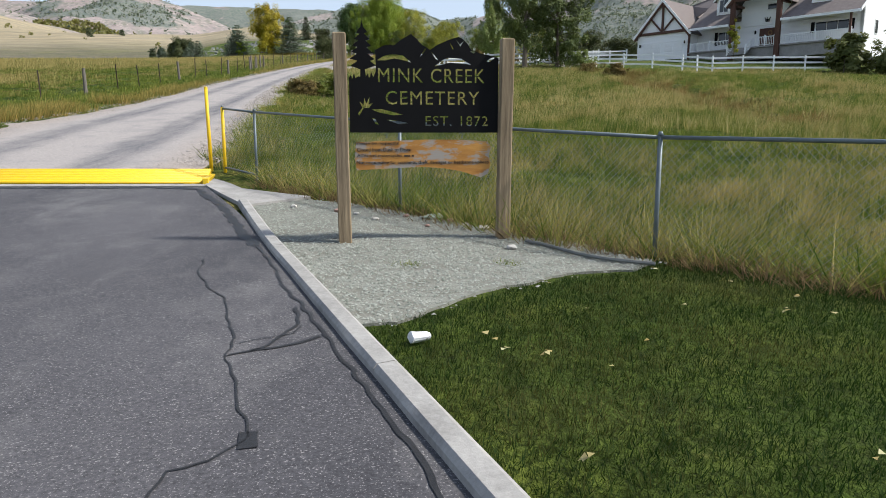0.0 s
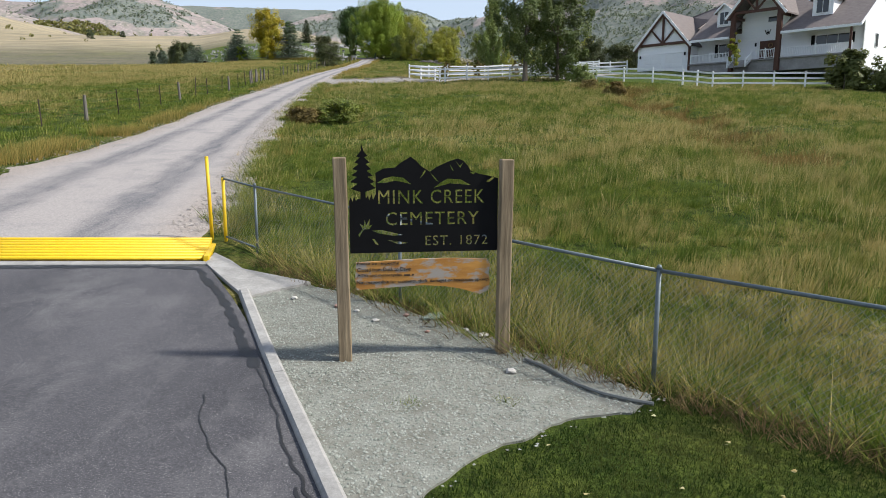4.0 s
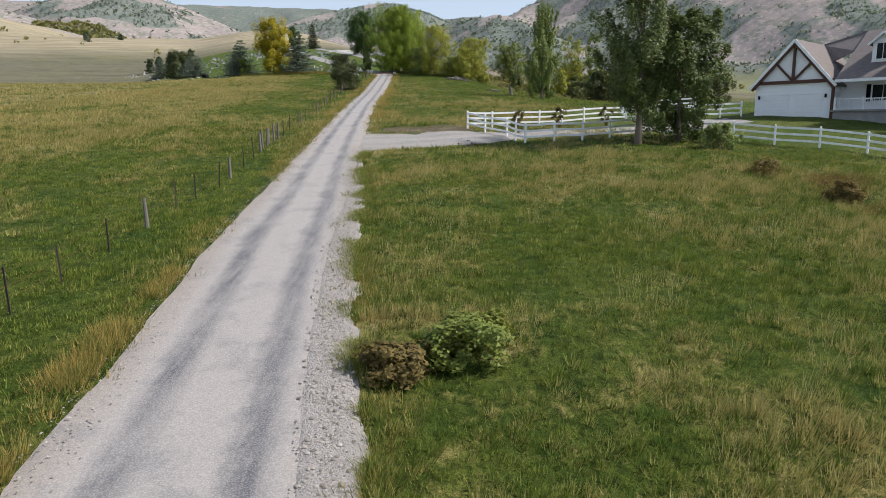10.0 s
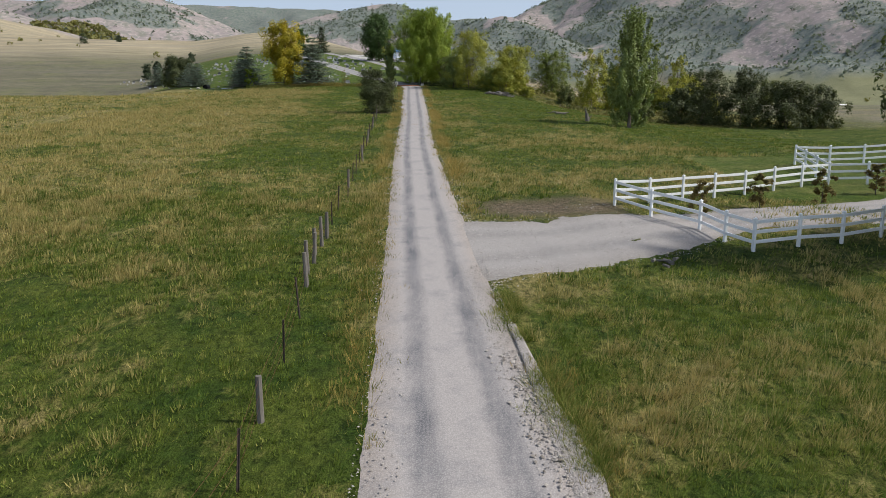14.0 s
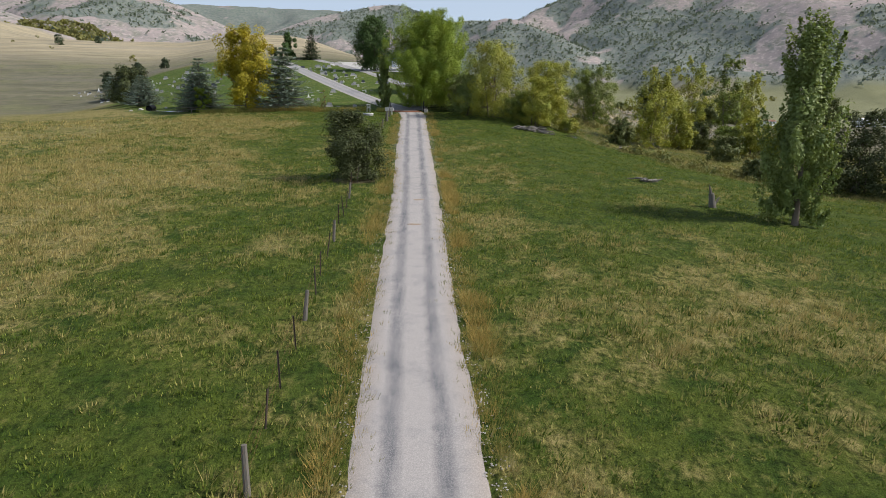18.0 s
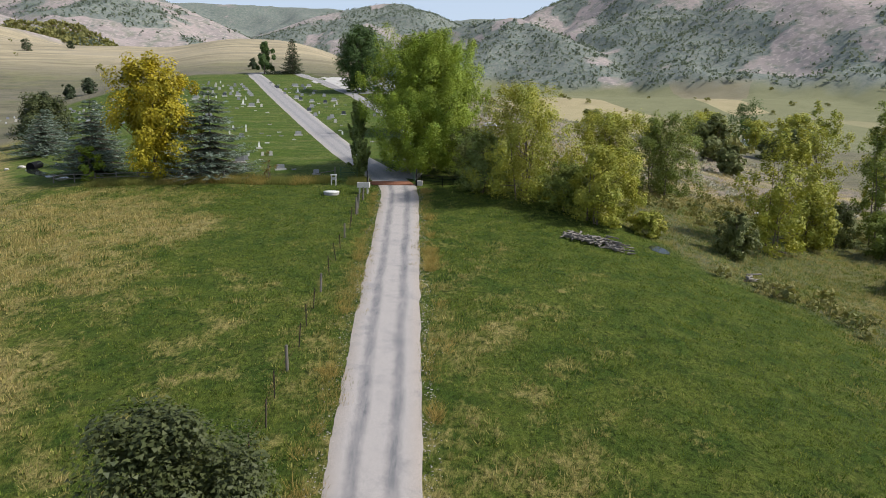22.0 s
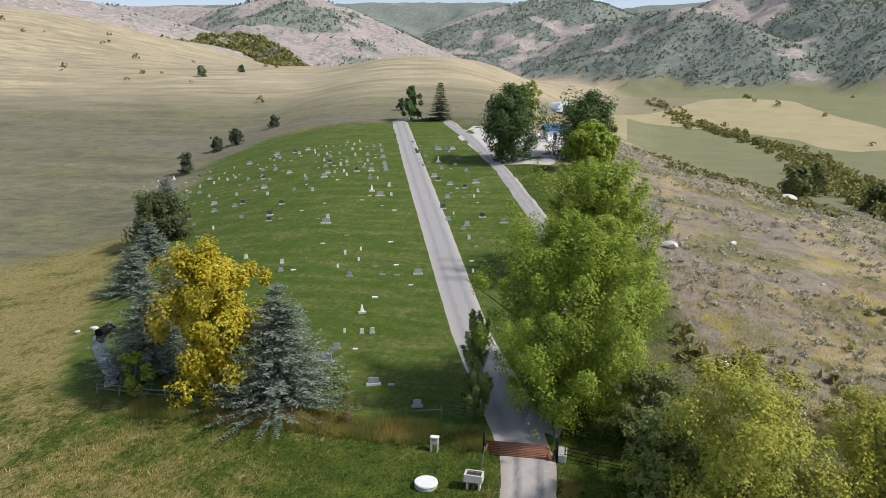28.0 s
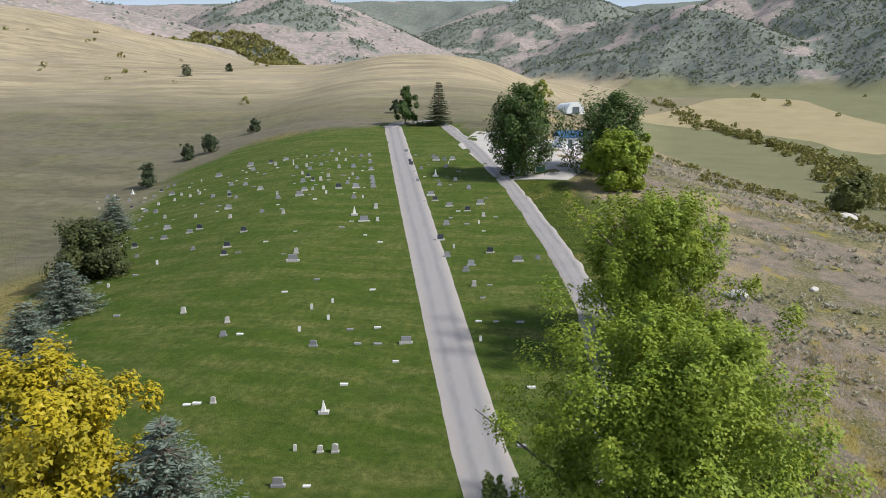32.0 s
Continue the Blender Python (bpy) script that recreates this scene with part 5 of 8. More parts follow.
holes = []
for words, x0, y0, x1, high in (("MINK CREEK", 240, 270, 628, 50), ("CEMETERY", 266, 348, 608, 48), ("EST. 1872", 410, 424, 642, 36)):
    me = word_mesh(words, 1.12)
    co = np.array([v.co for v in me.vertices])
    lo, hi = co.min(0), co.max(0)
    ax, az = sp(x0, y0)
    bx = sp(x1, y0)[0]
    for loop in rims(me):
        holes.append([(ax + (x - lo[0]) / (hi[0] - lo[0]) * (bx - ax), az + (z - lo[1]) / (hi[1] - lo[1]) * high * S) for x, z in loop])
    bpy.data.meshes.remove(me)
for shape in (((236, 194), (262, 178), (292, 171), (330, 176), (360, 200), (330, 192), (300, 186), (268, 194)), ((442, 213), (470, 192), (492, 181), (540, 184), (578, 205), (540, 201), (500, 198), (470, 206)),
              ((390, 180), (408, 150), (414, 152), (404, 166)), ((428, 158), (446, 176), (458, 192), (448, 186)), ((500, 128), (514, 152), (508, 150)), ((520, 116), (536, 134), (550, 122), (538, 142)),
              ((572, 156), (596, 158), (586, 166)), ((634, 192), (662, 172), (664, 180), (646, 194)), ((216, 366), (250, 364), (290, 374), (328, 384), (290, 386), (240, 376)), ((270, 402), (310, 406), (346, 414), (312, 418)),
              ((216, 396), (226, 398), (240, 420), (228, 416)), ((172, 338), (186, 350), (190, 326), (196, 346), (208, 322), (206, 348), (218, 344), (206, 360), (186, 362), (170, 388), (166, 380), (182, 360))):
    holes.append([sp(*p) for p in shape])
rings = [outline] + holes
flat = [p for ring in rings for p in ring]
cons, at = [], 0
for ring in rings:
    cons += [(at + k, at + (k + 1) % len(ring)) for k in range(len(ring))]
    at += len(ring)
pts, _edges, tris, *_rest = delaunay_2d_cdt([Vector(p) for p in flat], cons, [], 0, 1e-6)


def solid(x, z):
    """Whether steel is left at a point of the sheet, by counting the outlines round it."""
    odd = False
    for ring in rings:
        for (ax, az), (bx, bz) in zip(ring, ring[1:] + ring[:1]):
            if (az > z) != (bz > z) and x < (bx - ax) * (z - az) / (bz - az) + ax:
                odd = not odd
    return odd


bm = bmesh.new()
fv = [bm.verts.new((p.x, -0.004, p.y)) for p in pts]
for t in tris:
    c = sum((pts[k] for k in t), Vector((0, 0))) / len(t)
    if solid(c.x, c.y):
        bm.faces.new([fv[k] for k in t])
bmesh.ops.delete(bm, geom=[v for v in bm.verts if not v.link_faces], context='VERTS')
r = bmesh.ops.extrude_face_region(bm, geom=bm.faces[:])
bmesh.ops.translate(bm, vec=(0, 0.008, 0), verts=[v for v in r["geom"] if isinstance(v, bmesh.types.BMVert)])
bmesh.ops.recalc_face_normals(bm, faces=bm.faces[:])
panel = part("panel", bm, M_BLACK, sign, "black steel sheet with cut-out lettering")
for zc in (246, 324, 407):
    z = sp(0, zc)[1]
    part("stencil_bridge", box_bm((1.27, 0.005, 0.006), (0.16, 0, z)), M_BLACK, sign)
for px in (268, 546):
    for k in range(3):
        bm = bmesh.new()
        for q in range(8):
            a0, a1 = q * math.pi / 4, (q + 1) * math.pi / 4
            rod_bm((0.009 * math.cos(a0), 0, 0.014 * math.sin(a0)), (0.009 * math.cos(a1), 0, 0.014 * math.sin(a1)), 0.003, sides=5, bm=bm)
        c = part("chain_link", bm, M_STEEL, sign)
        c.location = (sp(px, 0)[0], 0, 1.282 - 0.021 * k)
        c.rotation_euler = (0, 0, radians(90 * (k % 2)))
M_PLAQUE, _nt, _p = base_mat("varnished_board", 0.45, 0, 0.4)
_v = place(_nt, (1.0, 2, 5), True)
_ring = noise_out(_nt, _v, 2.2, 6, 0.65)
_c = blend(_nt, span(_nt, _ring, 0.3, 0.7), (0.30, 0.12, 0.022), (0.55, 0.27, 0.06))
_g = span(_nt, noise_out(_nt, place(_nt, (1.3, 2, 3.5), True), 2.4, 5, 0.7), 0.5, 0.58)
_c = blend(_nt, _g, _c, (0.33, 0.29, 0.25))
_nt.links.new(_c, _p.inputs["Base Color"])
bump(_nt, _p, _ring, 0.4, 0.004)
rim = [(157, 482), (240, 479), (330, 476), (420, 473), (520, 474), (600, 477), (640, 480), (653, 500), (646, 530), (651, 566), (644, 598), (615, 612), (585, 603), (545, 590), (480, 578), (400, 572), (300, 576), (220, 580), (157, 583), (152, 540)]
board = part("plaque", prism_bm([sp(*p) for p in rim], -0.018, 0.018), M_PLAQUE, sign, "weathered varnished board hung on chains")
M_INK = two_tone("black_ink", (0.012, 0.012, 0.012), (0.03, 0.028, 0.026), 9, 0.6, relief=0)
for words, x0, y0, x1, high in (("Please be respectful", 160, 494, 312, 13), ("Closed from Dusk to Dawn", 160, 516, 356, 13), ("ATVs and motorcycles", 160, 538, 322, 13),
                                ("Not responsible for accidents, theft, damages or headstone upkeep", 158, 565, 646, 15)):
    me = word_mesh(words, 1.0, 0.02)
    co = np.array([v.co for v in me.vertices])
    lo, hi = co.min(0), co.max(0)
    ax, az = sp(x0, y0)
    bx = sp(x1, y0)[0]
    for v in me.vertices:
        v.co = Vector((ax + (v.co.x - lo[0]) / (hi[0] - lo[0]) * (bx - ax), -0.021 + v.co.z * 0.1, az + (v.co.y - lo[1]) / (hi[1] - lo[1]) * high * S * 1.1))
    me.materials.append(M_INK)
    t = new("lettering", me)
    t.parent = board
for x0, x1 in ((330, 352), (358, 366)):
    bx0, bz = sp(x0, 532)
    part("lettering", box_bm(((x1 - x0) * S, 0.003, 0.016), (bx0 + (x1 - x0) * S / 2, -0.021, bz)), M_INK, board)


# ---- the road's end by the sign ----
def kerb_x(y):
    return 0.09 - 0.404 * (y - 2.4)


M_ASPHALT, _nt, _p = base_mat("worn_asphalt", 0.85, 0, 0.3)
_v = place(_nt)
_big = noise_out(_nt, place(_nt, (1.0, 0.35, 1)), 0.55, 5)
_fine = noise_out(_nt, _v, 42, 6, 0.8)
_c = blend(_nt, span(_nt, _big, 0.3, 0.7), (0.042, 0.042, 0.048), (0.092, 0.090, 0.097))
_c = blend(_nt, span(_nt, noise_out(_nt, place(_nt, (0.8, 0.5, 1)), 1.3, 6, 0.65), 0.5, 0.66, 0.0, 0.7), _c, (0.135, 0.132, 0.135))
_c = blend(_nt, span(_nt, noise_out(_nt, _v, 90, 2, 0.5), 0.6, 0.68, 0.0, 0.75), _c, (0.30, 0.29, 0.285))
_c = blend(_nt, span(_nt, _fine, 0.35, 0.75), blend(_nt, 1.0, _c, (0.5, 0.5, 0.51), 'MULTIPLY'), blend(_nt, 1.0, _c, (1.6, 1.57, 1.55), 'MULTIPLY'))
_nt.links.new(_c, _p.inputs["Base Color"])
bump(_nt, _p, _fine, 0.5, 0.006)
M_TAR = two_tone("fresh_tar", (0.014, 0.014, 0.015), (0.030, 0.030, 0.031), 8, 0.55, relief=0.3)
ys = np.concatenate([np.arange(-30, 10.3, 0.8), [10.6, 11.2, 11.8]])
asphalt = ribbon("road", "grey worn asphalt with tar-sealed cracks", M_ASPHALT, [(-22, y, kerb_x(y) + 0.03 if y < 10.4 else np.interp(y, (10.4, 11.8), (-3.15, -4.05)), y) for y in ys], 0.035, 24, ragged=0.0, sink=-1.0)


def sheet(name, corners, lift, mat, label, category, depth=0.06, fine=0.25, structure=True):
    """A flat piece laid on the ground, its edge turned down."""
    bm = bmesh.new()
    vs = [bm.verts.new((x, y, 0)) for x, y in corners]
    f = bm.faces.new(vs)
    if f.normal.z < 0 or f.calc_area() and (f.normal_update() or f.normal.z < 0):
        f.normal_flip()
    bmesh.ops.triangulate(bm, faces=bm.faces[:])
    for _ in range(4):
        long = [e for e in bm.edges if e.calc_length() > fine * 2]
        if long:
            bmesh.ops.subdivide_edges(bm, edges=long, cuts=1, use_grid_fill=False)
            bmesh.ops.triangulate(bm, faces=bm.faces[:])
    r = bmesh.ops.extrude_face_region(bm, geom=bm.faces[:])
    top = {v for v in r["geom"] if isinstance(v, bmesh.types.BMVert)}
    for v in bm.verts:
        v.co.z = ground_at(v.co.x, v.co.y) + (lift if v in top else lift - depth)
    bmesh.ops.recalc_face_normals(bm, faces=bm.faces[:])
    ob = part(name, bm, mat)
    return tagged(ob, label, category, kind="structure" if structure else "")


def tar_line(points, w):
    """A poured tar line along a crack."""
    pts = np.array(points, float)
    s = np.concatenate([[0], np.cumsum(np.hypot(*np.diff(pts, axis=0).T))])
    t = np.arange(0, s[-1], 0.05)
    P = np.stack([np.interp(t, s, pts[:, k]) for k in (0, 1)], 1)
    P = P + np.stack([fbm(P[:, 0], P[:, 1], 0.3, 3, 5) - 0.5, fbm(P[:, 0], P[:, 1], 0.3, 3, 6) - 0.5], 1) * 0.12
    d = np.gradient(P, axis=0)
    d /= np.linalg.norm(d, axis=1)[:, None] + 1e-9
    nrm = np.stack([-d[:, 1], d[:, 0]], 1)
    ww = w * (0.5 + fbm(P[:, 0] * 3, P[:, 1] * 3, 0.5, 2, 8))[:, None]
    L, R = P + nrm * ww, P - nrm * ww
    V = np.concatenate([L, R])
    V = np.column_stack([V, height(V[:, 0], V[:, 1]) + 0.041])
    n = len(P)
    i = np.arange(n - 1)
    return V, np.stack([i + n, i + 1 + n, i + 1, i], 1)


seams = ((((-2.42, 6.79), (-2.25, 6.16), (-1.59, 4.95), (-1.38, 4.35), (-1.26, 3.87), (-0.97, 3.13), (-0.84, 2.84), (-0.94, 2.64), (-1.12, 2.55), (-1.1, 2.2)), 0.007),
         (((-1.26, 3.87), (-1.12, 4.02), (-1.0, 4.6), (-1.13, 5.03)), 0.012), (((-1.15, 4.0), (-0.95, 4.12), (-0.78, 4.3)), 0.018), (((-1.28, 4.15), (-1.0, 4.35), (-0.98, 4.6)), 0.005),
         (((-0.86, 2.9), (-0.82, 2.74)), 0.05))
for pts, w in seams:
    V, Fc = tar_line(pts, w)
    o = new("tar_seam", mesh_from("tar_seam", V, Fc, M_TAR))
    o.parent = asphalt
V, Fc = tar_line([(kerb_x(y) - 0.10, y) for y in (2.0, 5.0, 7.5)], 0.012)
new("tar_seam", mesh_from("tar_seam", V, Fc, M_TAR)).parent = asphalt
V, Fc = tar_line([(kerb_x(7.5) - 0.12, 7.5), (-2.9, 9.3), (-3.55, 10.6), (-4.15, 11.6), (-4.9, 11.75), (-9, 11.7)], 0.06)
new("tar_seam", mesh_from("tar_seam", V, Fc, M_TAR)).parent = asphalt
# kerb: cast lengths with open joints
kerb = holder("kerb", Matrix(), "worn pale concrete kerb along the asphalt", "kerb", kind="structure")
cuts = (-30, -24, -18, -12, -6, -0.4, 3.6, 7.2, 10.35)
for a, b in zip(cuts[:-1], cuts[1:]):
    n = max(2, int((b - a) / 0.3))
    bm = bmesh.new()
    rows = []
    for k in range(n + 1):
        y = a + 0.006 + (b - a - 0.012) * k / n
        x = kerb_x(y)
        z = ground_at(x, y)
        wob = 0.012 * noise.noise((y * 1.3, 3.1, 0.2))
        cross = ((0.0, -0.15), (0.01 + wob, 0.07), (0.035, 0.10), (0.135, 0.105), (0.165, 0.085), (0.17, -0.15))
        rows.append([bm.verts.new((x + p * 0.92, y + p * 0.39, z + q)) for p, q in cross])
    for r0, r1 in zip(rows[:-1], rows[1:]):
        for k in range(5):
            bm.faces.new((r0[k], r1[k], r1[k + 1], r0[k + 1]))
    bm.faces.new(rows[0])
    bm.faces.new(rows[-1][::-1])
    bmesh.ops.recalc_face_normals(bm, faces=bm.faces[:])
    part("kerb_length", bm, M_CONCRETE, kerb)
sheet("pavement", ((-4.15, 11.95), (-3.1, 10.35), (-2.95, 10.1), (-2.1, 10.85), (-3.4, 11.6), (-3.75, 12.1), (-4.2, 12.6)), 0.06, M_CONCRETE, "pale concrete corner slab at the kerb's end", "pavement", 0.15)
sheet("pavement", ((-13, 11.78), (-4.1, 11.88), (-4.2, 12.08), (-13, 12.0)), 0.05, M_CONCRETE, "pale concrete sill before the cattle guard", "pavement", 0.15)
M_ROCKBED = two_tone("pale_green_crushed_rock", (0.125, 0.117, 0.096), (0.26, 0.27, 0.235), 3, 0.95, relief=0.9, depth=0.02, fine=5)
BED = ((-3.0, 10.1), (-2.1, 10.8), (-1.0, 10.0), (1.6, 7.6), (2.1, 6.75), (1.75, 6.35), (1.2, 6.2), (0.55, 5.75), (0.1, 5.2), (-0.3, 4.75), (-0.45, 4.62))
_b = np.array(BED + BED[:1])
_s = np.concatenate([[0], np.cumsum(np.hypot(*np.diff(_b, axis=0).T))])
_t = np.arange(0, _s[-1], 0.12)
BED = [(float(np.interp(t, _s, _b[:, 0])) + 0.22 * (float(fbm(t, 0.3, 0.35, 3, 81)) - 0.5), float(np.interp(t, _s, _b[:, 1])) + 0.22 * (float(fbm(t, 5.3, 0.35, 3, 82)) - 0.5)) for t in _t]
BED = [(max(x, kerb_x(y) + 0.1) if x > kerb_x(y) + 0.4 else kerb_x(y) + 0.1, y) for x, y in BED]
sheet("gravel_bed", BED, 0.022, M_ROCKBED, "pale green crushed rock bed around the sign", "gravel", 0.08)

# cattle guard painted yellow
guard = holder("cattle_guard", Matrix(), "yellow painted pipe cattle guard across the lane", "cattle guard")
for k in range(8):
    y = 12.3 + k * 0.185
    xr = -4.26 - 0.045 * k
    part("bar", rod_bm((-12.8, y, ground_at(-8, y) + 0.03), (xr, y, ground_at(xr, y) + 0.03), 0.048, sides=8), M_YELLOW, guard, smooth=True)
bm = box_bm((0.10, 1.62, 0.16), (-4.36, 12.86, ground_at(-4.4, 12.9) - 0.02), 0.01, turn=Matrix.Rotation(radians(13), 4, 'Z'))
part("end_channel", bm, M_YELLOW, guard)
for bx in (-6.3, -8.6, -10.9):
    part("bearer", box_bm((0.1, 1.6, 0.1), (bx, 12.86, ground_at(bx, 12.9) - 0.06), turn=Matrix.Rotation(radians(6.0), 4, 'X')), M_YELLOW, guard)
# no hollow is dug: the pit's shade is this sheet's dark colour
sheet("pit", ((-12.8, 12.05), (-4.3, 12.05), (-4.7, 13.72), (-12.8, 13.72)), -0.015 + 0.02, two_tone("earth_with_painted_shade", (0.05, 0.04, 0.03), (0.09, 0.07, 0.05), 4), "dark earth sheet painted as the cattle guard's shaded pit", "pit", 0.1)
pole = holder("marker_pole", stand(-4.62, 13.75), "slim yellow steel marker pole at the cattle guard", "pole")
part("shaft", rod_bm((0, 0, -0.2), (-0.03, 0, 1.62), 0.036, 0.034, 10), M_YELLOW, pole, smooth=True)
part("cap", rod_bm((-0.03, 0, 1.62), (-0.03, 0, 1.65), 0.04, 0.03, 10), M_YELLOW, pole)

# chain-link fence
M_WIRE = two_tone("dull_wire", (0.26, 0.27, 0.28), (0.38, 0.39, 0.40), 8, 0.5, 0.6, relief=0)
link = holder("chain_link_fence", Matrix(), "low chain-link fence with a grey steel top rail", "fence")
stops = ((-4.3, 13.6), (-3.45, 12.75), (-0.62, 9.92), (2.22, 7.08), (5.05, 4.25), (7.88, 1.42), (10.7, -1.4), (14.0, -4.7))


def foot(x, y):
    return Vector((x, y, ground_at(x, y)))


for k, (x, y) in enumerate(stops):
    p = foot(x, y)
    part("post", rod_bm(p - Vector((0, 0, 0.3)), p + Vector((0, 0, 1.26)), 0.034 if k == 0 else 0.026, sides=10), M_YELLOW if k == 0 else M_STEEL, link, "yellow end post" if k == 0 else "", smooth=True)
    part("cap", rod_bm(p + Vector((0, 0, 1.26)), p + Vector((0, 0, 1.30)), 0.034, 0.02, 10), M_STEEL, link, smooth=True)
    if k:
        q = foot(*stops[k - 1])
        part("top_rail", rod_bm(q + Vector((0, 0, 1.24)), p + Vector((0, 0, 1.24)), 0.021, sides=8), M_STEEL, link, smooth=True)
        if k == 1:
            part("bottom_rail", rod_bm(q + Vector((0, 0, 0.1)), p + Vector((0, 0, 0.1)), 0.021, sides=8), M_STEEL, link, smooth=True)
        L = (p - q).length
        V, Fc = [], []
        side = Vector((0.0015, 0.0015, 0))
        for sgn in (1, -1):
            s = -1.14
            while s < L:
                a, b = (s, 0.06), (s + 1.14, 1.2)
                lo, hi = max(0, a[0]), min(L, b[0])
                if hi - lo > 0.03:
                    za, zb = a[1] + (lo - a[0]), a[1] + (hi - a[0])
                    if sgn < 0:
                        za, zb = 1.26 - za, 1.26 - zb
                    A, B = q.lerp(p, lo / L) + Vector((0, 0, za)), q.lerp(p, hi / L) + Vector((0, 0, zb))
                    w = Vector((0, 0, 0.0024))
                    i = len(V)
                    V += [A - w, A + w, B + w, B - w]
                    Fc.append((i, i + 3, i + 2, i + 1))
                s += 0.078
        m = new("wire_mesh", mesh_from("wire_mesh", [tuple(v) for v in V], Fc, M_WIRE))
        m.parent = link

# small things by the sign
M_PAPER = two_tone("white_paper", (0.72, 0.73, 0.74), (0.84, 0.84, 0.84), 12, 0.6, relief=0.4)
bm = rod_bm((-0.07, 0, 0.04), (0.06, 0.01, 0.035), 0.052, 0.034, 14)
for v in bm.verts:
    v.co += Vector((0.008 * noise.noise(v.co * 30), 0.008 * noise.noise(v.co * 27 + Vector((3, 1, 2))), -0.022 if v.co.z > 0.05 else 0))
cup = part("paper_cup", bm, M_PAPER, None)
cup.matrix_world = pose(-0.14, 4.24, ground_at(-0.14, 4.24) + 0.02, 0, 0, 20)
tagged(cup, "crushed white paper cup lying on the grass", "cup")
M_SLATE = two_tone("green_slate", (0.17, 0.23, 0.20), (0.27, 0.33, 0.29), 5, 0.8)
M_BRICKRED = two_tone("reddish_stone", (0.26, 0.15, 0.12), (0.38, 0.25, 0.21), 6, 0.9)
M_ROCK = two_tone("pale_rock", (0.36, 0.34, 0.31), (0.58, 0.55, 0.51), 4, 0.95, relief=0.7)


def boulder(name, label, x, y, size, mat, seed, group="", dz=0.0):
    bm = bmesh.new()
    bmesh.ops.create_icosphere(bm, subdivisions=2, radius=0.5)
    for v in bm.verts:
        n = noise.noise(v.co * 2.2 + Vector((seed * 3.1, seed, 0)))
        v.co = Vector((v.co.x * size[0], v.co.y * size[1], v.co.z * size[2])) * (1 + 0.45 * n)
    ob = part(name, bm, mat)
    ob.matrix_world = pose(x, y, ground_at(x, y) + size[2] * 0.2 + dz, 0, 0, seed * 47)
    return tagged(ob, label, "stone", group)


boulder("slate_stone", "flat grey-green slate beside the gravel bed", -0.13, 9.3, (0.42, 0.22, 0.09), M_SLATE, 1)
for k, (x, y, s) in enumerate(((0.1, 9.0, 0.12), (0.52, 8.55, 0.14), (0.3, 8.75, 0.09), (-0.5, 9.3, 0.1), (0.75, 7.4, 0.12), (-0.9, 9.1, 0.1), (-1.5, 9.7, 0.13), (-2.2, 10.1, 0.11), (-1.2, 9.5, 0.08), (-0.2, 8.7, 0.07))):
    boulder("stone", "loose reddish stone on the gravel bed" if k % 3 == 0 else "loose pale stone on the gravel bed", x, y, (s, s * 0.8, s * 0.5), M_BRICKRED if k % 3 == 0 else M_ROCK, 3 + k, "stones on the bed", 0.03)
hose = bmesh.new()
pts = [(0.95, 7.75), (1.15, 7.5), (1.4, 7.0), (1.62, 6.75), (1.85, 6.6), (2.05, 6.5)]
for (ax, ay), (bx, by) in zip(pts[:-1], pts[1:]):
    rod_bm((ax, ay, ground_at(ax, ay) + 0.05), (bx, by, ground_at(bx, by) + 0.05), 0.02, sides=6, bm=hose)
tagged(part("edging", hose, two_tone("grey_plastic", (0.13, 0.14, 0.13), (0.2, 0.2, 0.19), 6)), "grey plastic edging strip along the gravel bed", "edging")


# ---- white rail fences ----
def vinyl_run(label, stops, group):
    """A three-rail vinyl fence along corners, a post every eight feet or so."""
    f = holder("rail_fence", Matrix(), label, "fence", group)
    pts = []
    for (ax, ay), (bx, by) in zip(stops[:-1], stops[1:]):
        n = max(1, round(math.hypot(bx - ax, by - ay) / 2.44))
        pts += [(ax + (bx - ax) * k / n, ay + (by - ay) * k / n) for k in range(n)]
    pts.append(stops[-1])
    for k, (x, y) in enumerate(pts):
        z = ground_at(x, y)
        nxt = pts[min(k + 1, len(pts) - 1)]
        prv = pts[max(k - 1, 0)]
        turn = Matrix.Rotation(math.atan2(nxt[1] - prv[1], nxt[0] - prv[0]), 4, 'Z')
        p = part("post", box_bm((0.13, 0.13, 1.75), (x, y, z + 0.58), 0.008, turn=turn), M_WHITE, f)
        bm = bmesh.new()
        bmesh.ops.create_cone(bm, cap_ends=True, segments=4, radius1=0.105, radius2=0.01, depth=0.06)
        bmesh.ops.transform(bm, matrix=Matrix.Translation((x, y, z + 1.485)) @ turn @ Matrix.Rotation(radians(45), 4, 'Z'), verts=bm.verts)
        part("cap", bm, M_WHITE, p)
        if k + 1 < len(pts):
            a, b = Vector((x, y, z)), Vector((*nxt, ground_at(*nxt)))
            v = b - a
            q = Matrix.Rotation(math.atan2(v.y, v.x), 4, 'Z') @ Matrix.Rotation(-math.atan2(v.z, math.hypot(v.x, v.y)), 4, 'Y')
            for h in (0.42, 0.86, 1.30):
                part("rail", box_bm((v.length, 0.045, 0.15), (a + b) / 2 + Vector((0, 0, h)), 0.006, turn=q), M_WHITE, f)
    return f


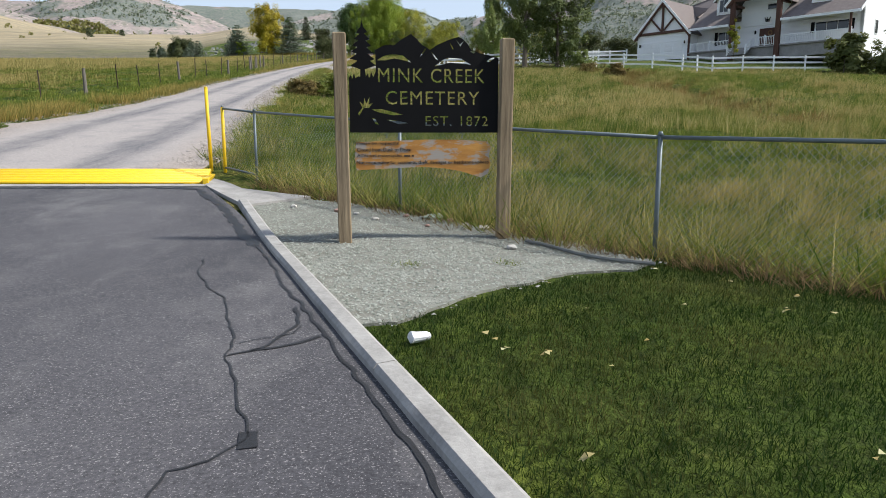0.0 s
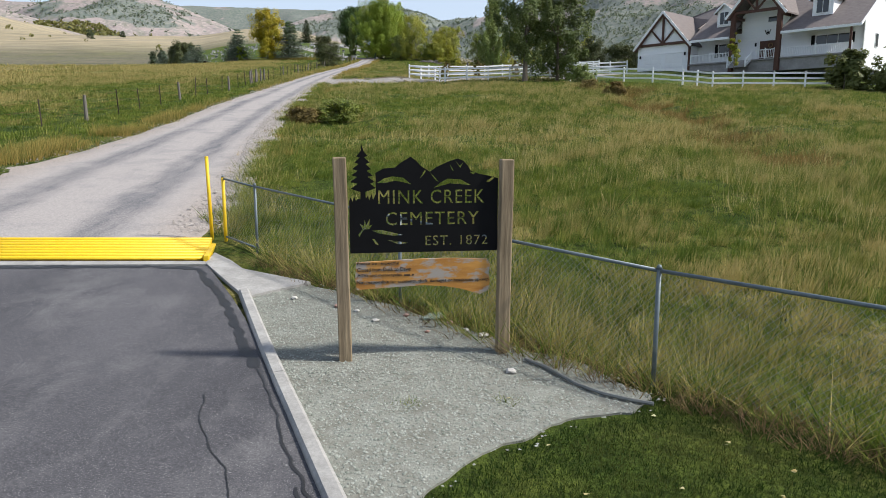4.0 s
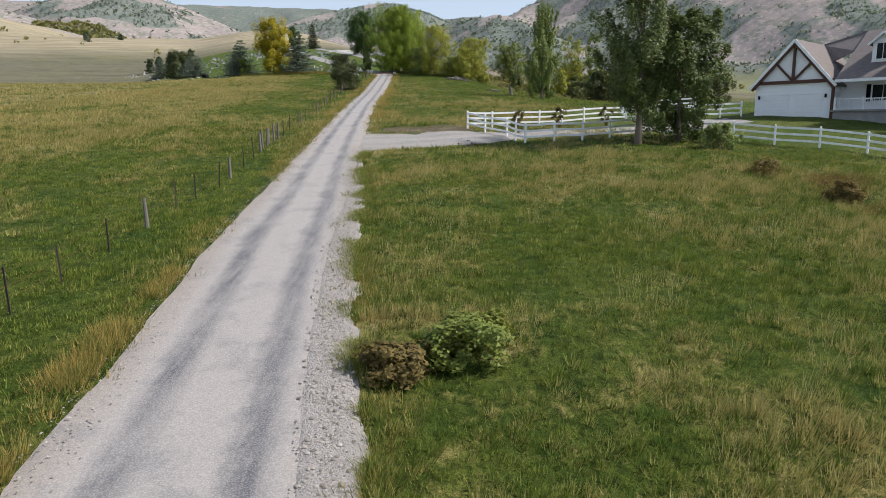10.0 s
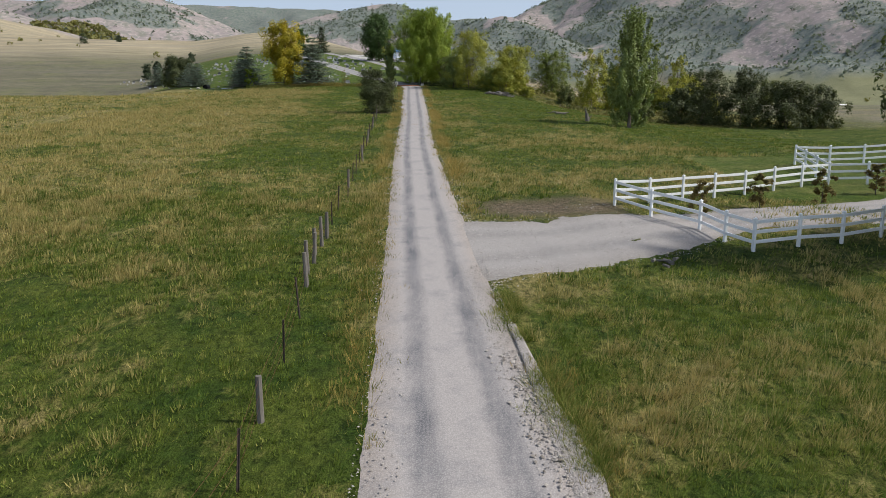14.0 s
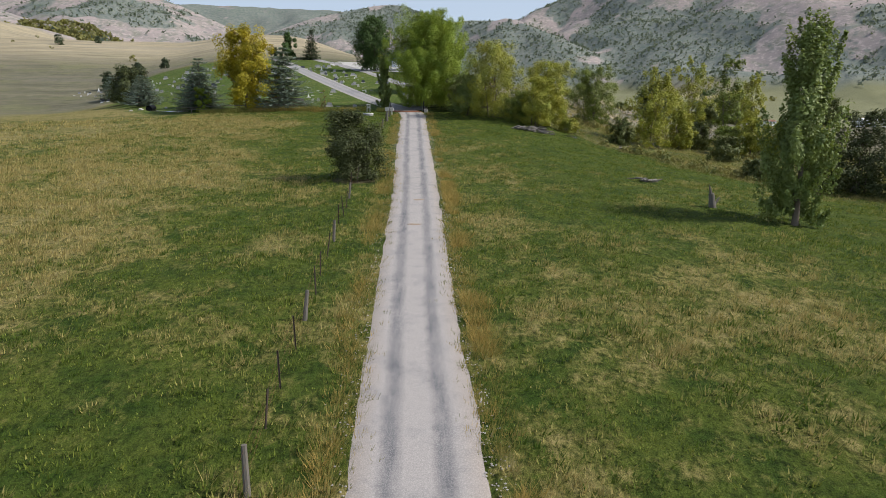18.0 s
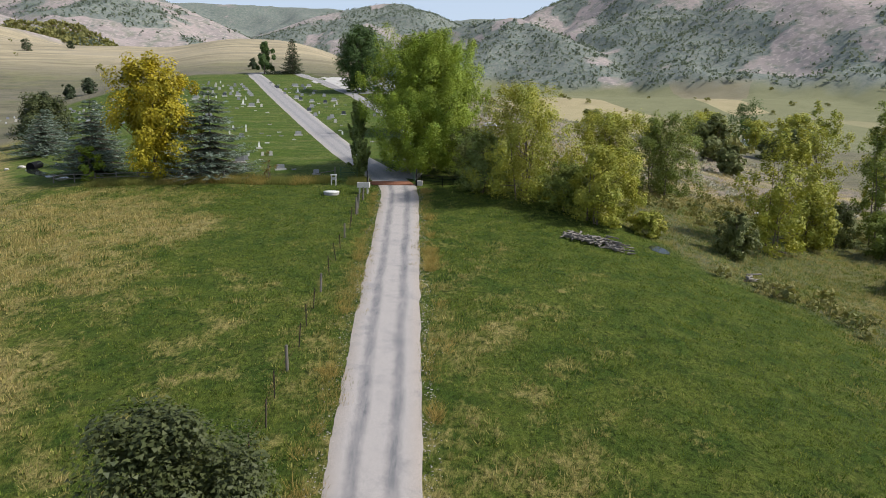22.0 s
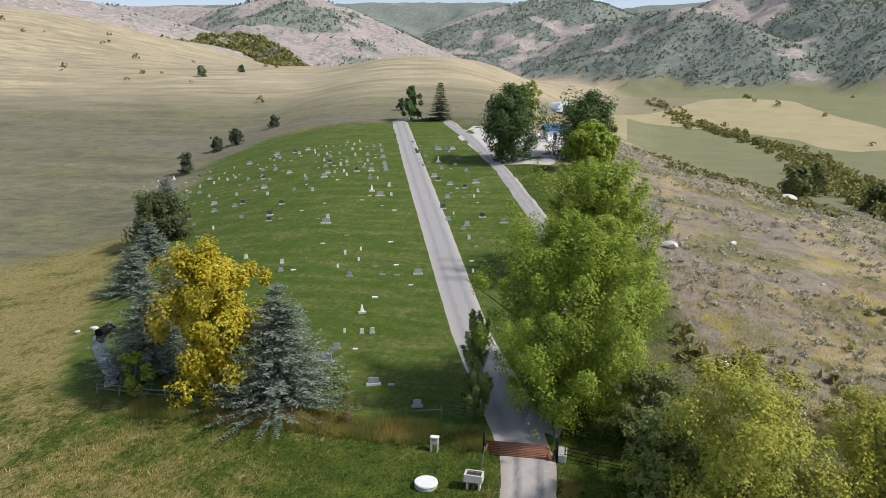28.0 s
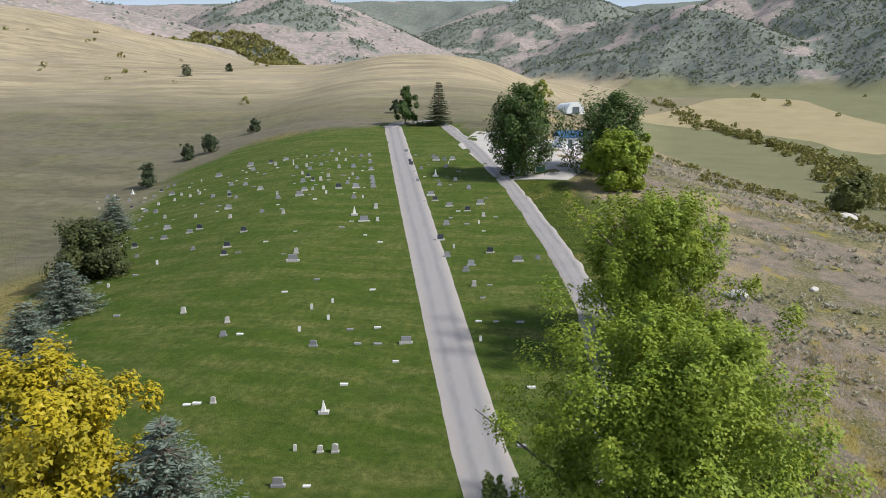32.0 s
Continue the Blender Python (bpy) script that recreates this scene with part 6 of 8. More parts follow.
vinyl_run("white vinyl rail fence along the far side of the drive", [(-3.9, 81.0), (11.6, 87.7), (13.0, 95.0), (21.0, 95.4)], "white rail fences")
vinyl_run("white vinyl rail fence wing at the drive's mouth", [(-3.9, 81.0), (-2.5, 78.8), (-0.9, 76.1), (0.17, 72.5)], "white rail fences")
vinyl_run("white vinyl rail fence in front of the house", [(0.17, 72.5), (4.7, 73.7), (9.3, 75.4), (13.2, 73.6), (18.1, 70.8), (22.9, 67.5), (24.4, 63.9), (31.8, 62.0), (39.0, 60.4)], "white rail fences")
vinyl_run("white vinyl rail fence beside the garage", [(11.6, 87.7), (16.4, 87.2), (22.9, 88.2)], "white rail fences")

# ---- wire fence along the lane ----
M_DARKPOST = two_tone("dark_rusty_steel", (0.035, 0.030, 0.027), (0.085, 0.062, 0.048), 6, 0.8, 0.2, relief=0.4)
wire = holder("wire_fence", Matrix(), "old barbed wire fence on steel and wooden posts", "fence")
FENCE_Y = (24, 32, 39, 48, 60, 66, 70.5, 83, 100, 115, 138, 160, 178, 196.5)
FENCE_X = (-21.5, -19.2, -17.8, -17.6, -17.7, -18.3, -18.7, -19.2, -20.2, -21.2, -22.7, -23.5, -24.0, -24.6)
rng = np.random.default_rng(5)
y, heads, k = 24.0, [], 0
while y < 197:
    x = float(np.interp(y, FENCE_Y, FENCE_X)) + rng.normal() * 0.08
    p = foot(x, y)
    wood = k % 4 == 0 or 66 < y < 73 or 183 < y < 192
    h = (1.25 if wood else 1.3) * rng.uniform(0.9, 1.08)
    tip = p + Vector((rng.normal() * 0.07, rng.normal() * 0.07, h))
    if wood:
        bm = rod_bm(p - Vector((0, 0, 0.3)), tip, 0.09 * rng.uniform(0.8, 1.3), 0.075, 8)
        for v in bm.verts:
            v.co.x += 0.015 * noise.noise(v.co * 3)
        part("post", bm, M_GREYWOOD, wire, "split grey wooden post")
    else:
        bm = box_bm((0.06, 0.012, 1), (0, 0, 0.5))
        box_bm((0.012, 0.05, 1), (0, 0.022, 0.5), bm=bm)
        d = tip - p
        m = Matrix.Translation(p - Vector((0, 0, 0.2))) @ d.to_track_quat('Z', 'Y').to_matrix().to_4x4() @ Matrix.Diagonal((1, 1, d.length + 0.2, 1))
        bmesh.ops.transform(bm, matrix=m, verts=bm.verts)
        part("steel_post", bm, M_DARKPOST, wire, "rusty steel T-post")
    heads.append((p, tip))
    y += rng.uniform(2.4, 3.4) if not 66 < y < 73 else 1.3
    k += 1
for (pa, ta), (pb, tb) in zip(heads[:-1], heads[1:]):
    for f in (0.35, 0.6, 0.92):
        a, b = pa.lerp(ta, f), pb.lerp(tb, f)
        mid = (a + b) / 2 - Vector((0, 0, 0.03))
        bm = rod_bm(a, mid, 0.004, sides=3)
        rod_bm(mid, b, 0.004, sides=3, bm=bm)
        part("wire", bm, M_RUST, wire)


# ---- the cemetery ----
M_GRANITE = two_tone("grey_granite", (0.20, 0.20, 0.215), (0.34, 0.34, 0.35), 6, 0.55, relief=0.15, vary=0.15)
M_MARBLE = two_tone("white_marble", (0.55, 0.55, 0.53), (0.74, 0.73, 0.71), 4, 0.6, relief=0.15, vary=0.1)
M_DARKSTONE = two_tone("dark_granite", (0.035, 0.04, 0.05), (0.08, 0.085, 0.10), 8, 0.3, relief=0.05)
M_PALESTONE = two_tone("weathered_stone", (0.36, 0.345, 0.32), (0.54, 0.52, 0.485), 5, 0.9, relief=0.4, vary=0.15)
GRAVES = "headstones on the lawn"


def grave(label, mat, w, h, d, base=None, peak=0.0, base_mat_=None):
    """A headstone: a shaped tablet on a base, or alone."""
    th = holder("headstone", pose(0, 0, -50), label, "headstone", GRAVES)
    z0 = 0.0
    if base:
        bw, bh, bd = base
        part("base", box_bm((bw, bd, bh + 0.2), (0, 0, bh / 2 - 0.1), 0.02), base_mat_ or mat, th)
        z0 = bh
    n = 6
    arch = [(-w / 2, z0 - 0.15), (w / 2, z0 - 0.15), (w / 2, z0 + h - peak)] + [(w / 2 * math.cos(math.pi * k / n), z0 + h - peak + peak * math.sin(math.pi * k / n)) for k in range(1, n)] + [(-w / 2, z0 + h - peak)]
    part("tablet", prism_bm(arch, -d / 2, d / 2), mat, th)
    return th


kinds = [grave("grey granite headstone on a wide base", M_GRANITE, 0.85, 0.62, 0.2, (1.2, 0.2, 0.4), 0.08),
         grave("small white marble tablet headstone", M_MARBLE, 0.36, 0.75, 0.12, None, 0.1),
         grave("flat grey granite grave marker in the grass", M_GRANITE, 0.9, 0.14, 0.45),
         grave("dark polished headstone on a pale base", M_DARKSTONE, 0.95, 0.75, 0.2, (1.35, 0.2, 0.45), 0.05, M_PALESTONE),
         grave("weathered pale stone headstone", M_PALESTONE, 0.6, 0.7, 0.25, (0.8, 0.18, 0.4), 0.12),
         grave("low white flat grave marker", M_MARBLE, 0.75, 0.12, 0.4),
         grave("wide double granite headstone on a stepped base", M_GRANITE, 1.35, 0.75, 0.22, (1.9, 0.25, 0.5), 0.05, M_PALESTONE)]
ob = holder("headstone", pose(0, 0, -50), "pointed white stone obelisk on a square base", "headstone", GRAVES)
part("base", box_bm((1.3, 0.8, 0.4), (0, 0, 0.1), 0.02), M_PALESTONE, ob)
bm = bmesh.new()
bmesh.ops.create_cone(bm, cap_ends=True, segments=4, radius1=0.42, radius2=0.05, depth=1.35)
bmesh.ops.transform(bm, matrix=Matrix.Translation((0, 0, 0.95)) @ Matrix.Rotation(radians(45), 4, 'Z'), verts=bm.verts)
part("shaft", bm, M_MARBLE, ob)
kinds.append(ob)
set_at = []


def lay(kind, x, y, rng, turn=14):
    set_at.append((x, y))
    return copy_thing(kinds[kind], pose(x, y, ground_at(x, y) + 0.0, rng.normal() * 1.2, rng.normal() * 1.2, turn + rng.normal() * 3) @ Matrix.Diagonal((*([rng.uniform(0.62, 0.92)] * 3), 1)))


rng = np.random.default_rng(77)
for kind, x, y in ((6, -36.5, 207.3), (2, -34.9, 207.6), (0, -42.6, 213.2), (6, -42.4, 210), (5, -40.7, 213.6), (7, -43.2, 222.2), (4, -40.4, 217.8), (4, -41.5, 217.6), (1, -43.4, 217.4), (5, -43.2, 226.5),
                   (0, -49, 233), (2, -44.9, 234.2), (2, -43, 234.6), (6, -40.3, 235.1), (4, -68, 240), (4, -53, 222), (5, -54.4, 221.8), (5, -55.2, 221.6), (1, -52.8, 241), (1, -51.2, 243), (1, -50.0, 239),
                   (3, -75.9, 262.4), (0, -82.4, 263.6), (3, -88, 274), (0, -38.7, 254.9), (0, -38.5, 257), (6, -32.9, 259.2), (0, -30.6, 260.7), (3, -37, 262), (5, -34.4, 241.2), (2, -32.6, 241.4), (2, -30.2, 241.8),
                   (5, -43.6, 201.9), (1, -40.6, 206.3), (0, -31.5, 204.4), (4, -23.4, 224), (0, -24.4, 228), (2, -27.2, 221), (3, -22.6, 214), (5, -27.5, 229)):
    lay(kind, x, y, rng)
d = 26.0
while d < 160:
    rx, ry = -26.5 - 0.372 * d, 208 + 0.95 * d
    for side in (-1, 1):
        s = 4.2
        lim = (1.9 * 14 + d * 0.33) if side < 0 else np.interp(d, (0, 40, 60, 110, 150), (3, 10, 15, 14, 6))
        dense = np.interp(d, (0, 45, 70, 100, 160), (0.06, 0.12, 0.25, 0.5, 0.6))
        while s < lim:
            x, y = rx + side * s * 0.97, ry + side * s * 0.24
            if rng.random() < dense * (1.0 if s < 22 else 0.55) and len(set_at) < 285 and min((x - a) ** 2 + (y - b) ** 2 for a, b in set_at) > 2.0:
                lay(int(rng.choice(8, p=(0.20, 0.09, 0.25, 0.09, 0.13, 0.15, 0.08, 0.01))), x, y, rng)
            s += rng.uniform(1.3, 2.2)
    d += 3.4
for kd in kinds:
    for o in (*kd.children_recursive, kd):
        bpy.data.objects.remove(o)

# gate, cattle guard and what stands round it
M_GREENSTEEL = two_tone("green_painted_steel", (0.02, 0.07, 0.04), (0.04, 0.11, 0.065), 6, 0.5, 0.2, relief=0.1)
cg = holder("cattle_guard", Matrix(), "rusty red pipe cattle guard at the cemetery gate", "cattle guard")
for k in range(9):
    yy = 199.0 + k * 0.2
    a, b = Vector((-24.1 - 0.1 * k, yy, 0)), Vector((-19.4 - 0.08 * k, yy + 0.3, 0))
    a.z, b.z = ground_at(a.x, a.y) + 0.09, ground_at(b.x, b.y) + 0.09
    part("bar", rod_bm(a, b, 0.055, sides=8), M_RUST, cg, smooth=True)
for sx in (-24.3, -19.5):
    part("end_beam", box_bm((0.14, 1.8, 0.18), (sx - 0.3, 199.95, ground_at(sx, 199.9) + 0.06), 0.01), M_RUST, cg)
wing = holder("guard_wing", Matrix(), "pale concrete abutment beside the cattle guard", "abutment")
part("block", box_bm((0.7, 1.5, 0.7), (-18.85, 199.9, ground_at(-18.85, 199.9) + 0.1), 0.03), M_CONCRETE, wing)
gate = holder("pipe_gate", stand(-19.45, 200.4), "green pipe gate standing open beside the drive", "gate")
for h in (0.25, 0.5, 0.75, 1.0, 1.3):
    part("rail", rod_bm((0, 0, h), (-0.5, 3.6, h + 0.42), 0.022, sides=6), M_GREENSTEEL, gate)
for f in (0.0, 0.5, 1.0):
    part("stile", rod_bm((-0.5 * f, 3.6 * f, 0.2 + 0.42 * f), (-0.5 * f, 3.6 * f, 1.32 + 0.42 * f), 0.025, sides=6), M_GREENSTEEL, gate)
for px, py, hh in ((-19.15, 199.1, 1.9), (-24.7, 199.2, 1.6)):
    gp = holder("gate_post", stand(px, py), "dark pipe gate post at the cattle guard", "post", "gate posts")
    part("shaft", rod_bm((0, 0, -0.3), (0, 0, hh), 0.08, sides=10), M_BLACK, gp, smooth=True)
    part("cap", rod_bm((0, 0, hh), (0, 0, hh + 0.05), 0.085, 0.04, 10), M_BLACK, gp)
pf = holder("pipe_fence", Matrix(), "black pipe rail fence under the willows", "fence")
pp = ((-18.6, 199.3), (-16.2, 199.0), (-13.8, 198.6), (-11.2, 198.2))
for k, (x, y) in enumerate(pp):
    p = foot(x, y)
    part("post", rod_bm(p - Vector((0, 0, 0.2)), p + Vector((0, 0, 1.25)), 0.04, sides=7), M_BLACK, pf)
    if k:
        q = foot(*pp[k - 1])
        for h in (0.3, 0.6, 0.9, 1.2):
            part("rail", rod_bm(q + Vector((0, 0, h)), p + Vector((0, 0, h)), 0.025, sides=6), M_BLACK, pf)
sg = holder("walk_gate", stand(-26.4, 203.2), "small green pipe gate by the lawn", "gate")
for h in (0.3, 0.6, 0.9, 1.15):
    part("rail", rod_bm((-1.9, 0.1, h), (0, 0, h), 0.022, sides=6), M_GREENSTEEL, sg)
for sx in (-1.95, 0.0):
    part("stile", rod_bm((sx, 0.05, -0.1), (sx, 0.05, 1.25), 0.035, sides=6), M_GREENSTEEL, sg)
brace = holder("brace_post", stand(-29.0, 203.0), "grey wooden brace post and rail by the small gate", "post")
part("post", rod_bm((0, 0, -0.2), (0, 0, 1.2), 0.08, 0.07, 8), M_GREYWOOD, brace)
part("rail", rod_bm((0, 0, 0.8), (-2.3, 0.2, 0.35), 0.05, 0.045, 7), M_GREYWOOD, brace)
lid = holder("tank_lid", stand(-28.0, 194.6), "round white concrete tank lid in the grass", "tank lid")
part("collar", rod_bm((0, 0, -0.1), (0, 0, 0.2), 0.82, 0.82, 32), M_CONCRETE, lid)
part("cover", rod_bm((0, 0, 0.2), (0, 0, 0.3), 0.86, 0.82, 32), M_MARBLE, lid, "white cover")
tub = holder("stone_trough", stand(-24.6, 194.9), "rectangular concrete trough beside the fence", "trough")
for sx, sy, w, dd in ((0, -0.38, 1.3, 0.12), (0, 0.38, 1.3, 0.12), (-0.6, 0, 0.12, 0.66), (0.6, 0, 0.12, 0.66)):
    part("side", box_bm((w, dd, 0.55), (sx, sy, 0.9), 0.012), M_PALESTONE, tub)
part("soil", box_bm((1.1, 0.64, 0.3), (0, 0, 0.88)), two_tone("dark_potting_soil", (0.03, 0.025, 0.02), (0.06, 0.05, 0.04), 8), tub)
for sx in (-0.42, 0.42):
    part("leg", box_bm((0.14, 0.5, 0.75), (sx, 0, 0.28), 0.01), M_PALESTONE, tub)
box = holder("valve_stand", stand(-28.4, 198.5), "white wooden stand by the ditch", "stand")
for sx in (-0.25, 0.25):
    for sy in (-0.15, 0.15):
        part("leg", box_bm((0.08, 0.08, 1.2), (sx, sy, 0.5), 0.005), M_PALESTONE, box)
part("top", box_bm((0.66, 0.44, 0.1), (0, 0, 1.12), 0.01), M_MARBLE, box)
part("shelf", box_bm((0.58, 0.36, 0.3), (0, 0, 0.7), 0.01), M_PALESTONE, box)
for k, (x, y, dx, dy, h) in enumerate(((-24.55, 197.4, 0.18, 0.3, 1.5), (-24.3, 192.0, 0.05, 0.05, 1.3), (-24.35, 188.4, 0.12, 0, 1.4), (-24.3, 187.2, -0.05, 0, 1.35), (-24.2, 186.0, 0.02, 0, 1.3))):
    lp = holder("fence_post", stand(x, y), "leaning weathered wooden post by the lane", "post", "old posts by the gate")
    part("shaft", rod_bm((0, 0, -0.2), (dx, dy, h), 0.09 if k else 0.05, 0.07 if k else 0.04, 8), M_GREYWOOD, lp)
rail_f = holder("pole_fence", Matrix(), "low weathered pole fence beneath the spruces", "fence")
rp = [(-41.5 - 2.6 * k, 200.9 + 0.2 * k) for k in range(9)]
for k, (x, y) in enumerate(rp):
    p = foot(x, y)
    part("post", rod_bm(p - Vector((0, 0, 0.2)), p + Vector((0, 0, 1.05)), 0.07, sides=7), M_GREYWOOD, rail_f)
    if k:
        q = foot(*rp[k - 1])
        for h in (0.5, 0.92):
            part("rail", rod_bm(q + Vector((0, 0, h)), p + Vector((0, 0, h)), 0.05, sides=6), M_GREYWOOD, rail_f)

# up by the parking area
sheet("parking", ((-57.5, 333), (-41.5, 301), (-30, 302.5), (-26.5, 318), (-27, 340), (-41, 352), (-57, 352)), 0.05, two_tone("pale_parking_gravel", (0.33, 0.31, 0.29), (0.47, 0.45, 0.42), 1.2, 0.95, relief=0.5), "pale gravel parking area beside the elm", "parking", 0.1, 2.0)
M_BLUE = two_tone("blue_metal_roof", (0.035, 0.10, 0.20), (0.06, 0.14, 0.26), 2, 0.4, 0.3, relief=0.1)
pav = holder("pavilion", pose(-31.5, 339.5, ground_at(-31.5, 339.5), 0, 0, 24), "small pale building with a blue metal roof", "building")
part("wall", box_bm((7.4, 5, 3.0), (0, 0, 1.2), 0.02), M_SIDING, pav)
for s in (-1, 1):
    part("roof", slab_bm((-4.1, s * 3.0, 2.55), (4.1, s * 3.0, 2.55), (4.1, 0, 4.1), (-4.1, 0, 4.1), 0.12), M_BLUE, pav, "blue metal roof slope")
part("door", box_bm((1.0, 0.08, 2.0), (-1.5, -2.52, 1.0), 0.01), M_STEEL, pav)
dome = holder("quonset", pose(-40, 452, ground_at(-40, 452), 0, 0, 20), "white round-roofed farm shed", "shed")
part("shell", prism_bm([(3.6 * math.cos(math.pi * k / 16), 4.4 * math.sin(math.pi * k / 16)) for k in range(17)], -9, 9), M_WHITE, dome)
part("door", box_bm((2.6, 0.1, 2.6), (0, -9.03, 1.3), 0.01), M_STEEL, dome)
brd = holder("notice_board", stand(-35.2, 305.2, 15), "dark notice board on two legs under the elm", "notice board")
part("board", box_bm((1.7, 0.08, 0.9), (0, 0, 1.15), 0.01), M_GREENSTEEL, brd)
for sx in (-0.8, 0.8):
    part("leg", box_bm((0.09, 0.09, 1.9), (sx, 0.02, 0.75), 0.005), M_TIMBER, brd)
for k in range(7):
    broadleaf("hedge_shrub", "dark low shrub at the head of the drive", -77.5 + k * 1.25, 359.3 + 0.3 * k, 1.3, 1.7, L_FIR, 500, 0.16, 0.02, 160 + k, 14, 0.5, 0.03, category="bush", group="shrubs at the head of the drive")


def shed(x, y, w, dd, h, turn, roof, label):
    b = holder("farm_shed", pose(x, y, ground_at(x, y) - 0.3, 0, 0, turn), label, "building", "farm sheds in the valley")
    part("wall", box_bm((w, dd, h + 0.6), (0, 0, h / 2), 0.02), M_SIDING, b)
    for s in (-1, 1):
        part("roof", slab_bm((-w / 2 - 0.4, s * (dd / 2 + 0.4), h), (w / 2 + 0.4, s * (dd / 2 + 0.4), h), (w / 2 + 0.4, 0, h + dd * 0.22), (-w / 2 - 0.4, 0, h + dd * 0.22), 0.15), roof, b)
    part("door", box_bm((min(2.5, w * 0.3), 0.1, h * 0.75), (-w * 0.2, -dd / 2 - 0.03, h * 0.37), 0.01), M_STEEL, b)


shed(124, 446, 7, 4, 2.6, 10, M_WHITE, "small white farm shed in the valley")
shed(158, 478, 9, 5, 2.8, -8, M_WHITE, "white trailer house in the valley")
shed(178, 500, 6, 5, 3.4, 20, M_RUST, "brown roofed farm shed in the valley")
shed(224, 474, 18, 8, 3.6, 8, M_WHITE, "long white metal barn in the valley")

# ---- logs, stump, creek ----
M_DRIFT = two_tone("weathered_driftwood", (0.10, 0.088, 0.074), (0.25, 0.225, 0.20), 4, 0.9, relief=0.5)


def log_pile(label, x0, y0, x1, y1, n, seed, long, spread):
    g = np.random.default_rng(seed)
    pile = holder("log_pile", Matrix(), label, "logs")
    for k in range(n):
        f = g.random()
        c = Vector((x0 + (x1 - x0) * f + g.normal() * spread, y0 + (y1 - y0) * f + g.normal() * spread, 0))
        c.z = ground_at(c.x, c.y) + 0.08 + abs(g.normal()) * spread * 0.45
        a = math.atan2(y1 - y0, x1 - x0) + g.normal() * 1.0
        L = long * g.uniform(0.4, 1.2)
        v = Vector((math.cos(a), math.sin(a), g.normal() * 0.12)) * L / 2
        part("log", rod_bm(c - v, c + v, 0.09 * g.uniform(0.5, 1.4), 0.05, 7), M_DRIFT, pile)


log_pile("heap of bleached logs and brush by the creek bank", -5.4, 179.9, -1.2, 177.0, 110, 41, 1.1, 0.5)
log_pile("few bleached logs in the meadow grass", 1.9, 142.2, 3.8, 141.6, 9, 42, 1.6, 0.25)
log_pile("scattered bleached boards on the bank", 8.0, 176.6, 10.4, 172.5, 9, 43, 1.8, 0.5)
log_pile("few pale sticks by the drive", -5.0, 70.3, -3.6, 70.7, 6, 44, 0.5, 0.4)
stump = holder("stump", stand(4.65, 131.6), "jagged grey dead stump in the meadow", "stump")
part("bole", rod_bm((0, 0, -0.1), (-0.15, 0, 1.0), 0.28, 0.2, 9), M_GREYWOOD, stump)
part("snag", rod_bm((-0.15, 0, 0.9), (-0.35, 0.05, 1.7), 0.15, 0.02, 6), M_GREYWOOD, stump)
part("snag", rod_bm((0.1, 0, 0.2), (0.5, 0.1, 0.75), 0.12, 0.04, 6), M_GREYWOOD, stump)
M_WATER, _nt, _p = base_mat("creek_water", 0.08, 0, 0.5)
_p.inputs["Base Color"].default_value = (0.02, 0.025, 0.02, 1)
sheet("water", ((1.7, 180.0), (1.9, 179.3), (2.5, 178.8), (3.2, 178.9), (3.5, 179.5), (3.2, 180.1), (2.7, 180.5), (2.1, 180.5)), 0.03, M_WATER, "dark pool of the creek", "water", 0.05, 1.0)
sheet("water", ((-62.3, 203.4), (-60.9, 204.3), (-63.0, 206.6), (-66.4, 209.4), (-70.0, 213.0), (-72.3, 215.8), (-73.6, 215.2), (-71.0, 211.8), (-67.4, 208.6), (-64.0, 205.5)), 0.03, M_WATER, "narrow dark ditch water beside the spruces", "water", 0.05, 1.0)
culv = holder("culvert", stand(-72.6, 215.6), "dark round culvert pipe in the bank", "culvert")
part("pipe", rod_bm((0, -0.6, 0.3), (0, 1.5, 0.5), 0.6, 0.6, 16), M_BLACK, culv)
for k, (x, y, s) in enumerate(((-7.9, 254.1, 2.6), (23, 323, 4.2), (-5.1, 218.3, 1.3), (21, 292, 2.0), (32, 349, 3.6), (-75, 217, 1.0), (-76.5, 216, 0.8), (-70, 217, 0.8), (23.4, 208, 0.9), (2, 262, 1.2), (12, 251, 0.9))):
    boulder("boulder", "pale boulder on the sagebrush slope", x, y, (s, s * 0.7, s * 0.5), M_ROCK, 30 + k, "boulders on the slope")


# ---- grass and scrub, strewn ----
def grass_mat(name, green1, green2, straw, through=0.35):
    """Blades that take their tint tuft by tuft."""
    m, nt, p = base_mat(name, 0.75, 0, 0.2)
    g = nt.nodes.new("ShaderNodeNewGeometry")
    r = g.outputs["Random Per Island"]
    tint = attr(nt, "tint")
    col = blend(nt, calc(nt, 'ADD', calc(nt, 'MULTIPLY', tint, 0.7), calc(nt, 'MULTIPLY', r, 0.3)), green1, green2)
    d = calc(nt, 'ADD', attr(nt, "dry"), calc(nt, 'MULTIPLY', calc(nt, 'SUBTRACT', tint, 0.5), 0.7))
    d = calc(nt, 'ADD', d, calc(nt, 'MULTIPLY', calc(nt, 'SUBTRACT', r, 0.5), 0.35))
    col = blend(nt, span(nt, d, 0.25, 0.75), col, straw)
    nt.links.new(col, p.inputs["Base Color"])
    tr = nt.nodes.new("ShaderNodeBsdfTranslucent")
    nt.links.new(col, tr.inputs["Color"])
    mx = nt.nodes.new("ShaderNodeMixShader")
    mx.inputs[0].default_value = through
    nt.links.new(p.outputs[0], mx.inputs[1])
    nt.links.new(tr.outputs[0], mx.inputs[2])
    nt.links.new(mx.outputs[0], nt.nodes["Material Output"].inputs["Surface"])
    return m


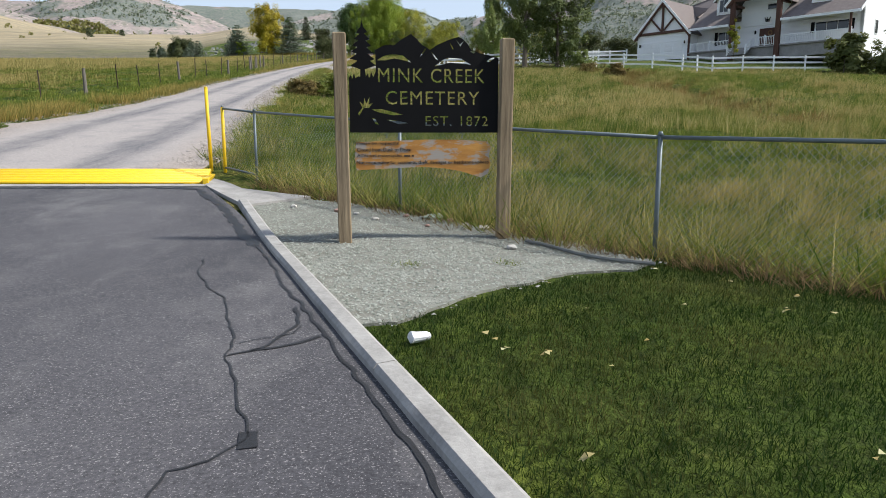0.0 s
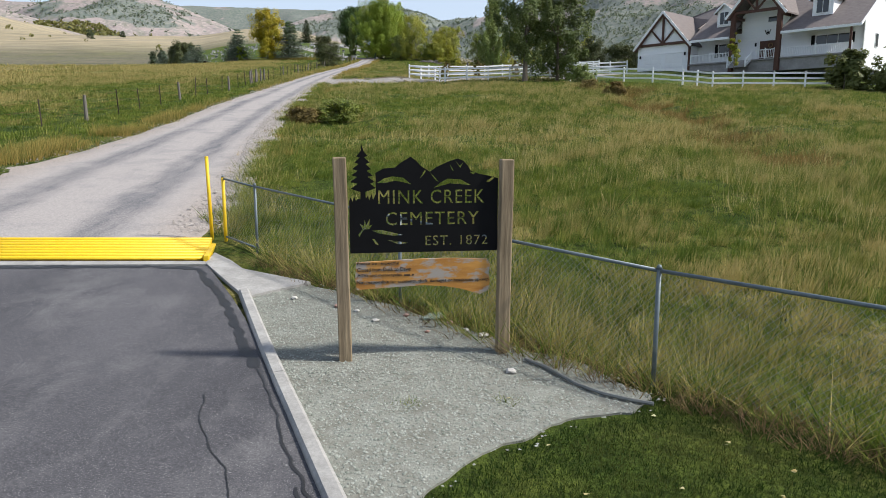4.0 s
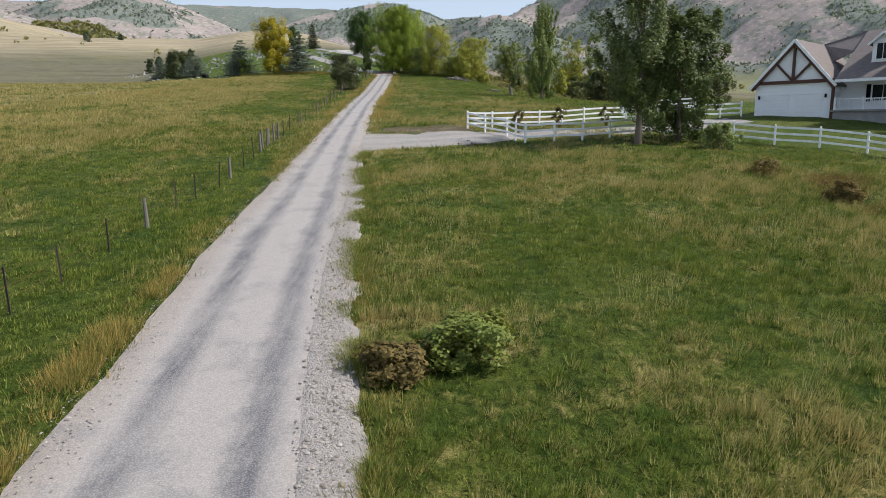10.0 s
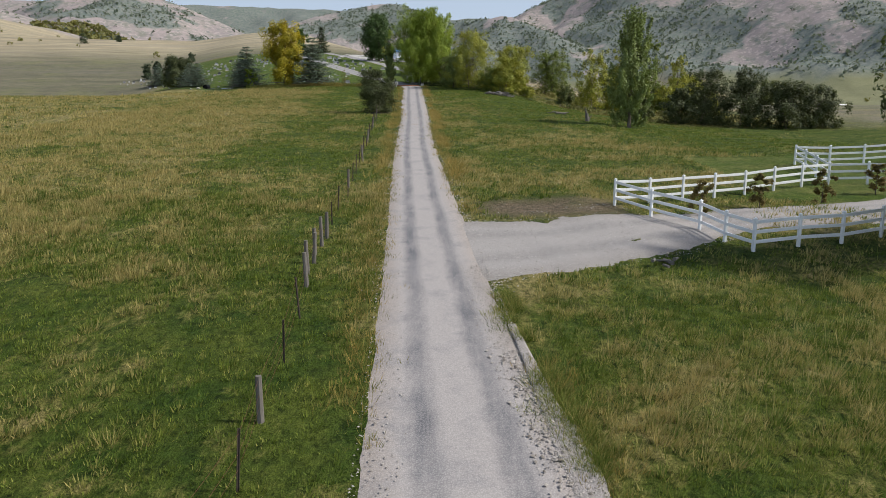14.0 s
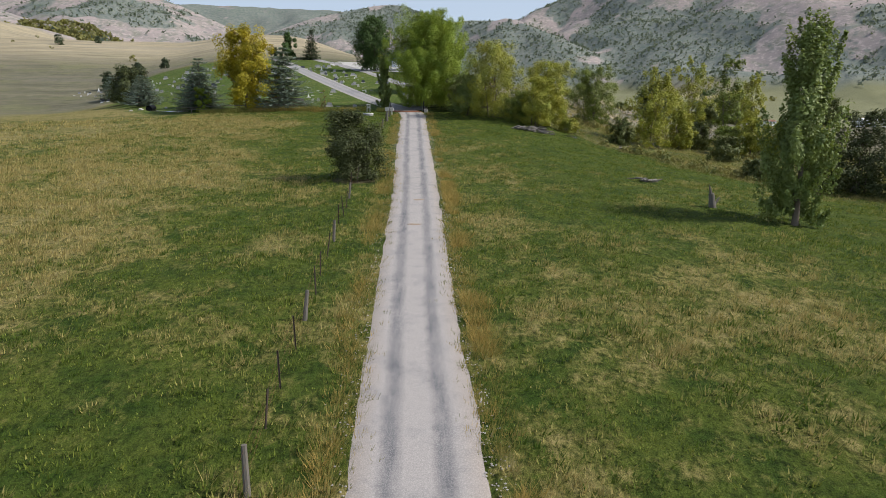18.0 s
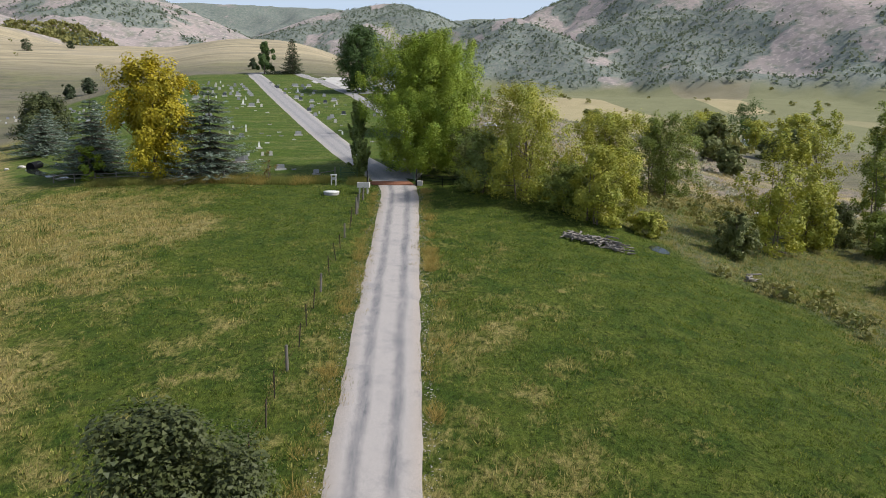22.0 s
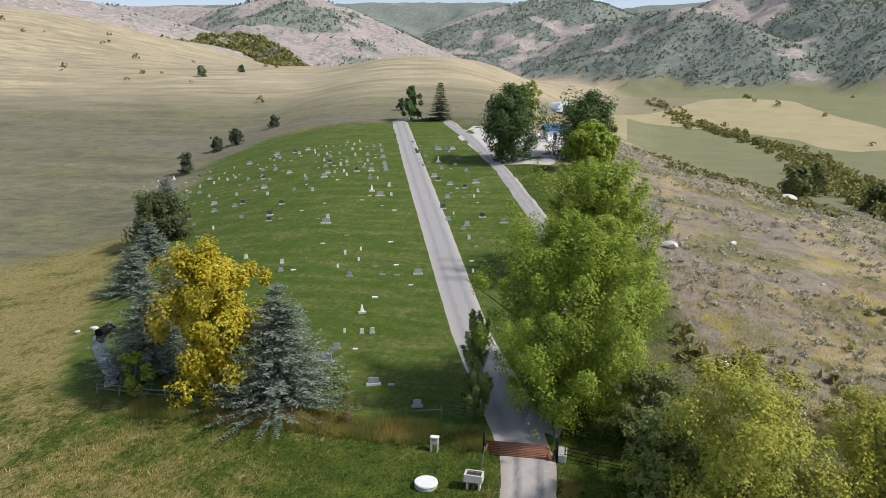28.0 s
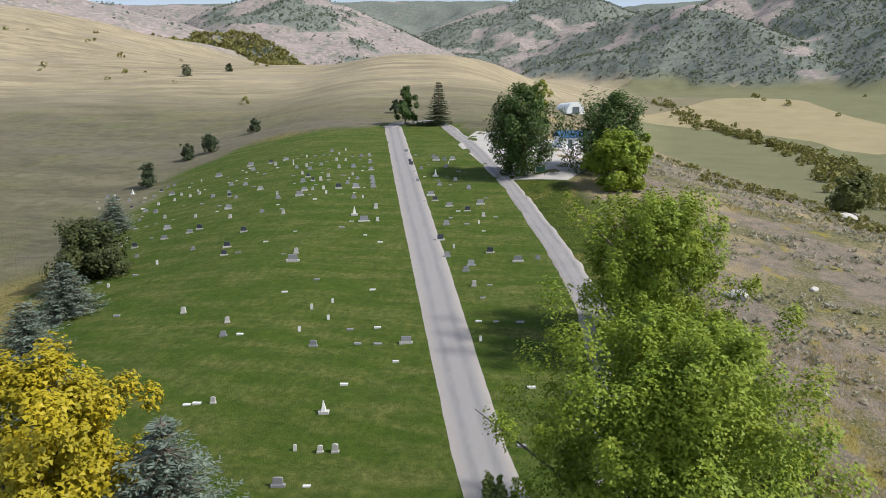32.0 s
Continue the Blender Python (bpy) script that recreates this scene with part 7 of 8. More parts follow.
M_GRASS = grass_mat("meadow_grass", (0.038, 0.084, 0.010), (0.265, 0.300, 0.052), (0.41, 0.332, 0.125))
M_RUSTWEED = grass_mat("rust_weeds", (0.075, 0.078, 0.020), (0.19, 0.135, 0.040), (0.30, 0.190, 0.065))
M_STALK = grass_mat("seed_stalks", (0.20, 0.21, 0.06), (0.34, 0.31, 0.10), (0.54, 0.44, 0.19))
M_DEAD = grass_mat("dead_grass", (0.050, 0.036, 0.018), (0.13, 0.088, 0.045), (0.22, 0.15, 0.075))
M_RUST_EARTH = two_tone("brown_earth", (0.20, 0.14, 0.09), (0.32, 0.25, 0.19), 5, 0.95, relief=0.6)
M_TURF = grass_mat("mown_turf", (0.009, 0.029, 0.0035), (0.037, 0.075, 0.009), (0.10, 0.10, 0.026))
M_WEED = grass_mat("autumn_weeds", (0.12, 0.15, 0.035), (0.26, 0.24, 0.06), (0.42, 0.30, 0.09))
LANE_MID = (np.array(LANE_L) + np.array(LANE_R)) / 2
LANE_HALF = (np.array(LANE_R) - np.array(LANE_L)) / 2


def off_lane(x, y, gap=0.15):
    mid, half = np.interp(y, LANE_EDGE_Y, LANE_MID), np.interp(y, LANE_EDGE_Y, LANE_HALF)
    ok = (np.abs(x - mid) > half + gap) | (y < 12) | (y > 200)
    drive_on = (y > 67) & (y < 80.5) & (x > -13) & (x < 3) & (y > np.interp(x, (-12, -8, -3, 2), (67.5, 69.5, 72, 76))) & (y < np.interp(x, (-12, -9, -4, 0), (77.8, 77.8, 79.2, 80.2)))
    return ok & ~drive_on


def strew(name, label, x, y, mat, blades, tall, width, spread, seed, dry, droop=0.45, category="grass"):
    """One object of grass tufts: each tuft a handful of bent blades."""
    g = np.random.default_rng(seed)
    n = len(x)
    X, Y, D = np.repeat(x, blades), np.repeat(y, blades), np.repeat(dry, blades)
    H = np.repeat(np.broadcast_to(tall, (n,)), blades) * g.uniform(0.55, 1.25, n * blades)
    a = g.uniform(0, 2 * math.pi, n * blades)
    r = spread * np.sqrt(g.random(n * blades))
    bx, by = X + np.cos(a) * r, Y + np.sin(a) * r
    bz = surface(bx, by) - 0.02
    t = g.uniform(0, 2 * math.pi, n * blades)
    w = width * g.uniform(0.6, 1.4, n * blades)
    lean = H * droop * g.uniform(0.2, 1.3, n * blades)
    lx, ly = np.cos(a) * lean + 0.06 * H, np.sin(a) * lean
    wx, wy = np.cos(t) * w / 2, np.sin(t) * w / 2
    v0 = np.stack([bx - wx, by - wy, bz], 1)
    v1 = np.stack([bx + wx, by + wy, bz], 1)
    v3 = np.stack([bx + lx, by + ly, bz + H * g.uniform(0.7, 1.0, n * blades)], 1)
    V = np.stack([v0, v1, v3], 1).reshape(-1, 3)
    F = np.arange(n * blades * 3).reshape(-1, 3)
    me = mesh_from(name, V, F, mat)
    point_attr(me, "dry", np.repeat(D, 3))
    point_attr(me, "tint", np.repeat(np.repeat(g.random(n), blades), 3))
    return tagged(new(name, me), label, category, kind="stuff")


g = np.random.default_rng(8)


def scatter(n, x0, x1, y0, y1, keep):
    x, y = g.uniform(x0, x1, n), g.uniform(y0, y1, n)
    k = keep(x, y)
    return x[k], y[k]


def meadow(x, y):
    """Where the sward grows: off the lane, lawns, bare soil and front yard."""
    return off_lane(x, y) & (x + y > 9.5) & (zones(x, y)[0] < 0.3) & (zones(x, y)[4] < 0.4) & ((y > 13.2) | (x > -3.3))


def tufted(x, y):
    """Meadow, where the sward is gathered into tussocks."""
    return meadow(x, y) & (vnoise(x / 0.8, y / 0.8, 44) + 0.6 * vnoise(x / 2.6, y / 2.6, 45) > 0.9 * g.random(len(x)))


def tussocks(name, label, n, x0, x1, y0, y1, blades, width, size, tall, seed):
    """One object of grass tussocks: mounds of blades that bow outwards, each mound with its own height and ripeness."""
    q = np.random.default_rng(seed)
    x, y = scatter(n, x0, x1, y0, y1, lambda x, y: meadow(x, y) & (fbm(x, y, 3.2, 3, 44) + 0.25 * q.random(len(x)) > 0.5))
    n = len(x)
    ripe = np.clip(dry_at(x, y) + 0.30 * (q.random(n) - 0.5) + 0.25 * (fbm(x, y, 2.1, 2, 48) - 0.5), 0, 1)
    rad = size * q.uniform(0.5, 1.3, n)
    high = tall * (0.55 + 0.75 * ripe) * q.uniform(0.7, 1.3, n) * (0.6 + 0.8 * fbm(x, y, 5, 2, 49))
    i = np.repeat(np.arange(n), blades)
    m = len(i)
    rho = np.sqrt(q.random(m))
    a = q.uniform(0, 2 * math.pi, m)
    ca, sa = np.cos(a), np.sin(a)
    bx, by = x[i] + ca * rho * rad[i] * 0.8, y[i] + sa * rho * rad[i] * 0.8
    H = high[i] * (1.05 - 0.6 * rho ** 2) * q.uniform(0.6, 1.15, m)
    out = H * (0.1 + 0.55 * rho) * q.uniform(0.3, 1.3, m)
    comb = 0.16 * H
    t = a + math.pi / 2 + q.normal(size=m) * 0.7
    w = width * q.uniform(0.6, 1.4, m) / 2
    bz = surface(bx, by) - 0.03
    tip = np.stack([bx + ca * out + comb, by + sa * out - 0.4 * comb, bz + H * q.uniform(0.75, 1.0, m)], 1)
    wx, wy = np.cos(t) * w, np.sin(t) * w
    V = np.stack([np.stack([bx - wx, by - wy, bz], 1), np.stack([bx + wx, by + wy, bz], 1), tip], 1).reshape(-1, 3)
    me = mesh_from(name, V, np.arange(m * 3).reshape(-1, 3), M_GRASS)
    point_attr(me, "dry", np.repeat(ripe[i], 3))
    point_attr(me, "tint", np.repeat(q.random(n)[i], 3))
    return tagged(new(name, me), label, "grass", kind="stuff")


tussocks("meadow_grass", "tall green and straw meadow grass behind the fence", 9500, -8, 17, 2, 26, 46, 0.014, 0.24, 0.50, 1)
tussocks("meadow_grass", "green and straw meadow grass beside the lane", 19000, -10, 34, 26, 68, 30, 0.026, 0.32, 0.44, 2)
tussocks("meadow_grass", "green and straw pasture grass beyond the wire fence", 14000, -46, -13, 24, 84, 22, 0.036, 0.38, 0.42, 3)
tussocks("meadow_grass", "pasture grass on the upper slope", 46000, -58, 26, 68, 201, 10, 0.065, 0.46, 0.38, 4)
tussocks("meadow_grass", "pasture grass far across the slope", 15000, -125, -48, 40, 196, 6, 0.11, 0.6, 0.45, 5)
# the short sward between the tussocks
for n, x0, x1, y0, y1, blades, width in ((15000, -8, 17, 2, 26, 8, 0.014), (17000, -10, 34, 26, 68, 6, 0.030), (12000, -46, -13, 24, 84, 5, 0.04), (30000, -58, 26, 68, 201, 4, 0.06)):
    x, y = scatter(n, x0, x1, y0, y1, tufted)
    dr = dry_at(x, y)
    strew("short_grass", "short green grass between the tussocks", x, y, M_GRASS, blades, 0.10 + 0.22 * dr, width, 0.18, int(40 + x1), dr * 0.7, 0.7)
# straw clumps that stand up out of the meadow
x, y = scatter(20000, -58, 32, 14, 200, lambda x, y: meadow(x, y) & (dry_at(x, y) + 0.5 * vnoise(x / 1.1, y / 1.1, 47) + 0.35 * g.random(len(x)) > 0.92))
strew("straw_clumps", "pale straw clumps in the meadow", x, y, M_GRASS, 13, 0.55, 0.018, 0.24, 6, 0.6 + 0.4 * g.random(len(x)), 0.6)
x, y = scatter(9000, -62, 26, 24, 200, lambda x, y: meadow(x, y) & (fbm(x, y, 2.2, 3, 91) > 0.6))
strew("green_clumps", "dark green clumps in the meadow", x, y, M_GRASS, 14, 0.3, 0.018, 0.2, 13, np.zeros(len(x)), 0.8)
# sparse tall seed stalks over the meadow by the road
x, y = scatter(9000, -8, 34, 9, 68, lambda x, y: meadow(x, y) & (fbm(x, y, 4, 3, 92) + 0.5 * dry_at(x, y) + 0.2 * g.random(len(x)) > 0.80))
strew("seed_stalks", "thin pale seed stalks standing over the meadow", x, y, M_STALK, 8, 0.50 + 0.30 * g.random(len(x)), 0.009, 0.3, 17, 0.5 + 0.5 * g.random(len(x)), 0.35)
# rust weeds in the ditch
y = g.uniform(22, 59, 2600)
x = ditch_x(y) + g.normal(size=2600) * 0.9
k = fbm(x, y, 2.4, 3, 93) > 0.55
strew("ditch_grass", "rust-brown weeds and grass lining the ditch", x[k], y[k], M_RUSTWEED, 14, 0.25 + 0.45 * g.random(k.sum()), 0.02, 0.2, 18, g.random(k.sum()), 0.6)
# golden weeds in clumps along the upper lane
y = g.uniform(84, 197, 4200)
s = np.where(g.random(4200) < 0.8, 1, -1)
x = np.interp(y, LANE_EDGE_Y, LANE_MID) + s * (np.interp(y, LANE_EDGE_Y, LANE_HALF) + 0.3 + np.abs(g.normal(size=4200)) * 0.45)
k = fbm(x, y, 2.8, 3, 57) > 0.56
strew("verge_straw", "golden weeds in clumps along the upper lane", x[k], y[k], M_WEED, 14, 0.3 + 0.35 * g.random(k.sum()), 0.022, 0.22, 15, 0.4 + 0.6 * g.random(k.sum()), 0.7)
# lane verges
y = g.uniform(24, 199, 9000)
s = np.where(g.random(9000) < 0.5, -1, 1)
x = np.interp(y, LANE_EDGE_Y, LANE_MID) + s * (np.interp(y, LANE_EDGE_Y, LANE_HALF) + g.normal(size=9000) * 0.4 + 0.35)
k = ~((y > 66) & (y < 79) & (s > 0)) & (fbm(x, y, 4, 3, 55) > 0.44)
strew("verge_weeds", "rusty and green weeds along the lane's edge", x[k], y[k], M_WEED, 9, 0.28, 0.02, 0.2, 7, g.random(k.sum()) * 0.8)
x, y = scatter(4200, -57, -25, 198.8, 201.8, lambda x, y: (y > 199.0) & (np.abs(x + 28) > 1.0))
strew("ditch_weeds", "tall orange and green weeds in the ditch", x, y, M_WEED, 12, 0.75, 0.022, 0.25, 8, np.clip(fbm(x, y, 2.5, 3, 4) * 1.9 - 0.75, 0, 1))
x, y = scatter(5200, -14.9, -12.4, 14, 56, lambda x, y: (np.abs(x - np.interp(y, LANE_EDGE_Y, LANE_L) + 0.7) < 0.75) & (fbm(x, y, 2.6, 3, 58) > 0.5))
strew("roadside_weeds", "ochre roadside weeds along the apron", x, y, M_WEED, 16, 0.25 + 0.4 * fbm(x, y, 1.1, 2, 59), 0.018, 0.2, 9, g.random(len(x)))
y = g.uniform(15, 67, 9000)
x = np.interp(y, LANE_EDGE_Y, LANE_R) + 0.45 - np.abs(g.normal(size=9000)) * 0.45
k = fbm(x, y, 1.5, 3, 60) - 0.22 * np.clip(np.interp(y, LANE_EDGE_Y, LANE_R) - x, 0, 1) > 0.47
strew("shoulder_grass", "ragged grass creeping over the lane's shoulder", x[k], y[k], M_GRASS, 12, 0.10 + 0.3 * g.random(k.sum()), 0.016, 0.16, 16, 0.5 * g.random(k.sum()), 0.9)
# mown lawn by the kerb
x, y = scatter(130000, -1.2, 8.5, 1.2, 8.2, lambda x, y: (x > kerb_x(y) + 0.2) & (x + y < 9.15) & ~((x < 2.0) & (y > np.interp(x, (-0.5, 0.1, 0.55, 1.2, 1.75, 2.0), (4.55, 5.1, 5.65, 6.1, 6.3, 6.6)))))
strew("lawn_grass", "short mown green lawn beside the kerb", x, y, M_TURF, 2, 0.075, 0.0075, 0.02, 10, np.clip(fbm(x, y, 0.8, 3, 3) * 1.5 - 0.6, 0, 0.6), 0.6)
x, y = scatter(7500, -4, 10, -4, 13, lambda x, y: (np.abs(x + y - 9.4) < 0.3 + 0.25 * fbm(x, y, 0.7, 2, 84)) & (x > -3.3))
strew("fence_grass", "long unmown grass along the chain-link fence", x, y, M_GRASS, 14, 0.30 + 0.55 * fbm(x, y, 0.9, 3, 85), 0.013, 0.14, 11, np.clip(0.9 * fbm(x, y, 1.3, 2, 86) - 0.2 + 0.3 * g.random(len(x)), 0, 1), 1.15)
for tx, ty in ((-0.35, 6.55), (0.62, 6.6)):
    x, y = tx + g.normal(size=24) * 0.05, ty + g.normal(size=24) * 0.04
    strew("grass_tuft", "green grass tuft in the crushed rock", x, y, M_GRASS, 7, 0.10, 0.006, 0.03, 12, np.zeros(24), 0.9)


def pebbles(name, label, x, y, size, mat, seed, category="gravel", lift=0.0):
    """Loose stones, each a squat lump half sunk in the ground."""
    q = np.random.default_rng(seed)
    n = len(x)
    base = np.array([(1, 0, 0), (0, 1, 0), (-1, 0, 0), (0, -1, 0), (0, 0, 1), (0, 0, -1)], float)
    a = q.uniform(0, 2 * math.pi, n)
    s = size * q.uniform(0.5, 1.6, n)
    V = base[None] * np.stack([s, s * q.uniform(0.6, 1, n), s * q.uniform(0.4, 0.8, n)], 1)[:, None] * q.uniform(0.75, 1.2, (n, 6, 1))
    c, sn = np.cos(a)[:, None], np.sin(a)[:, None]
    V = np.stack([V[..., 0] * c - V[..., 1] * sn, V[..., 0] * sn + V[..., 1] * c, V[..., 2]], -1)
    V += np.stack([x, y, surface(x, y) + lift + s * 0.15], 1)[:, None]
    f = np.array([(0, 1, 4), (1, 2, 4), (2, 3, 4), (3, 0, 4)])
    F = (f[None] + (np.arange(n) * 6)[:, None, None]).reshape(-1, 3)
    return tagged(new(name, mesh_from(name, V.reshape(-1, 3), F, mat)), label, category, kind="stuff")


def island_mat(name, c1, c2, rough=0.9):
    m, nt, p = base_mat(name, rough, 0, 0.2)
    gg = nt.nodes.new("ShaderNodeNewGeometry")
    nt.links.new(blend(nt, gg.outputs["Random Per Island"], c1, c2), p.inputs["Base Color"])
    return m


def in_bed(x, y):
    b = np.array(BED)
    inside = np.zeros(len(x), bool)
    j = len(b) - 1
    for i in range(len(b)):
        c = ((b[i, 1] > y) != (b[j, 1] > y)) & (x < (b[j, 0] - b[i, 0]) * (y - b[i, 1]) / (b[j, 1] - b[i, 1] + 1e-12) + b[i, 0])
        inside ^= c
        j = i
    return inside


x, y = scatter(2600, -3.1, 2.6, 4.4, 11.2, lambda x, y: ~in_bed(x, y) & (x > kerb_x(y) + 0.25) & (in_bed(x + 0.16, y) | in_bed(x - 0.16, y) | in_bed(x, y + 0.2) | in_bed(x, y - 0.2)))
pebbles("stray_rock", "crushed rock strayed from the bed into the grass", x, y, 0.014, island_mat("stray_rock_lumps", (0.16, 0.16, 0.14), (0.32, 0.33, 0.29)), 25, lift=0.02)
x, y = scatter(9000, -3.4, 9, -1, 12.4, lambda x, y: np.abs(x + y - 9.08) < 0.22 + 0.3 * fbm(x, y, 0.8, 2, 83))
strew("fence_litter", "dead grass and litter beneath the chain-link fence", x, y, M_DEAD, 9, 0.10 + 0.28 * fbm(x, y, 0.7, 2, 88), 0.011, 0.10, 26, np.clip(0.4 + g.random(len(x)), 0, 1), 1.1)
x, y = scatter(30000, -3.1, 2.3, 4.5, 10.9, in_bed)
pebbles("crushed_rock", "pale green crushed rock around the sign", x, y, 0.014, island_mat("crushed_rock_lumps", (0.16, 0.175, 0.15), (0.31, 0.32, 0.285)), 21, lift=0.022)
y = g.uniform(14, 70, 12000)
s = np.where(g.random(12000) < 0.2, -1, 1)
x = np.interp(y, LANE_EDGE_Y, LANE_MID) + s * (np.interp(y, LANE_EDGE_Y, LANE_HALF) - 0.45 + np.clip(g.normal(size=12000), -2, 1.2) * 0.35)
pebbles("shoulder_gravel", "loose pale stones on the lane's shoulder", x, y, 0.024, island_mat("shoulder_stones", (0.16, 0.14, 0.12), (0.40, 0.365, 0.33)), 22, lift=0.07)
x = g.uniform(0.2, 5, 70)
y = g.uniform(1.5, 7, 70)
k = (x + y < 8.8) & (x > kerb_x(y) + 0.3)
v, f = leaf_cloud(g, np.stack([x[k], y[k], height(x[k], y[k]) + 0.075], 1), np.full(k.sum(), 0.02), int(k.sum()), 0.035, 4.0, 1.3)
tagged(new("fallen_leaves", mesh_from("fallen_leaves", v, f, island_mat("dry_leaves", (0.30, 0.22, 0.07), (0.42, 0.40, 0.22), 0.7))), "few dry fallen leaves on the lawn", "leaves", kind="stuff")


y = g.uniform(16, 62, 1500)
x = np.interp(y, LANE_EDGE_Y, LANE_R) - 0.45 + np.clip(g.normal(size=1500), -2, 1.3) * 0.35
pebbles("shoulder_stones", "fist-sized stones strewn along the lane's shoulder", x, y, 0.05, island_mat("field_stones", (0.15, 0.13, 0.11), (0.38, 0.345, 0.31)), 23, lift=0.07)
y = g.uniform(66, 198, 5000)
s = np.where(g.random(5000) < 0.4, -1, 1)
x = np.interp(y, LANE_EDGE_Y, LANE_MID) + s * (np.interp(y, LANE_EDGE_Y, LANE_HALF) + 0.05 + g.normal(size=5000) * 0.3)
pebbles("edge_gravel", "loose gravel thrown to the lane's edges", x, y, 0.035, island_mat("edge_stones", (0.2, 0.18, 0.16), (0.40, 0.37, 0.34)), 24, lift=0.02)
x, y = scatter(9000, -13, 6, 66, 82, lambda x, y: ~off_lane(x, y, 0.0) | (fbm(x, y, 1.2, 3, 87) > 0.62) & (np.abs(y - 78.5) < 2.5) & (x > -11.5))
pebbles("drive_gravel", "loose stones on the driveway's mouth", x, y, 0.03, island_mat("drive_stones", (0.17, 0.155, 0.14), (0.42, 0.395, 0.37)), 27, lift=0.03)
for px, py in ((-17.0, 124), (-17.1, 131.5)):
    a = np.linspace(0, 2 * math.pi, 12, endpoint=False)
    r = 0.42 * (0.6 + 0.7 * g.random(12))
    sheet("pothole", [(px + math.cos(w) * q, py + 0.6 * math.sin(w) * q) for w, q in zip(a, r)], 0.056, M_RUST_EARTH, "small brown filled pothole in the lane", "pothole", 0.03)

# the creek bank
def bank_only(x, y):
    return (zones(x, y)[2] > 0.1) & (y < 222) & (x < 45)


x, y = scatter(9000, -4, 45, 140, 222, bank_only)
strew("bank_grass", "dry tan and olive grass on the creek bank", x, y, M_GRASS, 10, 0.42, 0.03, 0.25, 14, np.clip(fbm(x, y, 6, 3, 46) * 1.3, 0, 1), 0.8)


# sagebrush and hillside scrub
def shrubs(name, label, x, y, size, mat, leaves, leaf, seed, flat=0.75, category="scrub"):
    q = np.random.default_rng(seed)
    s = size * q.uniform(0.55, 1.5, len(x))
    c = np.stack([x, y, surface(x, y) + s * 0.35], 1)
    idx = np.repeat(np.arange(len(x)), leaves)
    d = q.normal(size=(len(idx), 3))
    d /= np.linalg.norm(d, axis=1)[:, None]
    p = c[idx] + d * (s[idx] * q.uniform(0.3, 1.0, len(idx)) ** 0.5)[:, None] * np.array([0.6, 0.6, 0.6 * flat])
    nn = d + q.normal(size=d.shape) * 0.5
    nn /= np.linalg.norm(nn, axis=1)[:, None]
    t = np.cross(nn, q.normal(size=d.shape))
    t /= np.linalg.norm(t, axis=1)[:, None]
    b = np.cross(nn, t)
    w = (leaf * s[idx] * q.uniform(0.7, 1.3, len(idx)))[:, None]
    V = np.stack([p - t * w, p + t * w, p + b * w * 1.4], 1).reshape(-1, 3)
    return tagged(new(name, mesh_from(name, V, np.arange(len(V)).reshape(-1, 3), mat)), label, category, kind="stuff")


L_SAGE = leaf_mat("sage_leaves", (0.27, 0.26, 0.22), (0.44, 0.42, 0.36), (0.36, 0.34, 0.24), 0.9)
L_SCRUB = leaf_mat("scrub_oak", (0.11, 0.13, 0.045), (0.20, 0.205, 0.07), (0.27, 0.215, 0.075), 0.8)
# bluish pale needles: the tint carries painted aerial haze
L_HAZED_FIR = leaf_mat("hazed_mountain_conifers", (0.095, 0.130, 0.110), (0.180, 0.205, 0.160), (0.17, 0.185, 0.13), 0.85)
x, y = scatter(6500, -18, 90, 210, 400, lambda x, y: (zones(x, y)[2] > 0.5) & (fbm(x, y, 12, 3, 61) > 0.42))
shrubs("sagebrush", "grey sagebrush dotting the dry slope", x, y, 0.6, L_SAGE, 12, 0.3, 31)
x, y = scatter(1600, -12, 70, 205, 380, lambda x, y: (zones(x, y)[2] > 0.3) & (fbm(x, y, 22, 3, 64) > 0.56))
shrubs("rabbitbrush", "yellow-green brush on the dry slope", x, y, 1.3, L_SCRUB, 14, 0.28, 32)
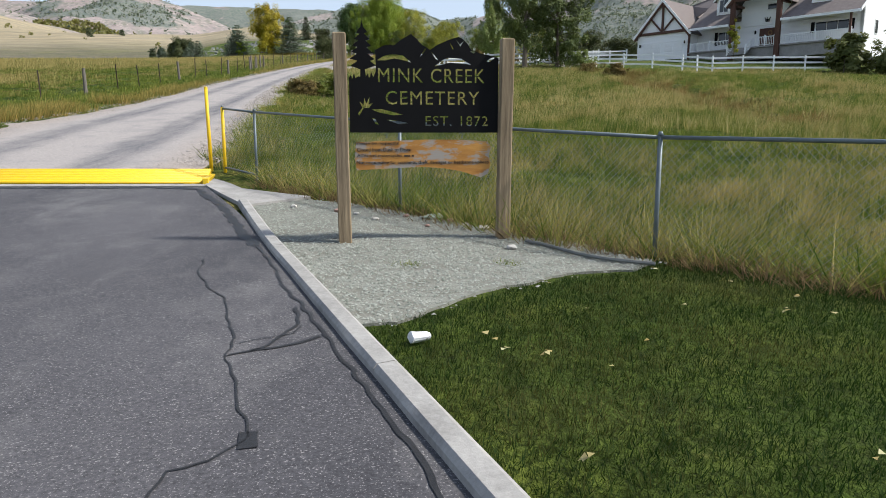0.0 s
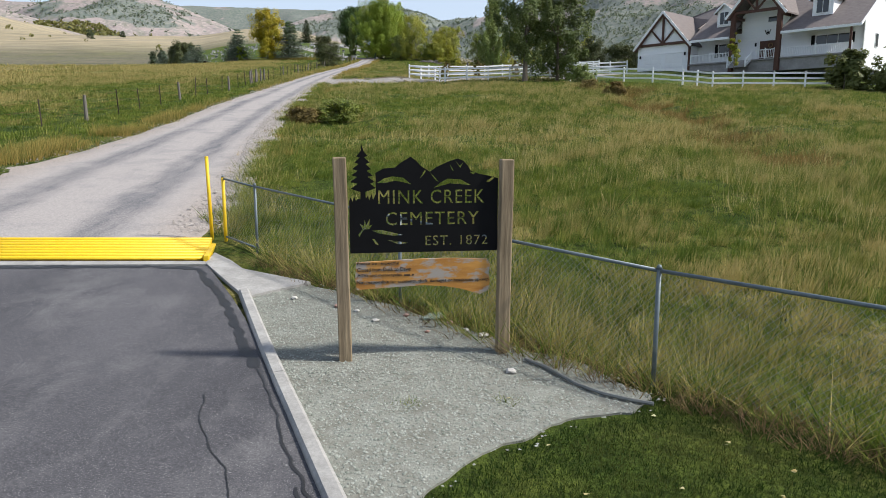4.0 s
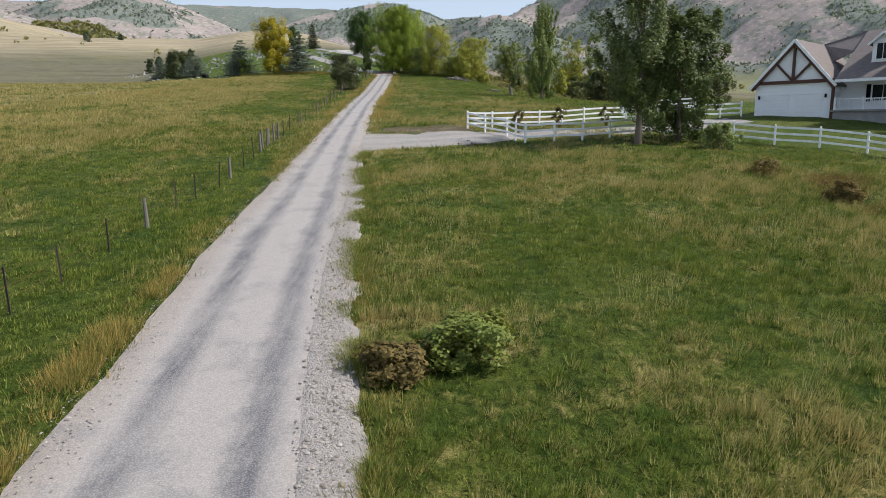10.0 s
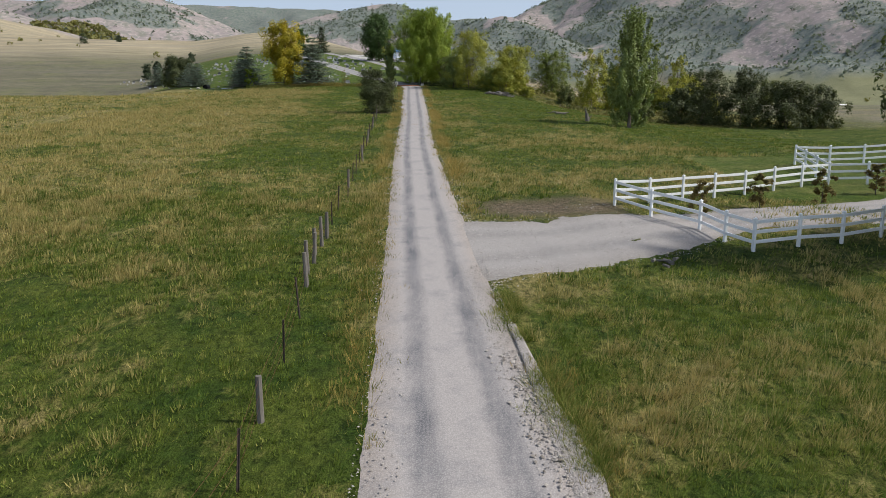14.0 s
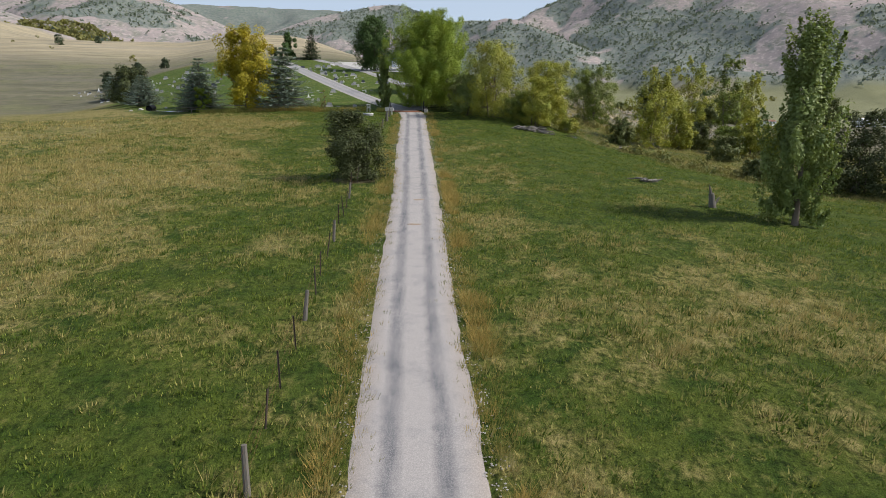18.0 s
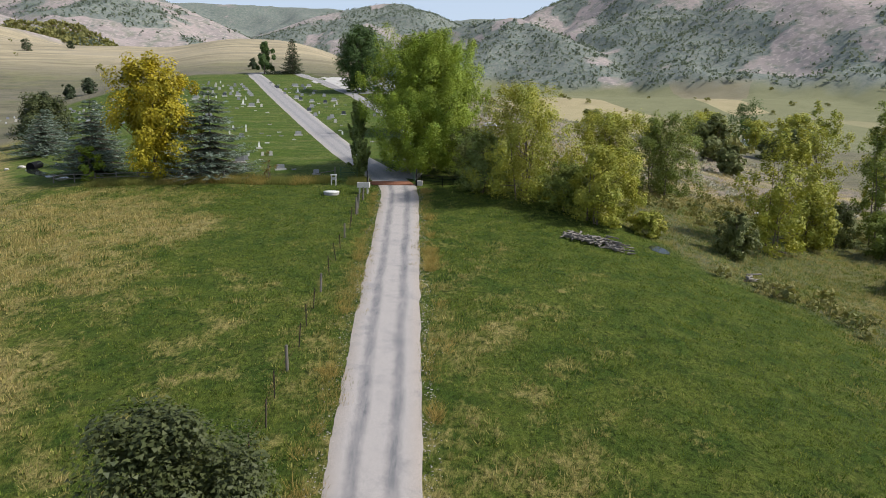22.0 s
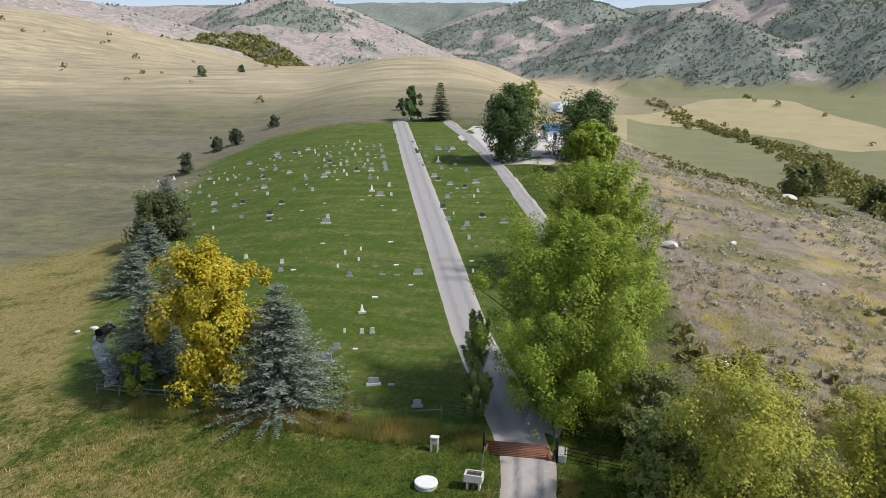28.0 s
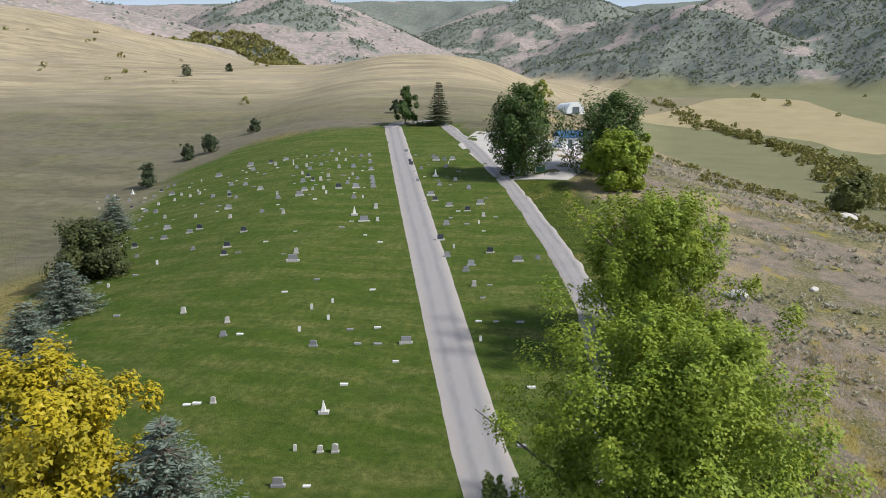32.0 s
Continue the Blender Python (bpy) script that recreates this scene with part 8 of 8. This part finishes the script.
x, y = scatter(6500, -16, 34, 203, 300, lambda x, y: (zones(x, y)[2] > 0.2) & (fbm(x, y, 9, 3, 66) - 0.25 * sstep((y - 225) / 40) > 0.38))
strew("dry_grass", "pale dry bunch grass on the slope", x, y, M_GRASS, 16, 0.7, 0.024, 0.35, 33, np.full(len(x), 0.9), 0.6)
t = g.random(420)
cx = np.interp(t, (0, 0.2, 0.45, 0.6, 0.75, 1), (20, 54, 95, 88, 70, 52)) + g.normal(size=420) * 7
cy = np.interp(t, (0, 0.2, 0.45, 0.6, 0.75, 1), (1000, 818, 692, 560, 457, 300)) + g.normal(size=420) * 7
shrubs("creek_scrub", "band of olive willow scrub along the valley creek", cx, cy, 4.0, L_SCRUB, 34, 0.2, 34)
x, y = scatter(700, -2, 40, 150, 222, lambda x, y: bank_only(x, y) & (fbm(x, y, 10, 3, 67) > 0.5))
shrubs("bank_scrub", "rust and olive scrub on the creek bank", x, y, 1.0, L_SCRUB, 40, 0.16, 39)
x, y = scatter(2600, -640, -300, 880, 1180, lambda x, y: ((x + 468) / 150) ** 2 + ((y - 1020) / 110) ** 2 < 0.5 + fbm(x, y, 60, 3, 68))
shrubs("scrub_oak_wood", "wood of green and ochre scrub oak in a hollow", x, y, 6.5, L_SCRUB, 12, 0.32, 35)


def far_wood(x, y):
    z = zones(x, y)[3]
    return (z > 0.35) & ((wood_at(x, y) > 0.5 * g.random(len(x)) + 0.25) | (g.random(len(x)) < 0.035))


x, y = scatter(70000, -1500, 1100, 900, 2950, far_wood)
shrubs("mountain_woods", "dark juniper and fir on the mountain sides", x, y, 4.6, L_HAZED_FIR, 4, 0.42, 36, 1.4)
x, y = scatter(110, -1000, -150, 420, 1000, lambda x, y: fbm(x, y, 90, 3, 73) > 0.5)
shrubs("hill_scrub", "scattered dark scrub on the dry hills", x, y, 3.2, L_SCRUB, 14, 0.28, 37)
x, y = scatter(70, 60, 700, 600, 1500, lambda x, y: zones(x, y)[3] < 0.2)
shrubs("field_trees", "scattered bushes in the valley fields", x, y, 5.5, L_SCRUB, 20, 0.26, 38)
